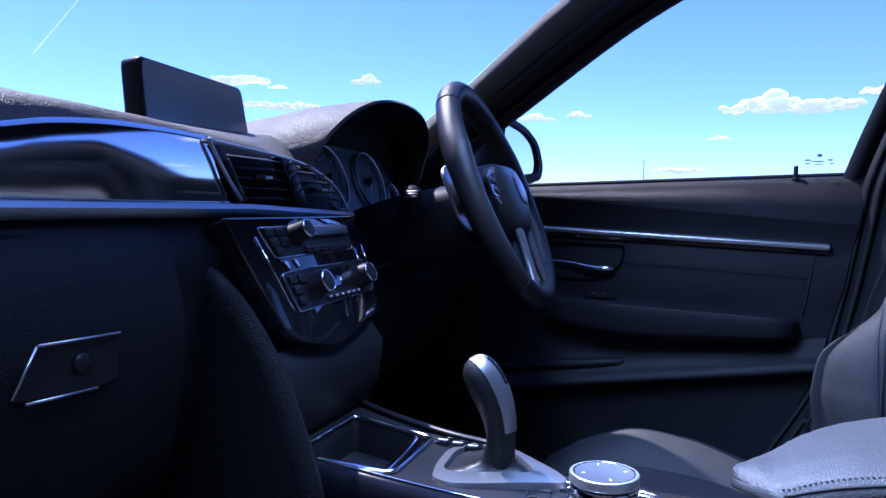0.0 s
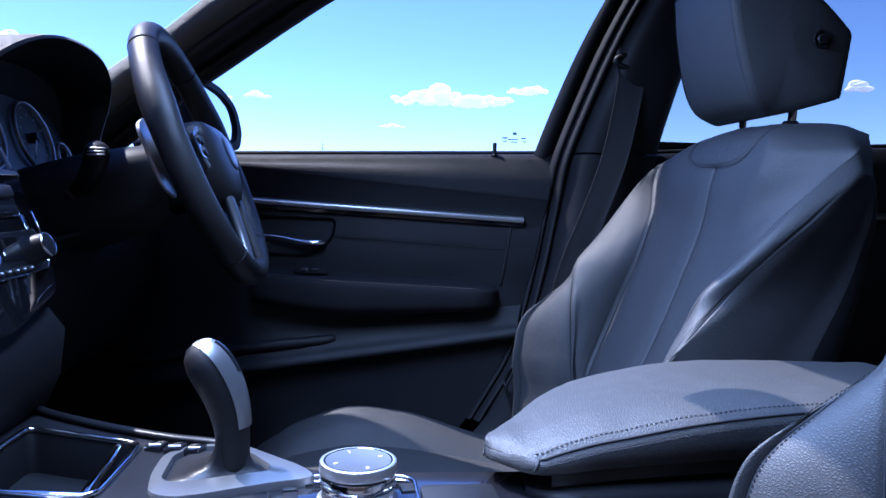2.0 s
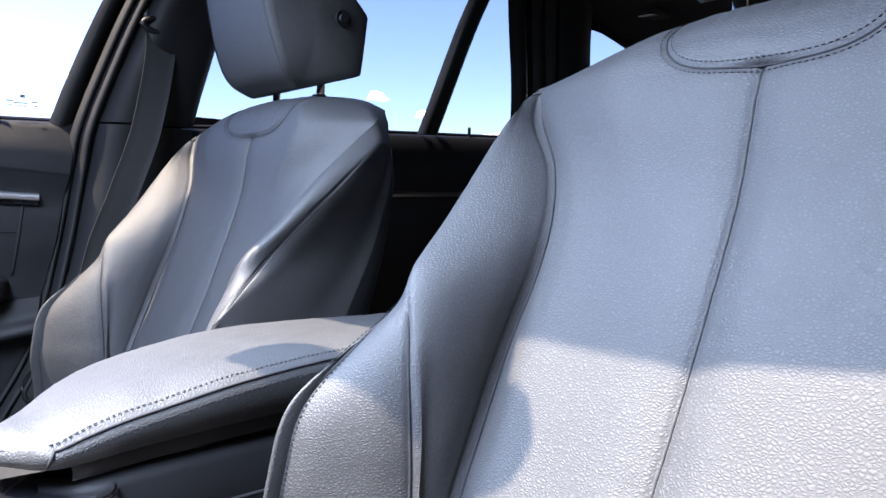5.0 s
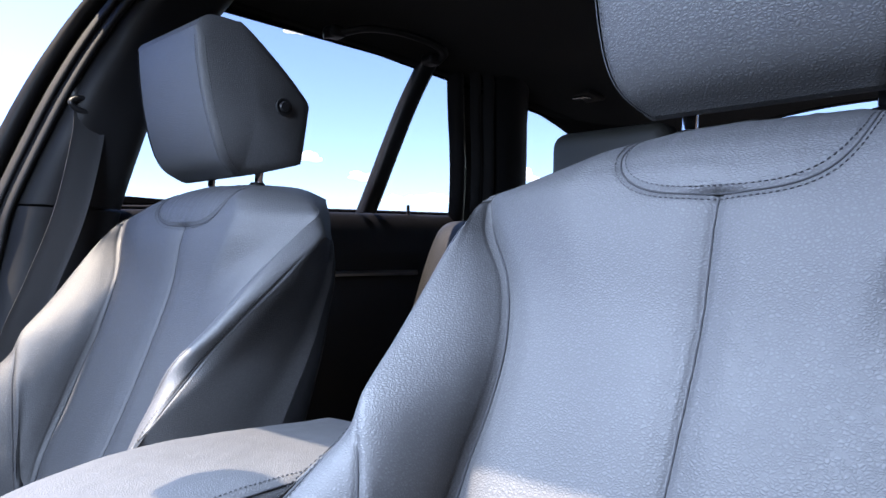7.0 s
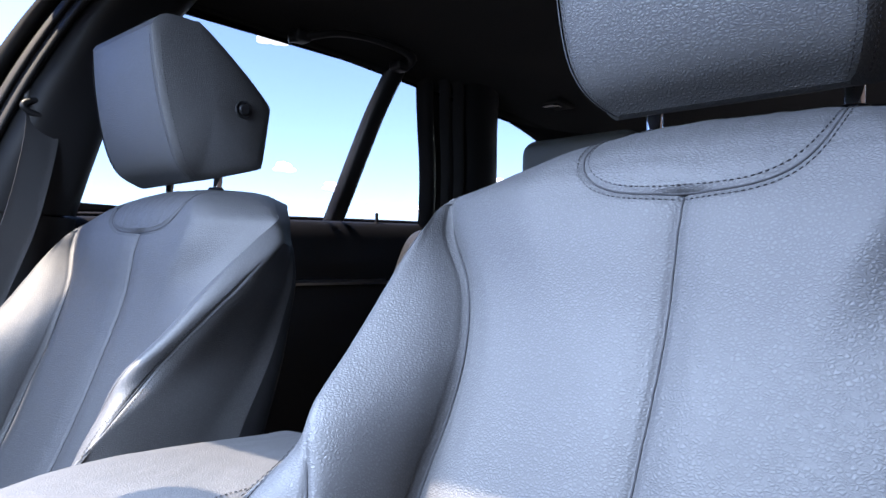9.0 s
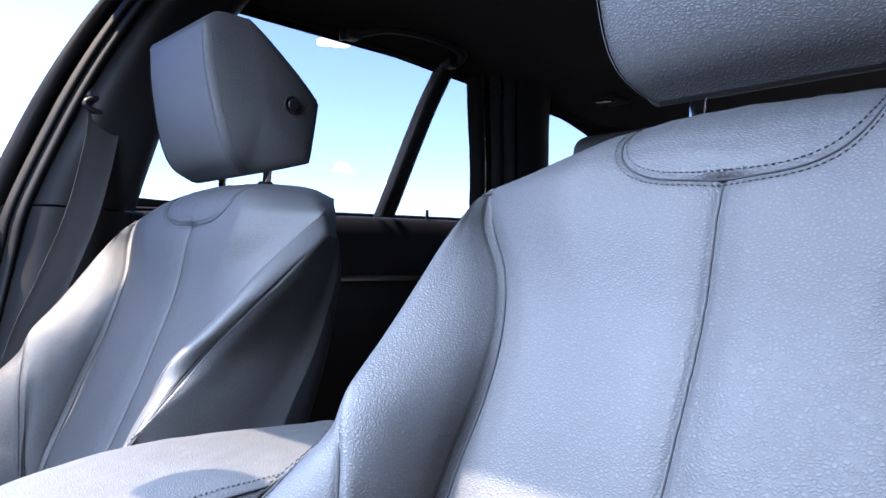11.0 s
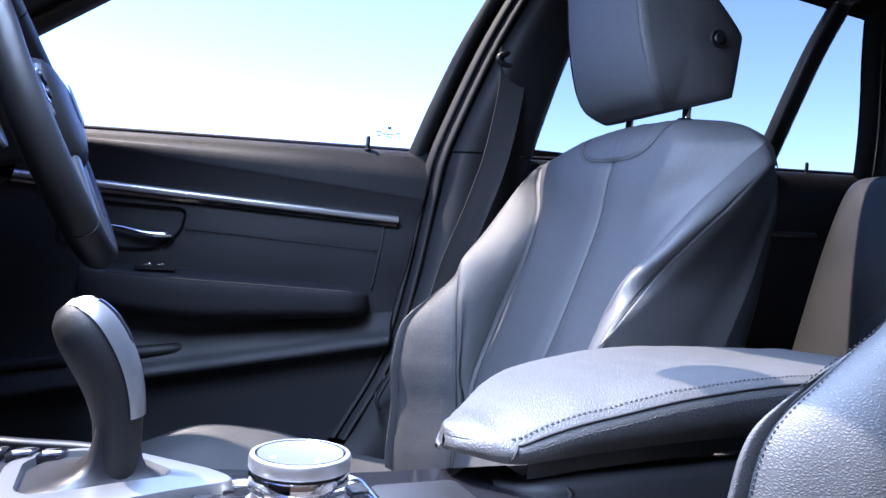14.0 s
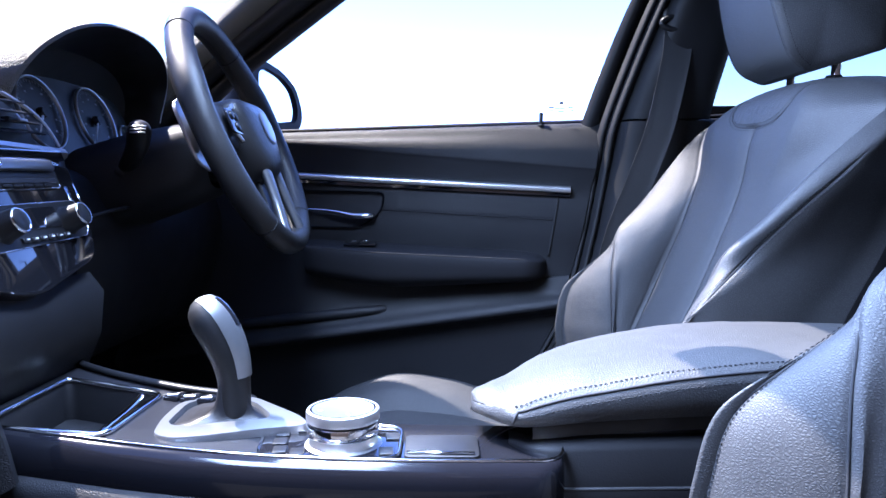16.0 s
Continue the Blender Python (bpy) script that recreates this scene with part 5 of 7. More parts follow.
def centre_stack():
    c = thing("centre_stack", "gloss black centre stack with audio and climate controls", "control panel", (0, 0.34, 0.84))
    lean = 24.2
    base = pose(0.0, 0.337, 0.8885, -lean, 0, 0)       # local: x along, z up the face, y into it
    at = lambda x, z, y=0.0: base @ Vector((x, y, z))
    rot = base.to_3x3().to_4x4()
    obs = []
    back = rounded([Vector((-0.138, 0.0, 0.004)), Vector((0.128, 0.0, 0.004)), Vector((0.120, 0.0, -0.036)), Vector((0.1145, 0.0, -0.084)), Vector((0.096, 0.0, -0.118)), Vector((-0.020, 0.0, -0.142)), Vector((-0.085, 0.0, -0.127)), Vector((-0.112, 0.0, -0.110))], [0.004, 0.004, 0.02, 0.012, 0.016, 0.02, 0.012, 0.01], 5)
    obs.append(part("fascia", plate([base @ p for p in back], base.to_3x3() @ Vector((0, 0.03, 0)), 0.003, 2), GLOSS))
    fas = obs[-1]
    for q, r in (((-0.1050, -0.0020, -0.018), (-0.0880, -0.0020, -0.096)), ((0.1125, -0.0020, -0.036), (0.1100, -0.0020, -0.078))):
        ln = part("bright_line", tube([base @ Vector(q), base @ Vector(r)], 0.0009, 6), CHROME, smooth=180)
        ln.parent = fas
    # two small bright plates between the audio and climate panels
    for x in (-0.070, -0.050):
        tab = part("bright_patch", plate([base @ Vector((x + dx, -0.001, dz)) for dx, dz in ((-0.005, -0.0440), (0.004, -0.0440), (0.007, -0.0535), (0.0005, -0.0535))], base.to_3x3() @ Vector((0, -0.002, 0)), 0.0006), CHROME)
        tab.parent = fas
    def outline_bar(points, r=0.0008, z=-0.0015):
        q = rounded([Vector((x, z, zz)) for x, zz in points], 0.005, 4)
        return tube([base @ p for p in q], r, 6, closed=True)
    radio = [(-0.0966, -0.0085), (0.0895, -0.0085), (0.0880, -0.0400), (-0.0840, -0.0410)]
    climate = [(-0.0845, -0.0575), (-0.0290, -0.0555), (0.1000, -0.0545), (0.1060, -0.0815), (0.0950, -0.0935), (-0.0780, -0.0985)]
    obs.append(part("audio_panel", plate([base @ p for p in rounded([Vector((x, -0.002, z)) for x, z in radio], 0.005, 4)], base.to_3x3() @ Vector((0, 0.004, 0)), 0.0), SMOOTH, smooth=0))
    radio_ob = obs[-1]
    obs.append(part("climate_panel", plate([base @ p for p in rounded([Vector((x, -0.002, z)) for x, z in climate], 0.005, 4)], base.to_3x3() @ Vector((0, 0.004, 0)), 0.0), SMOOTH, smooth=0))
    clim_ob = obs[-1]
    sub_r, sub_c = [], []
    sub_r.append(part("bright_edge", outline_bar(radio), CHROME, smooth=180))
    sub_c.append(part("bright_edge", outline_bar(climate), CHROME, smooth=180))
    sub_r.append(part("disc_slot", box((0.105, 0.003, 0.006), (0, 0, 0), 0.001, 1, Matrix()), DIAL))
    sub_r[-1].matrix_world = base @ Matrix.Translation((0.030, -0.0025, -0.0325))
    sub_r.append(part("audio_strip", box((0.100, 0.007, 0.011), (0, 0, 0), 0.002, 2), GREY_SILVER))
    sub_r[-1].matrix_world = base @ Matrix.Translation((0.034, -0.004, -0.0165))
    for i, (x, z) in enumerate(((-0.082, -0.0150), (-0.064, -0.0150), (-0.079, -0.0255), (-0.061, -0.0255), (-0.075, -0.0355))):
        sub_r.append(part("button", box((0.015, 0.004, 0.010), (0, 0, 0), 0.0015, 2), PLASTIC))
        sub_r[-1].matrix_world = base @ Matrix.Translation((x, -0.0035, z))
    for i in range(6):
        sub_r.append(part("button", box((0.014, 0.003, 0.004), (0, 0, 0), 0.001, 1), PLASTIC))
        sub_r[-1].matrix_world = base @ Matrix.Translation((-0.018 + 0.0165 * i, -0.003, -0.0375))
    knob = [(0.0, 0.020), (0.0085, 0.020), (0.0100, 0.0185), (0.0112, 0.004), (0.0122, 0.0)]
    sub_r.append(part("volume_knob", lathe(knob, 32, base @ pose(-0.034, -0.002, -0.0185, 90, 0, 0)), SMOOTH, smooth=40))
    ring = part("knob_ring", lathe([(0.0088, 0.0199), (0.0098, 0.0204), (0.0103, 0.0190), (0.0103, 0.0180)], 32, base @ pose(-0.034, -0.002, -0.0185, 90, 0, 0)), CHROME, smooth=180)
    sub_r.append(ring)
    for x, z in ((-0.0355, -0.0765), (0.0700, -0.0755)):
        sub_c.append(part("temperature_knob", lathe([(0.0, 0.0195), (0.0100, 0.0195), (0.0114, 0.0185), (0.0122, 0.014), (0.0135, 0.003), (0.0152, 0.0)], 40, base @ pose(x, -0.002, z, 90, 0, 0)), SMOOTH, smooth=40))
        sub_c.append(part("knob_ring", lathe([(0.0104, 0.0194), (0.0113, 0.0200), (0.0119, 0.0188), (0.0120, 0.0178)], 40, base @ pose(x, -0.002, z, 90, 0, 0)), CHROME, smooth=180))
    for i, (x, z) in enumerate(((-0.072, -0.066), (-0.070, -0.077), (-0.068, -0.088), (-0.055, -0.066))):
        sub_c.append(part("button", box((0.013, 0.004, 0.009), (0, 0, 0), 0.0015, 2), PLASTIC))
        sub_c[-1].matrix_world = base @ Matrix.Translation((x, -0.0035, z))
    for i in range(6):
        sub_c.append(part("button", box((0.011, 0.003, 0.006), (0, 0, 0), 0.001, 1), PLASTIC))
        sub_c[-1].matrix_world = base @ Matrix.Translation((-0.012 + 0.0135 * i, -0.003, -0.0905))
        sub_c.append(part("button_mark", box((0.004, 0.001, 0.0014), (0, 0, 0), 0.0, 1), MARK))
        sub_c[-1].matrix_world = base @ Matrix.Translation((-0.012 + 0.0135 * i, -0.0050, -0.0902))
    sub_c.append(part("climate_display", box((0.075, 0.002, 0.022), (0, 0, 0), 0.001, 1), GLOSS))
    sub_c[-1].matrix_world = base @ Matrix.Translation((0.018, -0.0025, -0.0700))
    for o in sub_r:
        o.parent = radio_ob
    for o in sub_c:
        o.parent = clim_ob
    adopt(c, obs)
    # knee pad that sweeps from the dashboard down to the console, on both sides of the stack
    for side, xx in ((-1, -0.150),):
        edge = spline([(0.408, 0.868), (0.374, 0.858), (0.340, 0.844), (0.306, 0.812), (0.274, 0.764), (0.252, 0.713), (0.238, 0.673), (0.230, 0.640)], 40)
        rows = []
        for y, z in edge:
            rows.append([(xx - side * 0.040, y + 0.055, z - 0.010), (xx - side * 0.018, y + 0.012, z - 0.002), (xx - side * 0.008, y + 0.003, z), (xx, y, z), (xx + side * 0.006, y + 0.006, z - 0.003), (xx + side * 0.008, y + 0.016, z - 0.008), (xx + side * 0.010, y + 0.10, z - 0.05), (xx + side * 0.010, 0.62, z - 0.10)])
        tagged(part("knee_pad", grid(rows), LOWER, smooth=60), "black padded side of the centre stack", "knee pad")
    rows = [[(x, y, z) for x in np.linspace(-0.15, 0.10, 8)] for y, z in ((0.30, 0.765), (0.285, 0.745), (0.29, 0.70), (0.31, 0.655), (0.36, 0.64))]
    tagged(part("lower_fascia", grid(rows), PLASTIC, smooth=180), "black panel between centre stack and console", "fascia panel")


centre_stack()


# ---- instruments ----
def instruments():
    c = thing("instrument_cluster", "instrument cluster under a black leather-grained hood", "instrument cluster", (0.37, 0.45, 0.95))
    obs = []
    n = 60
    def arc(t, w, h, z0, y0, dy, pw=0.75):
        a = math.pi * t
        return (0.372 - w * math.copysign(abs(math.cos(a)) ** 0.9, math.cos(a)), y0 - dy * math.sin(a), z0 + 0.86 * h * abs(math.sin(a)) ** (pw * (1.35 if t < 0.5 else 1.0)))
    rows = []
    for w, h, z0, y0, dy, pw in ((0.185, 0.098, 0.950, 0.470, 0.02, 0.75), (0.190, 0.108, 0.952, 0.440, 0.03, 0.75), (0.196, 0.118, 0.953, 0.424, 0.04, 0.75), (0.203, 0.126, 0.954, 0.418, 0.05, 0.75), (0.212, 0.131, 0.953, 0.420, 0.05, 0.76), (0.219, 0.132, 0.952, 0.432, 0.045, 0.78), (0.235, 0.124, 0.952, 0.50, 0.03, 0.85), (0.260, 0.100, 0.950, 0.60, 0.01, 1.0), (0.30, 0.050, 0.945, 0.78, 0.0, 1.2), (0.32, 0.0, 0.935, 0.92, 0.0, 1.4)):
        rows.append([arc(t, w, h, z0, y0, dy, pw) for t in np.linspace(0, 1, n)])
    obs.append(part("hood", grid(rows[3:]), DASH, smooth=60))
    lining = [r + [(r[-1][0] + 0.002, r[-1][1] + 0.004, 0.91), (r[-1][0] + 0.002, r[-1][1] + 0.008, 0.87)] for r in rows[:4]]
    obs.append(part("hood_lining", grid(lining), SMOOTH, smooth=60))
    # inside of the binnacle and its face
    rows = [[arc(t, 0.185, 0.098, 0.950, 0.470, 0.02) for t in np.linspace(0, 1, n)], [arc(t, 0.175, 0.080, 0.900, 0.505, 0.0, 0.8) for t in np.linspace(0, 1, n)]]
    obs.append(part("binnacle", grid(rows), DIAL, smooth=60))
    fm = pose(0.372, 0.462, 0.945, -18, 0, 0)
    face = rounded([Vector((-0.182, 0, -0.062)), Vector((0.182, 0, -0.062)), Vector((0.178, 0, 0.02)), Vector((0.12, 0, 0.075)), Vector((-0.12, 0, 0.075)), Vector((-0.178, 0, 0.02))], 0.02, 5)
    obs.append(part("dial_plate", plate([fm @ p for p in face], fm.to_3x3() @ Vector((0, 0.006, 0))), DIAL, smooth=0))
    dp = obs[-1]
    lip = [(0.185, 0.440, 0.900), (0.28, 0.430, 0.882), (0.372, 0.428, 0.877), (0.46, 0.430, 0.882), (0.56, 0.440, 0.900)]
    obs.append(part("lower_lip", tube(spline(lip, 30), 0.010, 10, flat=0.8), SMOOTH, smooth=180))
    subs = []
    for x, z, r in ((-0.075, 0.0, 0.050), (0.068, 0.0, 0.050), (0.150, -0.024, 0.022), (-0.150, -0.024, 0.022)):
        mm = fm @ pose(x, -0.003, z, 90, 0, 0)
        subs.append(part("dial_ring", lathe([(r - 0.0022, 0.0), (r - 0.0016, 0.004), (r, 0.0055), (r + 0.0012, 0.003), (r + 0.0014, 0.0)], 64, mm), SATIN, smooth=180))
        k = 33 if r > 0.03 else 9
        bm = bmesh.new()
        for i in range(k):
            a = math.radians(225 - 270 * i / (k - 1))
            big = i % 4 == 0
            bmesh.ops.create_cube(bm, size=1, matrix=mm @ Matrix.Rotation(a, 4, "Z") @ Matrix.Translation((r - (0.0075 if big else 0.006), 0, 0.0012)) @ Matrix.Diagonal(((0.007 if big else 0.004), 0.0012, 0.0006, 1)))
        subs.append(part("dial_marks", bm, FIGURE, smooth=0))
        if r > 0.03:
            bm = bmesh.new()
            for i in range(0, k, 4):
                a = math.radians(225 - 270 * i / (k - 1))
                bmesh.ops.create_cube(bm, size=1, matrix=mm @ Matrix.Translation(((r - 0.017) * math.cos(a), (r - 0.017) * math.sin(a), 0.001)) @ Matrix.Diagonal((0.0050, 0.0026, 0.0005, 1)))
            subs.append(part("dial_figures", bm, FIGURE, smooth=0))
        a = math.radians(232)
        subs.append(part("needle", tube([mm @ Vector((0, 0, 0.005)), mm @ Vector(((r - 0.008) * math.cos(a), (r - 0.008) * math.sin(a), 0.004))], [0.0018, 0.0006], 8), MARK, smooth=180))
        subs.append(part("needle_hub", lathe([(0.0, 0.008), (0.006, 0.008), (0.0075, 0.005), (0.0078, 0.0)], 24, mm), SMOOTH, smooth=40))
    for o in subs:
        o.parent = dp
    return adopt(c, obs)


instruments()


# ---- steering ----
WH = pose(0.370, 0.213, 0.924, -22.9, 0, 1.5)        # local: x right, z up the wheel's plane, -y towards the driver


def steering_wheel():
    w = thing("steering_wheel", "black leather three-spoke steering wheel with silver lower spoke", "steering wheel", (0.37, 0.213, 0.924))
    R = 0.165
    obs = []
    circle = lambda a, r=R, y=0.0: WH @ Vector((r * math.cos(a), y, r * math.sin(a)))
    def rim(a0, a1, n, rad, mat, nm, label=""):
        rows = []
        for a in np.linspace(a0, a1, n):
            grip = 1 + 0.10 * math.exp(-((math.sin(a) - 0.35) / 0.18) ** 2)
            thin = 1.0
            row = []
            for f in np.linspace(0, 2 * math.pi, 18, endpoint=False):
                rr = rad * grip * thin
                row.append(WH @ Vector(((R + rr * math.cos(f) * 0.93) * math.cos(a), rr * math.sin(f) * 1.08, (R + rr * math.cos(f) * 0.93) * math.sin(a))))
            rows.append(row)
        return part(nm, grid(rows, closed_u=True), mat, label=label, smooth=180)
    cuts = [math.radians(d) for d in (52, 128, 232, 308)]
    for i in range(4):
        a0, a1 = cuts[i], cuts[(i + 1) % 4] + (2 * math.pi if i == 3 else 0)
        obs.append(rim(a0 + 0.006, a1 - 0.006, 40, 0.0165, WHEEL_LEATHER, "rim"))
        obs.append(part("rim_seam", tube([circle(a0) + (WH.to_3x3() @ Vector((math.cos(f) * 0.0158 * math.cos(a0), math.sin(f) * 0.0172, math.cos(f) * 0.0158 * math.sin(a0)))) for f in np.linspace(0, 2 * math.pi, 20, endpoint=False)], 0.0010, 6, closed=True), THREAD, smooth=180))
    # stitches round the rim's inner side
    pts = [circle(a, R - 0.0160, 0.004) for a in np.linspace(0, 2 * math.pi, 240)]
    nrm = [WH.to_3x3() @ Vector((-math.cos(a), 0, -math.sin(a))) for a in np.linspace(0, 2 * math.pi, 240)]
    obs.append(part("stitching", stitches(pts, nrm), THREAD))
    # hub cover
    hub = rounded([Vector((-0.074, 0, 0.040)), Vector((0.074, 0, 0.040)), Vector((0.062, 0, -0.030)), Vector((0.030, 0, -0.072)), Vector((-0.030, 0, -0.072)), Vector((-0.062, 0, -0.030))], 0.026, 7)
    ring = [[WH @ Vector((p.x * s, y, (p.z + 0.008) * s - 0.008)) for p in hub] for s, y in ((1.04, 0.030), (1.04, -0.002), (1.0, -0.014), (0.93, -0.021), (0.75, -0.027), (0.45, -0.031), (0.02, -0.033))]
    obs.append(part("hub_cover", grid(ring, closed_u=True), WHEEL_LEATHER, smooth=60))
    hubo = obs[-1]
    em = part("emblem", lathe([(0.0, 0.0022), (0.020, 0.002), (0.0225, 0.001), (0.024, 0.0)], 40, WH @ pose(0, -0.0325, -0.006, 90, 0, 0)), GREY_SILVER, label="plain round silver emblem", smooth=40)
    em.parent = hubo
    # side spokes with buttons
    for s in (-1, 1):
        rows = []
        for t in np.linspace(0, 1, 14):
            x = s * (0.060 + 0.096 * t)
            h = 0.026 + 0.010 * (1 - t) ** 2 + 0.004 * t * t
            zc = 0.006 + 0.004 * t
            row = [WH @ Vector((x, -0.012 * math.cos(f) * (1 - 0.35 * t) + 0.004, zc + h * math.sin(f))) for f in np.linspace(0, 2 * math.pi, 16, endpoint=False)]
            rows.append(row)
        obs.append(part("spoke", grid(rows, closed_u=True), WHEEL_LEATHER, smooth=180))
        sp = obs[-1]
        kids = [part("spoke_trim", tube([WH @ Vector(q) for q in spline([(s * 0.064, -0.014, 0.030), (s * 0.088, -0.013, 0.016), (s * 0.096, -0.012, -0.004), (s * 0.084, -0.013, -0.022)], 20)], 0.0030, 8), SATIN, smooth=180)]
        kids.append(part("button_pad", plate([WH @ p for p in rounded([Vector((s * 0.070, -0.0125, 0.024)), Vector((s * 0.108, -0.0115, 0.022)), Vector((s * 0.110, -0.0115, -0.010)), Vector((s * 0.076, -0.0125, -0.014))], 0.006, 4)], WH.to_3x3() @ Vector((0, -0.004, 0)), 0.0012), GLOSS))
        for bx, bz in ((0.082, 0.012), (0.098, 0.012), (0.090, -0.003)):
            kids.append(part("button", lathe([(0.0, 0.0025), (0.0050, 0.0025), (0.0062, 0.0012), (0.0064, 0.0)], 20, WH @ pose(s * bx, -0.016, bz, 90, 0, 0)), SMOOTH, smooth=40))
        for o in kids:
            o.parent = sp
        # shift paddles behind the rim
        pad = rounded([Vector((s * 0.100, 0.030, 0.058)), Vector((s * 0.138, 0.032, 0.046)), Vector((s * 0.142, 0.032, -0.030)), Vector((s * 0.104, 0.030, -0.048))], 0.014, 5)
        obs.append(part("shift_paddle", plate([WH @ p for p in pad], WH.to_3x3() @ Vector((0, 0.005, 0)), 0.0015), SATIN, label="silver shift paddle"))
    # lower twin spoke
    for s in (-1, 1):
        rows = []
        for t in np.linspace(0, 1, 16):
            x, z = s * (0.026 + 0.020 * t - 0.004 * math.sin(math.pi * t)), -0.058 - 0.098 * t
            wdt = 0.0095 + 0.003 * abs(2 * t - 1)
            rows.append([WH @ Vector((x + wdt * math.cos(f), -0.012 * (1 - 0.4 * t) + 0.007 * math.sin(f), z)) for f in np.linspace(0, 2 * math.pi, 12, endpoint=False)])
        obs.append(part("lower_spoke", grid(rows, closed_u=True), GREY_SILVER, label="silver lower spoke", smooth=180))
    obs.append(part("spoke_web", plate([WH @ Vector((x, 0.002, z)) for x, z in ((-0.022, -0.06), (0.022, -0.06), (0.040, -0.150), (-0.040, -0.150))], WH.to_3x3() @ Vector((0, 0.008, 0)), 0.001), SMOOTH))
    return adopt(w, obs)


steering_wheel()


def steering_column():
    c = thing("steering_column", "black steering column shroud with control stalks", "steering column", (0.37, 0.32, 0.88))
    rows = []
    for y, z, rx, rz in ((0.245, 0.893, 0.062, 0.045), (0.262, 0.886, 0.074, 0.052), (0.30, 0.876, 0.082, 0.058), (0.35, 0.863, 0.090, 0.062), (0.42, 0.838, 0.10, 0.066)):
        rows.append([(0.37 + rx * math.copysign(abs(math.cos(f)) ** 0.6, math.cos(f)), y, z + rz * math.copysign(abs(math.sin(f)) ** 0.6, math.sin(f))) for f in np.linspace(0, 2 * math.pi, 32, endpoint=False)])
    obs = [part("shroud", grid(rows, closed_u=True), PLASTIC, smooth=60)]
    obs.append(part("hub_neck", lathe([(0.045, 0.0), (0.048, 0.02), (0.046, 0.05)], 36, WH @ pose(0, 0.015, 0, -90, 0, 0)), SMOOTH, smooth=60))
    for s, zz in ((-1, 0.898), (1, 0.898)):
        arm = spline([(0.300, 0.352, 0.872), (0.280, 0.334, 0.884), (0.262, 0.317, 0.901), (0.251, 0.309, 0.917), (0.246, 0.305, 0.928)], 24) if s < 0 else spline([(0.37 + s * 0.078, 0.316, 0.862), (0.37 + s * 0.110, 0.312, 0.878), (0.37 + s * 0.130, 0.303, 0.902), (0.37 + s * 0.139, 0.300, 0.928)], 24)
        obs.append(part("stalk", tube(arm, list(np.interp(np.linspace(0, 1, 24), [0, 0.3, 0.6, 0.85, 1], [0.012, 0.012, 0.0145, 0.0150, 0.0115])), 14, flat=0.85), SMOOTH, smooth=180))
        st = obs[-1]
        k = part("stalk_end", lathe([(0.0, 0.004), (0.007, 0.0035), (0.0115, 0.0)], 24, Matrix.Translation(arm[-1]) @ Vector((-0.3, -0.25, 0.9) if s < 0 else (0.3, -0.1, 1.0)).to_track_quat("Z", "Y").to_matrix().to_4x4()), PLASTIC, smooth=60)
        k.parent = st
        if s < 0:
            for i in range(3):
                c0 = arm[-1 - i * 2]
                rib = part("stalk_rib", tube([(c0[0] - 0.0125 + 0.003 * math.cos(a), c0[1] - 0.004 + 0.010 * math.sin(a), c0[2] - 0.003) for a in np.linspace(1.9, 4.4, 8)], 0.0010, 6), SATIN, smooth=180)
                rib.parent = st
            obs.append(part("stalk_boss", lathe([(0.0, 0.010), (0.014, 0.010), (0.019, 0.006), (0.021, 0.0)], 28, Matrix.Translation((0.296, 0.346, 0.875)) @ Vector((-0.8, -0.5, 0.4)).to_track_quat("Z", "Y").to_matrix().to_4x4()), SMOOTH, smooth=60))
    return adopt(c, obs)


steering_column()


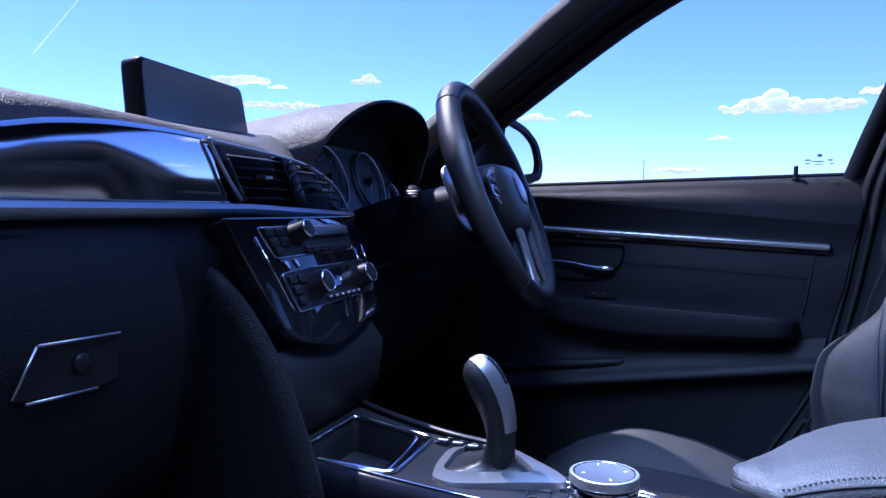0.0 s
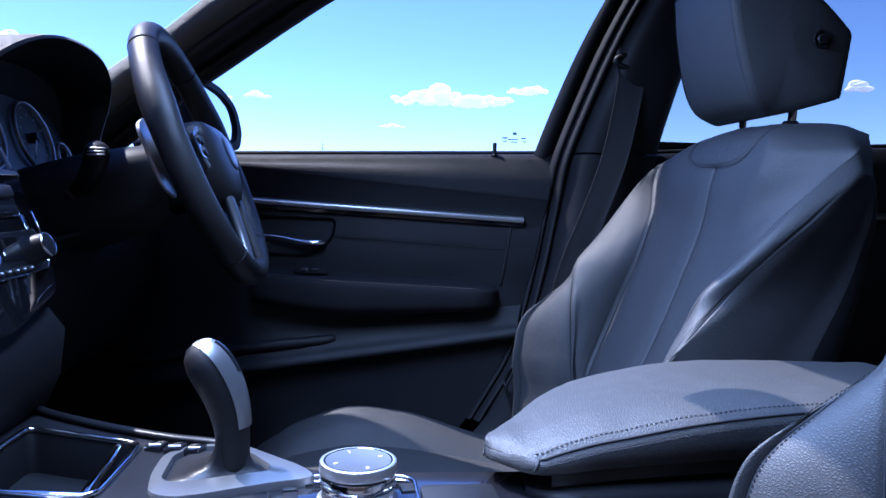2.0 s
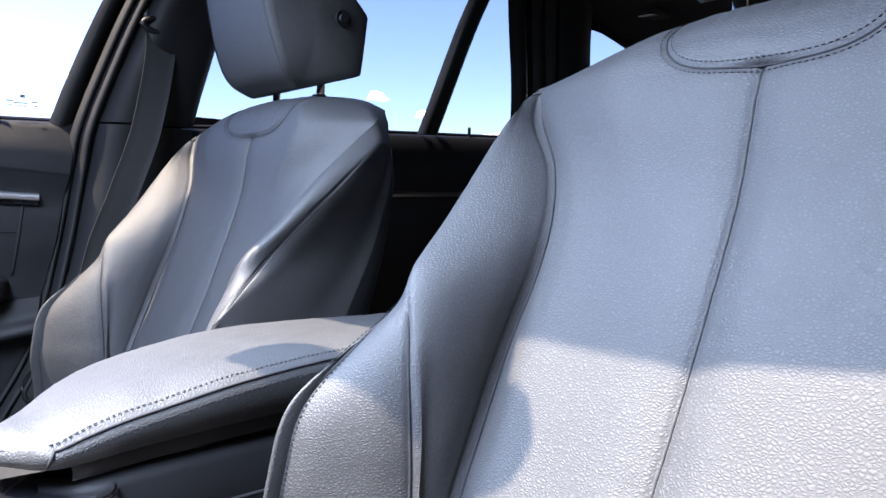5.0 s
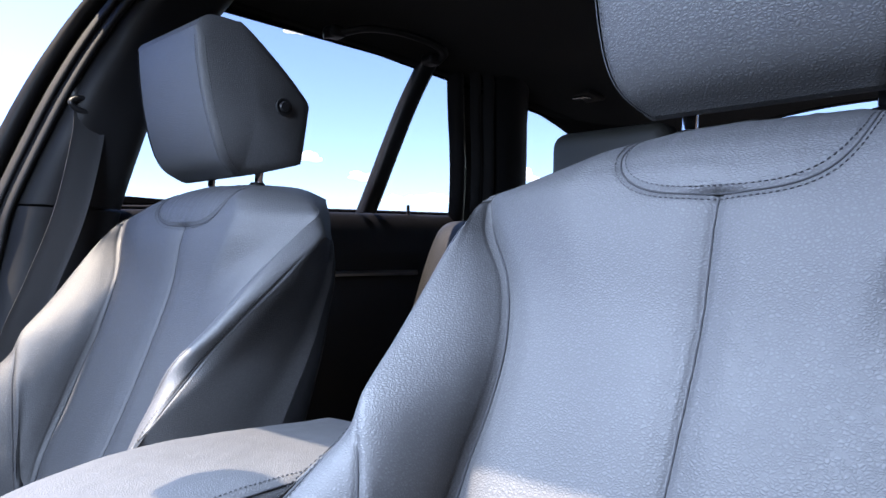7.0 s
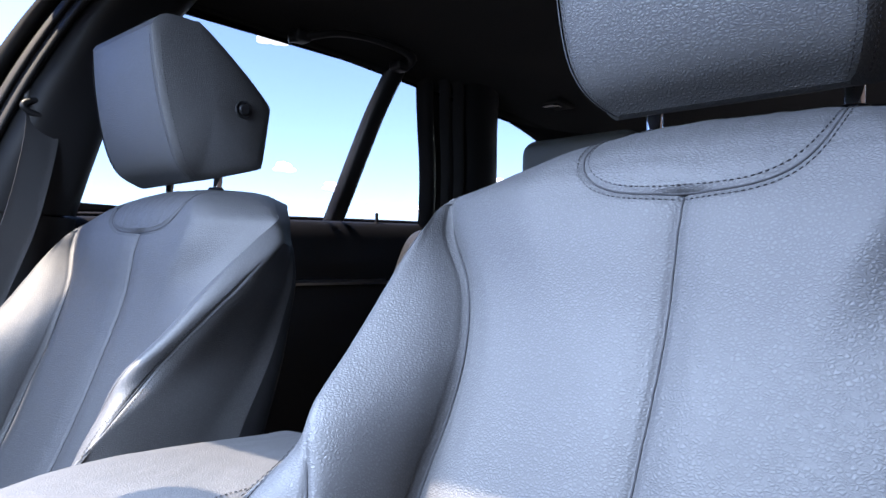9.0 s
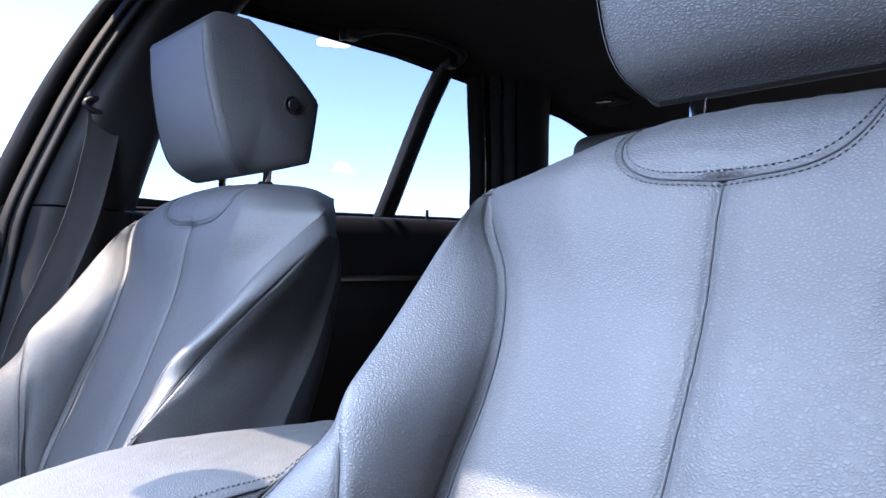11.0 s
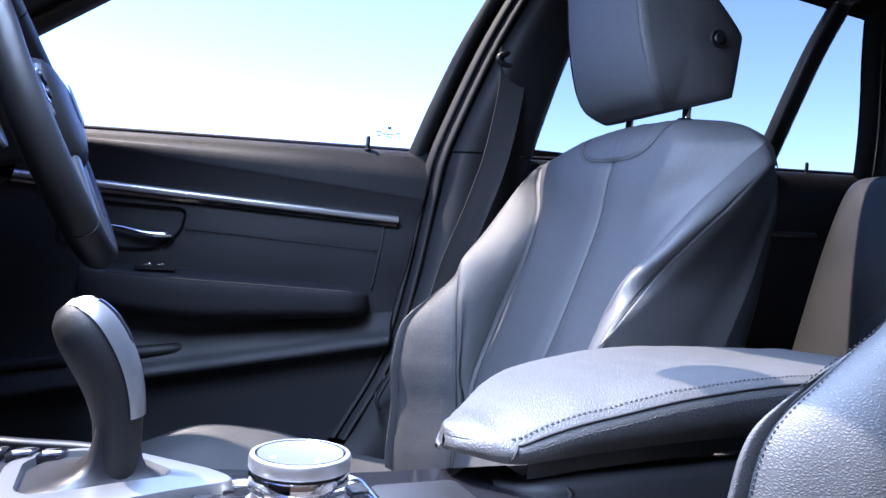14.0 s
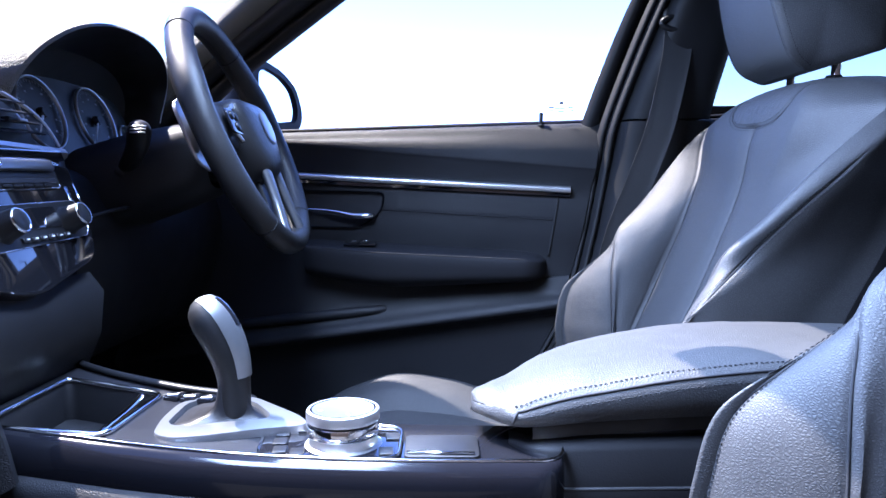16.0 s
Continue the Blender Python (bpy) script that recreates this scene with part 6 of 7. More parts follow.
# ---- centre console ----
def console():
    c = thing("centre_console", "black centre console with gloss side bar and silver gear surround", "centre console", (0, 0.1, 0.2))
    obs = []
    # deck: a slightly crowned top between the side bars
    XL = lambda y: float(hermite([-0.15, -0.05, 0.066, 0.16, 0.254, 0.36], [-0.128, -0.133, -0.134, -0.128, -0.116, -0.105], y))
    deck_z = lambda y: float(hermite([-0.16, 0.0, 0.10, 0.20, 0.30, 0.40], [0.650, 0.652, 0.656, 0.662, 0.668, 0.675], y))
    TRAY = (-0.106, 0.018, 0.186, 0.290)               # x from, to; y from, to
    TR = lambda y: 0.005 + 0.25 * (y - 0.186)          # the tray's slanted far side
    def deck(y0, y1, x0f, x1f, ny):
        return grid([[(x0f(y) + (x1f(y) - x0f(y)) * t, y, deck_z(y)) for t in np.linspace(0, 1, 14)] for y in np.linspace(y0, y1, ny)])
    XR = lambda y: float(hermite([-0.16, -0.05, 0.02, 0.05, 0.08, 0.12, 0.164, 0.22, 0.28, 0.35, 0.40], [-0.034, -0.036, -0.036, -0.030, -0.006, 0.014, 0.022, 0.040, 0.068, 0.112, 0.130], y))
    obs.append(part("rear_deck", deck(-0.16, 0.062, XL, XR, 20), GLOSS, label="gloss black deck round the control knob", smooth=180))
    bm = deck(0.062, TRAY[2], XL, XR, 12)
    for y0, y1, a, b in ((TRAY[3], 0.40, XL, XR), (TRAY[2], TRAY[3], XL, lambda y: TRAY[0]), (TRAY[2], TRAY[3], TR, XR)):
        rows = [[(a(y) + (b(y) - a(y)) * t, y, deck_z(y)) for t in np.linspace(0, 1, 8)] for y in np.linspace(y0, y1, 8)]
        grid(rows, bm=bm)
    obs.append(part("deck", bm, DECK, smooth=180))
    # storage tray
    zt = 0.664
    floor_z = 0.628
    ring = [Vector((TRAY[0], TRAY[3], 0)), Vector((TR(TRAY[3]), TRAY[3], 0)), Vector((TR(TRAY[2]), TRAY[2], 0)), Vector((TRAY[0], TRAY[2], 0))]
    rr = rounded(ring, 0.012, 6)
    ctr = Vector(((TRAY[0] + TRAY[1]) / 2, (TRAY[2] + TRAY[3]) / 2, 0))
    lev = [[Vector((p.x, p.y, deck_z(p.y))) + (ctr - p) * f - Vector((0, 0, d)) for p in rr] for d, f in ((0, 0), (0.004, 0.03), (0.036, 0.06), (0.038, 0.2), (0.038, 0.98))]
    obs.append(part("tray", grid(lev, closed_u=True), PLASTIC, smooth=50))
    obs.append(part("tray_frame", tube([Vector((p.x, p.y, deck_z(p.y) + 0.0015)) for p in rr[:-1]], 0.0026, 8, closed=True), CHROME, label="bright tray frame", smooth=180))
    lip = [(TR(TRAY[2]) - 0.004, TRAY[2] + 0.018, deck_z(0.2) - 0.001), (-0.03, TRAY[2] + 0.016, deck_z(0.2) - 0.004), (TRAY[0] + 0.012, TRAY[2] + 0.012, deck_z(0.2) - 0.006), (TRAY[0] + 0.006, TRAY[2] + 0.012, deck_z(0.2) - 0.022)]
    obs.append(part("tray_divider", tube(spline(lip, 24), 0.0035, 8), CHROME, label="bright tray divider", smooth=180))
    # gloss side bar with a bright upper line
    ys = np.linspace(0.262, -0.150, 60)
    side = [XL(y) for y in ys]
    for a in np.linspace(0, math.pi / 2, 9)[1:]:
        ys, side = np.r_[ys, -0.150 - 0.022 * math.sin(a)], side + [XL(-0.150) + 0.026 * (1 - math.cos(a))]
    rows = []
    for x, y in zip(side, ys):
        z = deck_z(y)
        rows.append([(x + 0.010, y, z), (x + 0.004, y, z + 0.0045), (x - 0.002, y, z + 0.004), (x - 0.008, y, z - 0.004), (x - 0.011, y, z - 0.016), (x - 0.010, y, z - 0.027)])
    obs.append(part("side_bar", grid(rows), BAR, label="gloss black side bar", smooth=60))
    obs.append(part("bright_line", tube([(x + 0.002, y, deck_z(y) + 0.0050) for x, y in zip(side, ys)], 0.0016, 6), CHROME, smooth=180))
    # flank under the bar
    rows = []
    for x, y in zip(side, ys):
        z = deck_z(y)
        rows.append([(x - dx, y, zz) for dx, zz in ((0.010, z - 0.026), (0.016, z - 0.030), (0.019, z - 0.040), (0.016, z - 0.060), (0.012, 0.52), (0.012, 0.30), (0.012, 0.20))])
    obs.append(part("flank", grid(rows), PANEL, smooth=60))
    # raised edge on the driver's side and the flank below it
    ys = np.linspace(0.40, -0.16, 70)
    rows = [[(XR(y) + dx, y, deck_z(y) + dz) for dx, dz in ((-0.002, 0.0), (0.003, -0.004), (0.005, -0.014), (0.004, -0.05), (0.0, -0.12), (-0.004, -0.40))] for y in ys]
    obs.append(part("flank", grid(rows), PANEL, smooth=60))
    obs.append(part("edge_rail", tube([(XR(y) - 0.003, y, deck_z(y) + 0.004) for y in np.linspace(0.39, 0.10, 50)], 0.0045, 10, flat=0.7), SMOOTH, smooth=180))
    # switches beside the lever
    for i in range(3):
        obs.append(part("switch", box((0.016, 0.015, 0.006), (-0.001 - 0.004 * i, 0.172 - 0.017 * i, deck_z(0.17) + 0.002), 0.0015, 2, pose(0, 0, 0, -5, 0, -12)), GLOSS))
        k = part("switch_mark", box((0.002, 0.010, 0.001), (-0.005 - 0.004 * i, 0.172 - 0.017 * i, deck_z(0.17) + 0.0054), 0.0, 1), MARK)
        k.parent = obs[-1]
    # silver gear surround: a tapering plate with the boot opening
    vec = lambda q: [Vector((x, y, 0)) for x, y in q]
    outl = rounded(vec([(-0.060, 0.160), (-0.018, 0.162), (0.004, 0.150), (0.010, 0.118), (0.004, 0.098), (-0.029, 0.063), (-0.048, 0.043), (-0.071, 0.030), (-0.080, 0.062), (-0.091, 0.089), (-0.101, 0.111), (-0.107, 0.134), (-0.098, 0.152)]), 0.012, 5)
    hole = rounded(vec([(-0.074, 0.148), (-0.024, 0.151), (-0.006, 0.140), (-0.004, 0.115), (-0.021, 0.090), (-0.050, 0.071), (-0.061, 0.071), (-0.069, 0.099), (-0.078, 0.121), (-0.082, 0.140)]), 0.008, 5)
    cen = Vector((-0.046, 0.110, 0))
    angs = np.linspace(0, 2 * math.pi, 96, endpoint=False)
    def reach(shape, a):
        """Where a ray from the middle leaves an outline."""
        d = Vector((math.cos(a), math.sin(a), 0))
        best = 0.0
        for i in range(len(shape)):
            p, q = shape[i] - cen, shape[(i + 1) % len(shape)] - cen
            e = q - p
            den = d.x * e.y - d.y * e.x
            if abs(den) < 1e-12:
                continue
            t = (p.x * e.y - p.y * e.x) / den
            u = (p.x * d.y - p.y * d.x) / den
            if t > 0 and -1e-6 <= u <= 1 + 1e-6:
                best = max(best, t)
        return best
    oo, hh = [reach(outl, a) for a in angs], [reach(hole, a) for a in angs]
    ring = []
    for f, dz in ((1.0, -0.001), (0.985, 0.004), (0.96, 0.0055), (0.5, 0.007), (0.06, 0.0075), (0.0, 0.005), (-0.02, -0.001)):
        ring.append([cen + Vector((math.cos(a), math.sin(a), 0)) * (h + (o - h) * f) + Vector((0, 0, deck_z(0.1) + dz)) for a, o, h in zip(angs, oo, hh)])
    obs.append(part("gear_surround", grid(ring, closed_u=True), GREY_SILVER, label="silver gear lever surround", smooth=50))
    ring = [[cen + (Vector((math.cos(a), math.sin(a), 0)) * h * f) + Vector((-0.009 * (1 - f), -0.016 * (1 - f), deck_z(0.1) + dz)) for a, h in zip(angs, hh)] for f, dz in ((1.0, 0.002), (0.92, 0.005), (0.75, 0.007), (0.5, 0.011), (0.38, 0.017), (0.33, 0.026), (0.31, 0.036))]
    obs.append(part("gear_boot", grid(ring, closed_u=True), DECK, label="black leather gear boot", smooth=180))
    # controller plate with buttons, and the oddments slot behind it
    plate_o = rounded([Vector((-0.124, 0.062, 0)), Vector((-0.058, 0.070, 0)), Vector((-0.048, 0.0, 0)), Vector((-0.056, -0.044, 0)), Vector((-0.124, -0.046, 0)), Vector((-0.132, 0.0, 0))], 0.014, 5)
    zz = deck_z(0.0)
    obs.append(part("controller_plate", plate([p + Vector((0, 0, zz)) for p in plate_o], (0, 0, 0.003), 0.001), GLOSS))
    cp = obs[-1]
    k = [part("plate_rim", tube([p + Vector((0, 0, zz + 0.003)) for p in plate_o], 0.0016, 6, closed=True), CHROME, smooth=180)]
    for i, (x, y) in enumerate(((-0.112, 0.046), (-0.094, 0.050), (-0.076, 0.052), (-0.116, 0.032), (-0.066, 0.040), (-0.112, -0.036), (-0.080, -0.038))):
        k.append(part("button", box((0.015, 0.011, 0.002), (x, y, zz + 0.0036), 0.0008, 2, pose(0, 0, 0, 0, 0, 8)), SMOOTH))
    for o in k:
        o.parent = cp
    slot = rounded([Vector((-0.118, -0.050, 0)), Vector((-0.070, -0.048, 0)), Vector((-0.068, -0.106, 0)), Vector((-0.116, -0.108, 0))], 0.006, 4)
    obs.append(part("oddments_lid", plate([p + Vector((0, 0, zz - 0.001)) for p in slot], (0, 0, 0.003), 0.001), SMOOTH))
    obs.append(part("lid_line", tube([(-0.112, -0.052, zz + 0.003), (-0.112, -0.104, zz + 0.003)], 0.0014, 6), CHROME, smooth=180))
    # body under the armrest
    rows = []
    for y in np.r_[-0.132, np.linspace(-0.134, -0.52, 30)]:
        w = 0.100 - 0.024 * max(0.0, (y + 0.165) / 0.033) ** 2
        top = float(hermite([-0.52, -0.30, -0.16, -0.128], [0.668, 0.662, 0.656, 0.653], y))
        rows.append([(-w + 0.020, y, top + 0.001), (-w + 0.004, y, top), (-w, y, top - 0.006), (-w - 0.004, y - 0.010, top - 0.03), (-w - 0.012, y - 0.014, 0.50), (-w - 0.012, y - 0.014, 0.20)])
    obs.append(part("rear_body", grid(rows), PLASTIC, smooth=60))
    obs.append(part("rear_body_core", box((0.10, 0.36, 0.44), (-0.045, -0.335, 0.42), 0.01), PANEL))
    obs.append(part("core", box((0.06, 0.50, 0.36), (-0.085, 0.11, 0.42), 0.01), PANEL))
    joint = [(-0.1065, y, 0.626 + 0.028 * (-0.15 - y)) for y in np.linspace(-0.15, -0.50, 20)]
    obs.append(part("body_joint", tube([(x - 0.004, y, z) for x, y, z in joint], 0.0016, 6), RUBBER, smooth=180))
    return adopt(c, obs)


console()


def gear_lever():
    g = thing("gear_lever", "black leather gear selector with a silver spine", "gear lever", (-0.05, 0.1, 0.66))
    X = -0.052
    path = [(0.0995, 0.662, 0.0135, 0.0135), (0.0995, 0.690, 0.0135, 0.0135), (0.1020, 0.708, 0.0152, 0.0150), (0.1070, 0.724, 0.0168, 0.0172), (0.1140, 0.738, 0.0175, 0.0182), (0.1210, 0.7485, 0.0165, 0.0170), (0.1275, 0.7555, 0.0125, 0.0125), (0.1315, 0.7595, 0.0050, 0.0055)]
    pts = spline([(y, z) for y, z, _, _ in path], 44)
    ry = spline([(a, 0) for *_, a, b in path], 44)[:, 0]
    rx = spline([(b, 0) for *_, a, b in path], 44)[:, 0]
    rows, spine = [], []
    for i, (y, z) in enumerate(pts):
        a, b = pts[max(i - 1, 0)], pts[min(i + 1, 43)]
        d = np.array((b[0] - a[0], b[1] - a[1]))
        d /= np.linalg.norm(d)
        nrm = np.array((-d[1], d[0]))                   # towards the rear and up
        rows.append([(X + rx[i] * math.cos(f), y + nrm[0] * ry[i] * math.sin(f), z + nrm[1] * ry[i] * math.sin(f)) for f in np.linspace(0, 2 * math.pi, 24, endpoint=False)])
        spine.append([(X + (rx[i] + 0.0012) * math.cos(f), y + nrm[0] * (ry[i] + 0.0014) * math.sin(f), z + nrm[1] * (ry[i] + 0.0014) * math.sin(f)) for f in np.linspace(math.radians(42), math.radians(150), 15)])
    body = grid(rows, closed_u=True)
    obs = [part("grip", body, PLASTIC, smooth=180)]
    obs.append(part("spine", grid(spine[8:]), GREY_SILVER, label="satin silver spine", smooth=180))
    sp = obs[-1]
    inlay = [[(x * 0.62 + X * 0.38, y + (y - pts[i + 8][0]) * 0.06, z + (z - pts[i + 8][1]) * 0.06) for x, y, z in row[4:11]] for i, row in enumerate(spine[8:])]
    k1 = part("display_window", grid(inlay[14:27]), GLOSS, label="gloss black indicator window", smooth=180)
    k2 = part("park_button", grid(inlay[28:34]), SATIN, smooth=180)
    k1.parent = k2.parent = sp
    return adopt(g, obs)


gear_lever()


def control_knob():
    g = thing("control_knob", "silver rotary control knob with a dark-rimmed touch pad", "rotary knob", (-0.093, 0.0, 0.655))
    m = pose(-0.093, 0.0, 0.653)
    obs = [part("base", lathe([(0.0305, 0.0), (0.0305, 0.002), (0.0272, 0.0035), (0.0265, 0.0095), (0.0255, 0.0105)], 64, m), SATIN, smooth=40)]
    obs.append(part("skirt", lathe([(0.0255, 0.0100), (0.0278, 0.0105), (0.0285, 0.0115), (0.0285, 0.0192), (0.0278, 0.0202), (0.0258, 0.0206)], 72, m), CHROME, smooth=35))
    obs.append(part("gap_ring", lathe([(0.0262, 0.0200), (0.0270, 0.0203), (0.0270, 0.0222), (0.0262, 0.0224)], 64, m), SMOOTH, smooth=35))
    obs.append(part("cap", lathe([(0.0262, 0.0218), (0.0286, 0.0222), (0.0290, 0.0232), (0.0290, 0.0288), (0.0284, 0.0300), (0.0268, 0.0306), (0.0258, 0.0304)], 72, m), SATIN, smooth=35))
    obs.append(part("pad_rim", lathe([(0.0259, 0.0304), (0.0252, 0.0306), (0.0244, 0.0302)], 64, m), GLOSS, smooth=35))
    obs.append(part("touch_pad", lathe([(0.0245, 0.0302), (0.0235, 0.0300), (0.0, 0.0296)], 56, m), GREY_SILVER, label="matt grey touch surface", smooth=60))
    tp = obs[-1]
    for a in range(4):
        k = part("pad_mark", box((0.003, 0.0012, 0.0006), (0, 0, 0), 0.0, 1), MARK)
        k.matrix_world = m @ Matrix.Rotation(a * math.pi / 2 + 0.4, 4, "Z") @ Matrix.Translation((0.018, 0, 0.0300))
        k.parent = tp
    return adopt(g, obs)


control_knob()


def armrest():
    a = thing("armrest", "black leather padded armrest lid with twin stitching", "armrest", (0, -0.3, 0.66))
    SEAM = lambda y: float(hermite([-0.52, -0.326, -0.296, -0.251, -0.21, -0.173, -0.155, -0.139, -0.125, -0.108], [0.724, 0.722, 0.719, 0.713, 0.705, 0.697, 0.6915, 0.686, 0.683, 0.681], y))
    TOP = lambda y: SEAM(y) + float(np.interp(y, [-0.4, -0.22, -0.15, -0.120, -0.106, -0.101], [0.004, 0.008, 0.013, 0.0125, 0.009, 0.005]))
    RIGHT = lambda y: float(hermite([-0.52, -0.26, -0.22, -0.20, -0.19, -0.17, -0.144, -0.130, -0.118, -0.108, -0.103, -0.101], [0.098, 0.094, 0.085, 0.076, 0.068, 0.050, 0.022, 0.006, -0.012, -0.030, -0.043, -0.055], y))
    LEFT = lambda y: float(hermite([-0.52, -0.15, -0.138, -0.128, -0.118, -0.109, -0.103, -0.101], [-0.096, -0.096, -0.095, -0.090, -0.080, -0.071, -0.063, -0.057], y))
    BOT = lambda y: float(hermite([-0.52, -0.286, -0.25, -0.19, -0.145, -0.125, -0.108], [0.682, 0.679, 0.677, 0.672, 0.667, 0.668, 0.670], y))
    rows, side = [], []
    ys = np.r_[-0.101 - 0.057 * np.linspace(0.03, 1, 44) ** 2, np.linspace(-0.162, -0.52, 50)]
    for y in ys:
        l, r, s, t, b = LEFT(y), RIGHT(y), SEAM(y), TOP(y), BOT(y)
        crease = min(1.0, max(0.0, (-0.126 - y) / 0.012))
        k = min(1.0, (s - b) / 0.024)
        sec = []
        for u in np.linspace(0, 1, 45):
            x = l + (r - l) * u
            e0, e1 = u * (r - l), (1 - u) * (r - l)
            fall = max(0.0, 1 - e0 / max(0.004, min(0.05, (r - l) * 0.5))) ** 2.2
            fall1 = max(0.0, 1 - e1 / max(0.003, min(0.022, (r - l) * 0.4))) ** 2
            z = t - (t - s) * fall - (t - s + 0.006) * fall1 - 0.0040 * crease * math.exp(-((e0 / 0.0035) ** 2))
            z += -0.009 * u * min(1.0, (r - l) / 0.10) + 0.0010 * noise.noise(Vector((x * 22, y * 18, 5))) + 0.0006 * noise.noise(Vector((x * 60, y * 50, 3)))
            sec.append((x, y, z))
        rows.append(sec)
        side.append([(l, y, s - 0.0040 * crease), (l - 0.0022, y, s - 0.0035 * k - 0.0030 * crease), (l - 0.0035, y, s - 0.012 * k), (l - 0.003, y, (s + b) / 2 - 0.002 * k), (l + 0.002, y, b + 0.003 * k), (l + 0.012, y, b)])
    obs = [part("top_pad", grid(rows), LEATHER, smooth=180)]
    obs.append(part("side_pad", grid(side), LEATHER, smooth=180))
    obs.append(part("seam", tube([(sd[0][0] - 0.0004, sd[0][1], sd[0][2] + 0.0004) for sd in reversed(side) if sd[0][1] < -0.137] + [(-0.0982, -0.1355, 0.6795), (-0.0978, -0.1340, 0.6755), (-0.0955, -0.1330, 0.6725)], 0.0011, 6), THREAD, smooth=180))
    far = [[(r[-1][0], r[-1][1], r[-1][2]), (r[-1][0] + 0.003, r[-1][1] + 0.001, r[-1][2] - 0.006), (r[-1][0] + 0.002, r[-1][1], BOT(r[-1][1]) + 0.003), (r[-1][0] - 0.01, r[-1][1], BOT(r[-1][1]))] for r in rows]
    obs.append(part("far_pad", grid(far), LEATHER, smooth=180))
    for dz in (1, -1):
        pts, nrm = [], []
        for r, sd in [q for q in zip(rows, side) if q[1][0][1] < -0.135]:
            if dz > 0:
                pts.append(np.array(r[2]) * 0.4 + np.array(r[1]) * 0.6 + np.array((-0.0002, 0, 0.0005)))
                nrm.append((-0.5, 0, 0.85))
            else:
                pts.append(np.array(sd[2]) + np.array((-0.0002, 0, 0.0020)))
                nrm.append((-1, 0, 0.15))
        obs.append(part("stitching", stitches(pts, nrm), THREAD))
    rows = []
    for y in np.linspace(-0.150, -0.52, 24):
        b = BOT(y)
        rows.append([(LEFT(y) + 0.012, y, b + 0.002), (LEFT(y) + 0.010, y, b - 0.002), (LEFT(y) + 0.010, y, b - 0.010), (LEFT(y) + 0.020, y, b - 0.012)])
    obs.append(part("lid_base", grid(rows), SMOOTH, smooth=60))
    return adopt(a, obs)


armrest()


# ---- distance ----
def cloud(name, direction, dist, size, seed, lumps=90):
    """A small fair-weather cloud: many puffs over a flat base, seen far off."""
    rnd = random.Random(seed)
    az, el = (radians(v) for v in direction)
    c = Vector((dist * math.sin(az) * math.cos(el), dist * math.cos(az) * math.cos(el), dist * math.sin(el)))
    across = Vector((math.cos(az), -math.sin(az), 0))
    bm = bmesh.new()
    for i in range(lumps):
        u = rnd.uniform(-1, 1)
        h = (1 - abs(u) ** 1.5) * rnd.uniform(0.15, 1.0) * (0.55 + 0.45 * math.sin(u * 4 + seed))
        r = size[1] * rnd.uniform(0.16, 0.36) * (1.1 - abs(u) * 0.7)
        p = c + across * u * size[0] / 2 + Vector((0, 0, max(0, h) * size[1] * 0.6)) + Vector((math.sin(az), math.cos(az), 0)) * rnd.uniform(-0.2, 0.2) * size[0]
        bmesh.ops.create_icosphere(bm, subdivisions=2, radius=r, matrix=Matrix.Translation(p) @ Matrix.Diagonal((1.5, 1.5, 0.75, 1)))
    for v in bm.verts:
        v.co += Vector((noise.noise(v.co * 0.05), noise.noise(v.co * 0.05 + Vector((9, 0, 0))), noise.noise(v.co * 0.05 + Vector((0, 9, 0))))) * size[1] * 0.08
    ob = part(name, bm, CLOUD, smooth=180)
    return tagged(ob, "small white fair-weather cloud far off in the sky", "cloud", "clouds in the sky")


CLOUD = bpy.data.materials.new("cloud_sunlit_glow")
CLOUD.use_nodes = True
_b = CLOUD.node_tree.nodes["Principled BSDF"]
_b.inputs["Base Color"].default_value = (0.85, 0.86, 0.88, 1)
_b.inputs["Roughness"].default_value = 1.0
# a glow added in place of sunlight scattered through the cloud
_b.inputs["Emission Color"].default_value = (0.9, 0.95, 1.0, 1)
_b.inputs["Emission Strength"].default_value = 0.5
# azimuth from straight ahead, elevation; width and height in metres at 900 m
for i, (az, el, w, h) in enumerate(((58.9, 6.9, 88, 11), (55.8, 8.6, 66, 12), (65.2, 8.9, 32, 10), (78.1, 6.2, 44, 9), (81.4, 6.4, 28, 8), (96.0, 6.6, 135, 22), (88.7, 2.3, 60, 8), (101.8, 7.4, 46, 11), (58.6, 8.3, 22, 4), (91.5, 4.6, 30, 4),
                                     (123.4, 16.6, 36, 15), (124.4, 7.2, 22, 12), (128.3, 6.0, 28, 13), (133.4, 4.4, 60, 14), (130.6, 4.3, 40, 10), (140.5, 6.2, 40, 16), (118.5, 4.0, 50, 12))):
    cloud("cloud", (az, el + 0.65), 900.0, (w, h * 1.25), 11 + i)

contrail = tagged(part("contrail", tube([(900 * math.sin(radians(a)) * math.cos(radians(e)), 900 * math.cos(radians(a)) * math.cos(radians(e)), 900 * math.sin(radians(e)) + 1) for a, e in ((42.4, 10.1), (43.8, 12.0), (45.6, 14.4))], [0.7, 0.5, 0.3], 8), CLOUD, smooth=180), "thin white vapour trail high in the sky", "vapour trail")
LEAF = material("far_foliage", (0.05, 0.075, 0.04), 0.9, grain=3, bump=0.5, mottle=0.4)
RENDER = material("pale_render", (0.55, 0.53, 0.5), 0.8, grain=5, mottle=0.1)
ROOF = material("grey_roof", (0.2, 0.2, 0.22), 0.7, grain=5, mottle=0.1)
mast = thing("radio_mast", "slender grey lattice mast far off", "mast", (399.1, 26.4, 0))
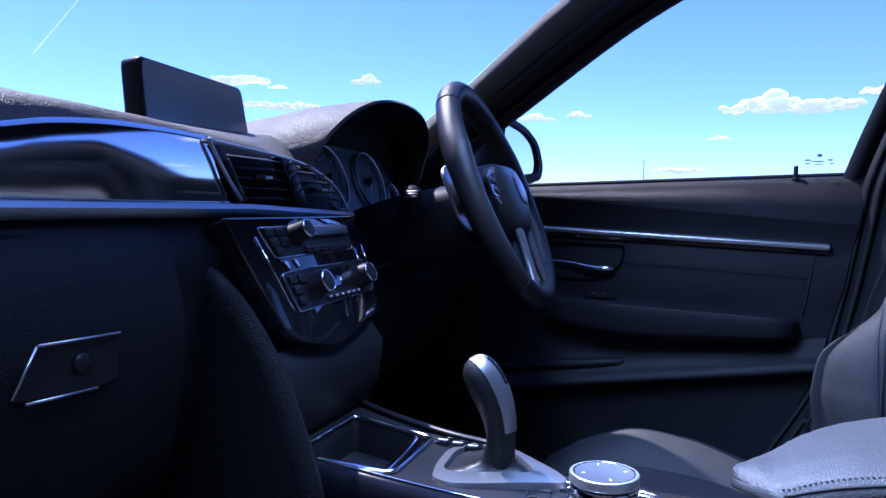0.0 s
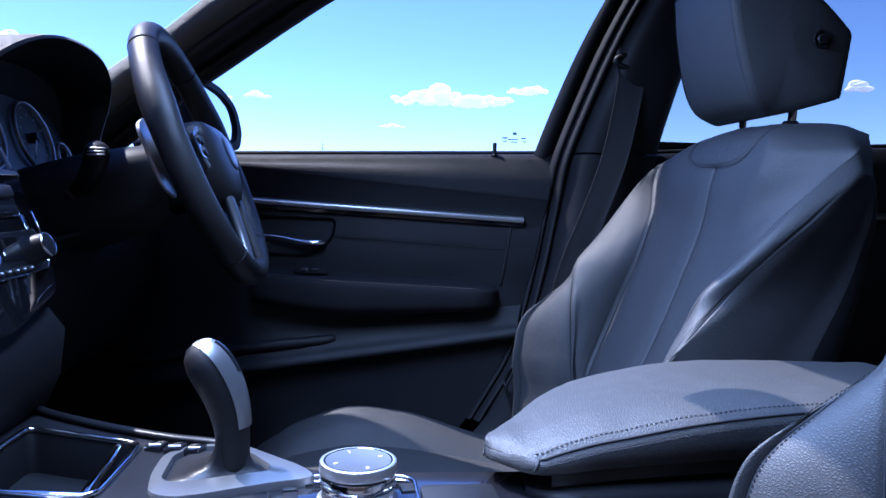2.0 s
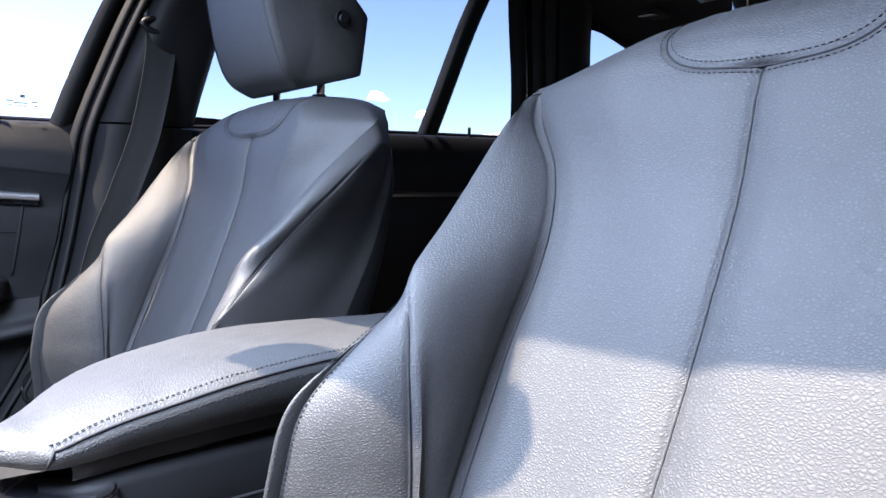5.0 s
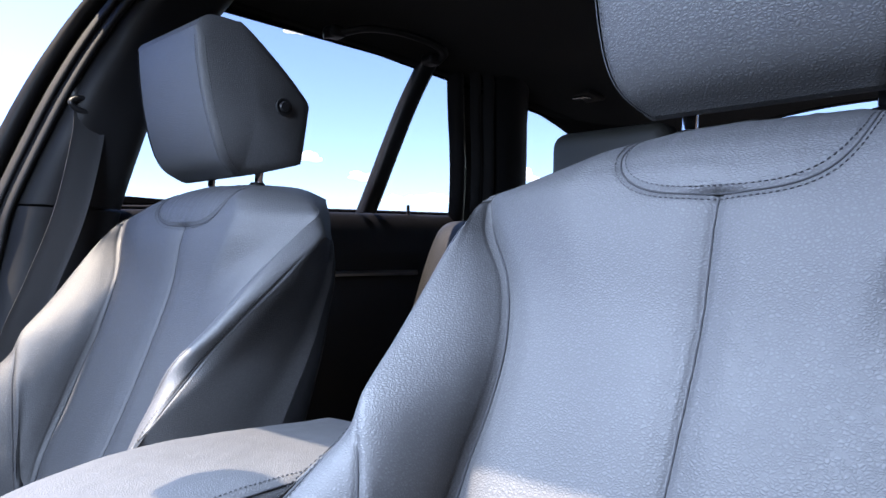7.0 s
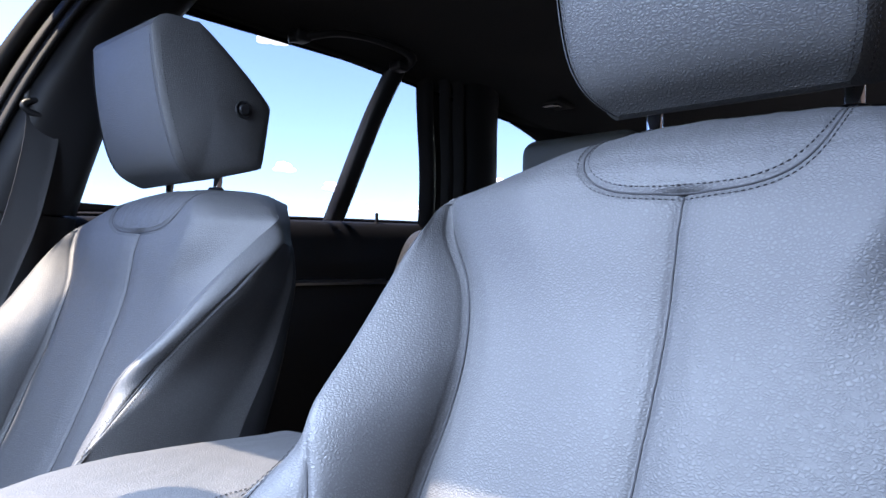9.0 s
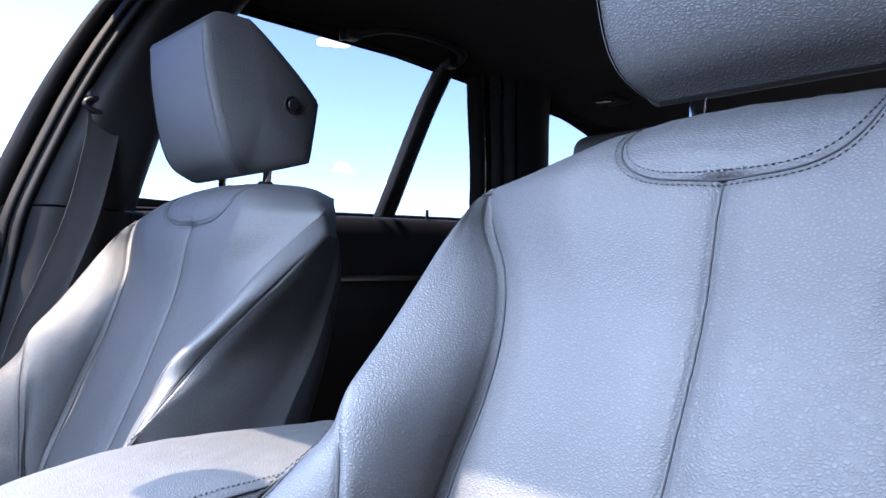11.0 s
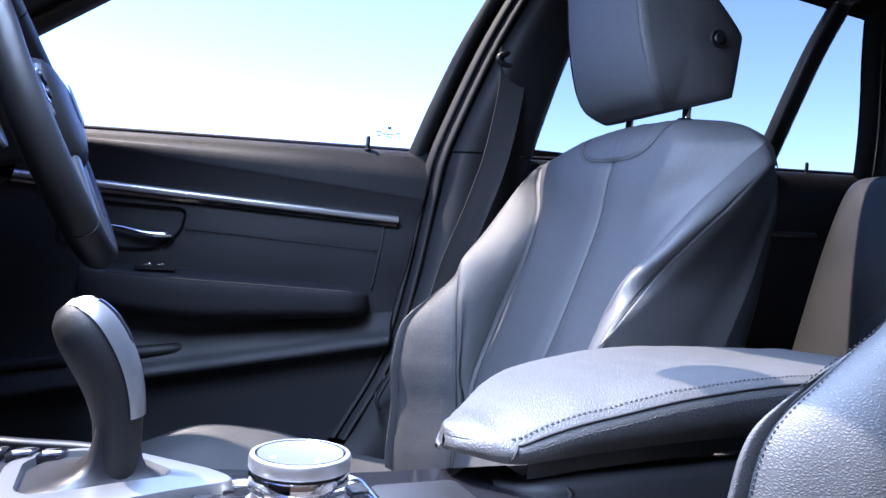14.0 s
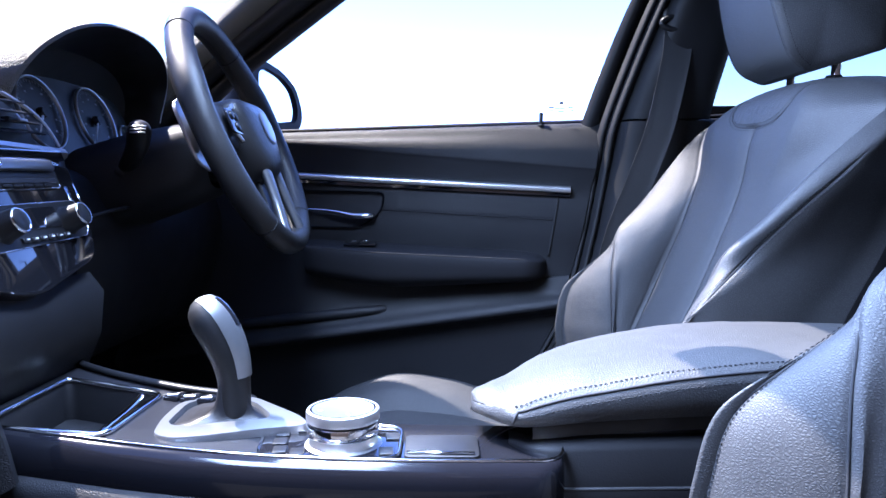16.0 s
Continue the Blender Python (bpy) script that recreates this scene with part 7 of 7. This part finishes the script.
adopt(mast, [part("pole", tube([(399.1, 26.4, 0), (399.1, 26.4, 27.6)], [0.35, 0.12], 8), ROOF, smooth=180)] + [part("antenna", box((0.3, 1.6, 0.25), (399.1, 26.4, z), 0.05), ROOF) for z in (26.5, 24.5, 21.0)])


def tree_line():
    rnd = random.Random(5)
    bm = bmesh.new()
    for i in range(420):
        az = radians(rnd.uniform(60, 150))
        d = rnd.uniform(260, 330)
        r = rnd.uniform(1.4, 3.6)
        top = 5.5 + 4.0 * noise.noise(Vector((math.degrees(az) * 0.35, 3, 0))) + (5.0 if 118 < math.degrees(az) < 137 else 0)
        bmesh.ops.create_icosphere(bm, subdivisions=2, radius=r, matrix=Matrix.Translation((d * math.sin(az), d * math.cos(az), max(0.8, top * rnd.uniform(0.25, 1.0)))) @ Matrix.Diagonal((1, 1, rnd.uniform(0.7, 1.2), 1)))
    for v in bm.verts:
        v.co += Vector((noise.noise(v.co * 0.9), noise.noise(v.co * 0.9 + Vector((5, 0, 0))), noise.noise(v.co * 0.9 + Vector((0, 5, 0))))) * 1.1
    return tagged(part("far_trees", bm, LEAF, smooth=0), "distant hedge and tree line round the car park", "trees", kind="stuff")


tree_line()
for az, d, w, h in ((81.6, 250.0, 11.0, 8.6), (134.6, 240.0, 10.0, 16.0), (129.0, 260.0, 9.0, 15.0)):
    a = radians(az)
    h_ = thing("house", "pale rendered house with a grey pitched roof far off", "house", (d * math.sin(a), d * math.cos(a), 0), "far houses")
    m = Matrix.Translation((d * math.sin(a), d * math.cos(a), 0)) @ Matrix.Rotation(-a + 0.3, 4, "Z")
    wall = part("wall", box((w, 8, h * 0.7), (0, 0, h * 0.35), 0.02), RENDER)
    roof_bm = plate([(-w / 2 - 0.4, -4.5, h * 0.68), (-w / 2 - 0.4, 4.5, h * 0.68), (-w / 2 - 0.4, 0, h)], (w + 0.8, 0, 0))
    ob = [wall, part("roof", roof_bm, ROOF, smooth=0)]
    for x in (-0.28, 0.28):
        ob.append(part("window_pane", box((1.3, 0.2, 1.4), (x * w, -4.02, h * 0.45), 0.02), GLOSS))
    for o in ob:
        o.matrix_world = m
    adopt(h_, ob)

# brick building on the kerb side, seen only in reflections; tall and dark to block skylight
BRICK = material("brick_wall", (0.055, 0.032, 0.022), 0.85, grain=30, bump=0.6, mottle=0.3)
bb = thing("brick_building", "long brown brick building beside the car park", "building", (-7.0, 0.0, 0.0))
obs_b = [part("wall", box((1.0, 44.0, 11.5), (-7.5, 0, 5.75), 0.02), BRICK), part("roof", plate([(-7.0, -22.4, 11.5), (-14.0, -22.4, 11.5), (-10.5, -22.4, 14.0)], (0, 44.8, 0)), ROOF, smooth=0)]
for zz_ in (4.6, 8.0):
    for yy_ in np.arange(-19.5, 20, 3.0):
        obs_b.append(part("window_frame", box((0.08, 1.4, 1.5), (-6.98, yy_, zz_ + 0.75), 0.01), RENDER))
        pn = part("pane", box((0.04, 1.2, 1.3), (-6.93, yy_, zz_ + 0.75), 0.0, 1), GLOSS)
        pn.parent = obs_b[-1]
adopt(bb, obs_b)

# maker's marks etched on the door glass, as plain bars
marks = thing("glass_marking", "small pale etched marking on the window glass", "glass marking", (0.742, -0.27, 0.99))
bars = []
for y, z, w, h in ((-0.268, 1.000, 0.007, 0.005), (-0.250, 0.992, 0.010, 0.0022), (-0.266, 0.9895, 0.020, 0.0018), (-0.285, 0.992, 0.008, 0.0022), (-0.250, 0.986, 0.008, 0.0016), (-0.268, 0.985, 0.012, 0.0016), (-0.288, 0.986, 0.006, 0.0016)):
    bars.append(part("mark", plate([(glass_x(z) + 0.001, y + sy * w / 2, z + sz * h / 2) for sy, sz in ((-1, -1), (1, -1), (1, 1), (-1, 1))], (0.0006, 0, 0)), ROOF, smooth=0))
adopt(marks, bars)
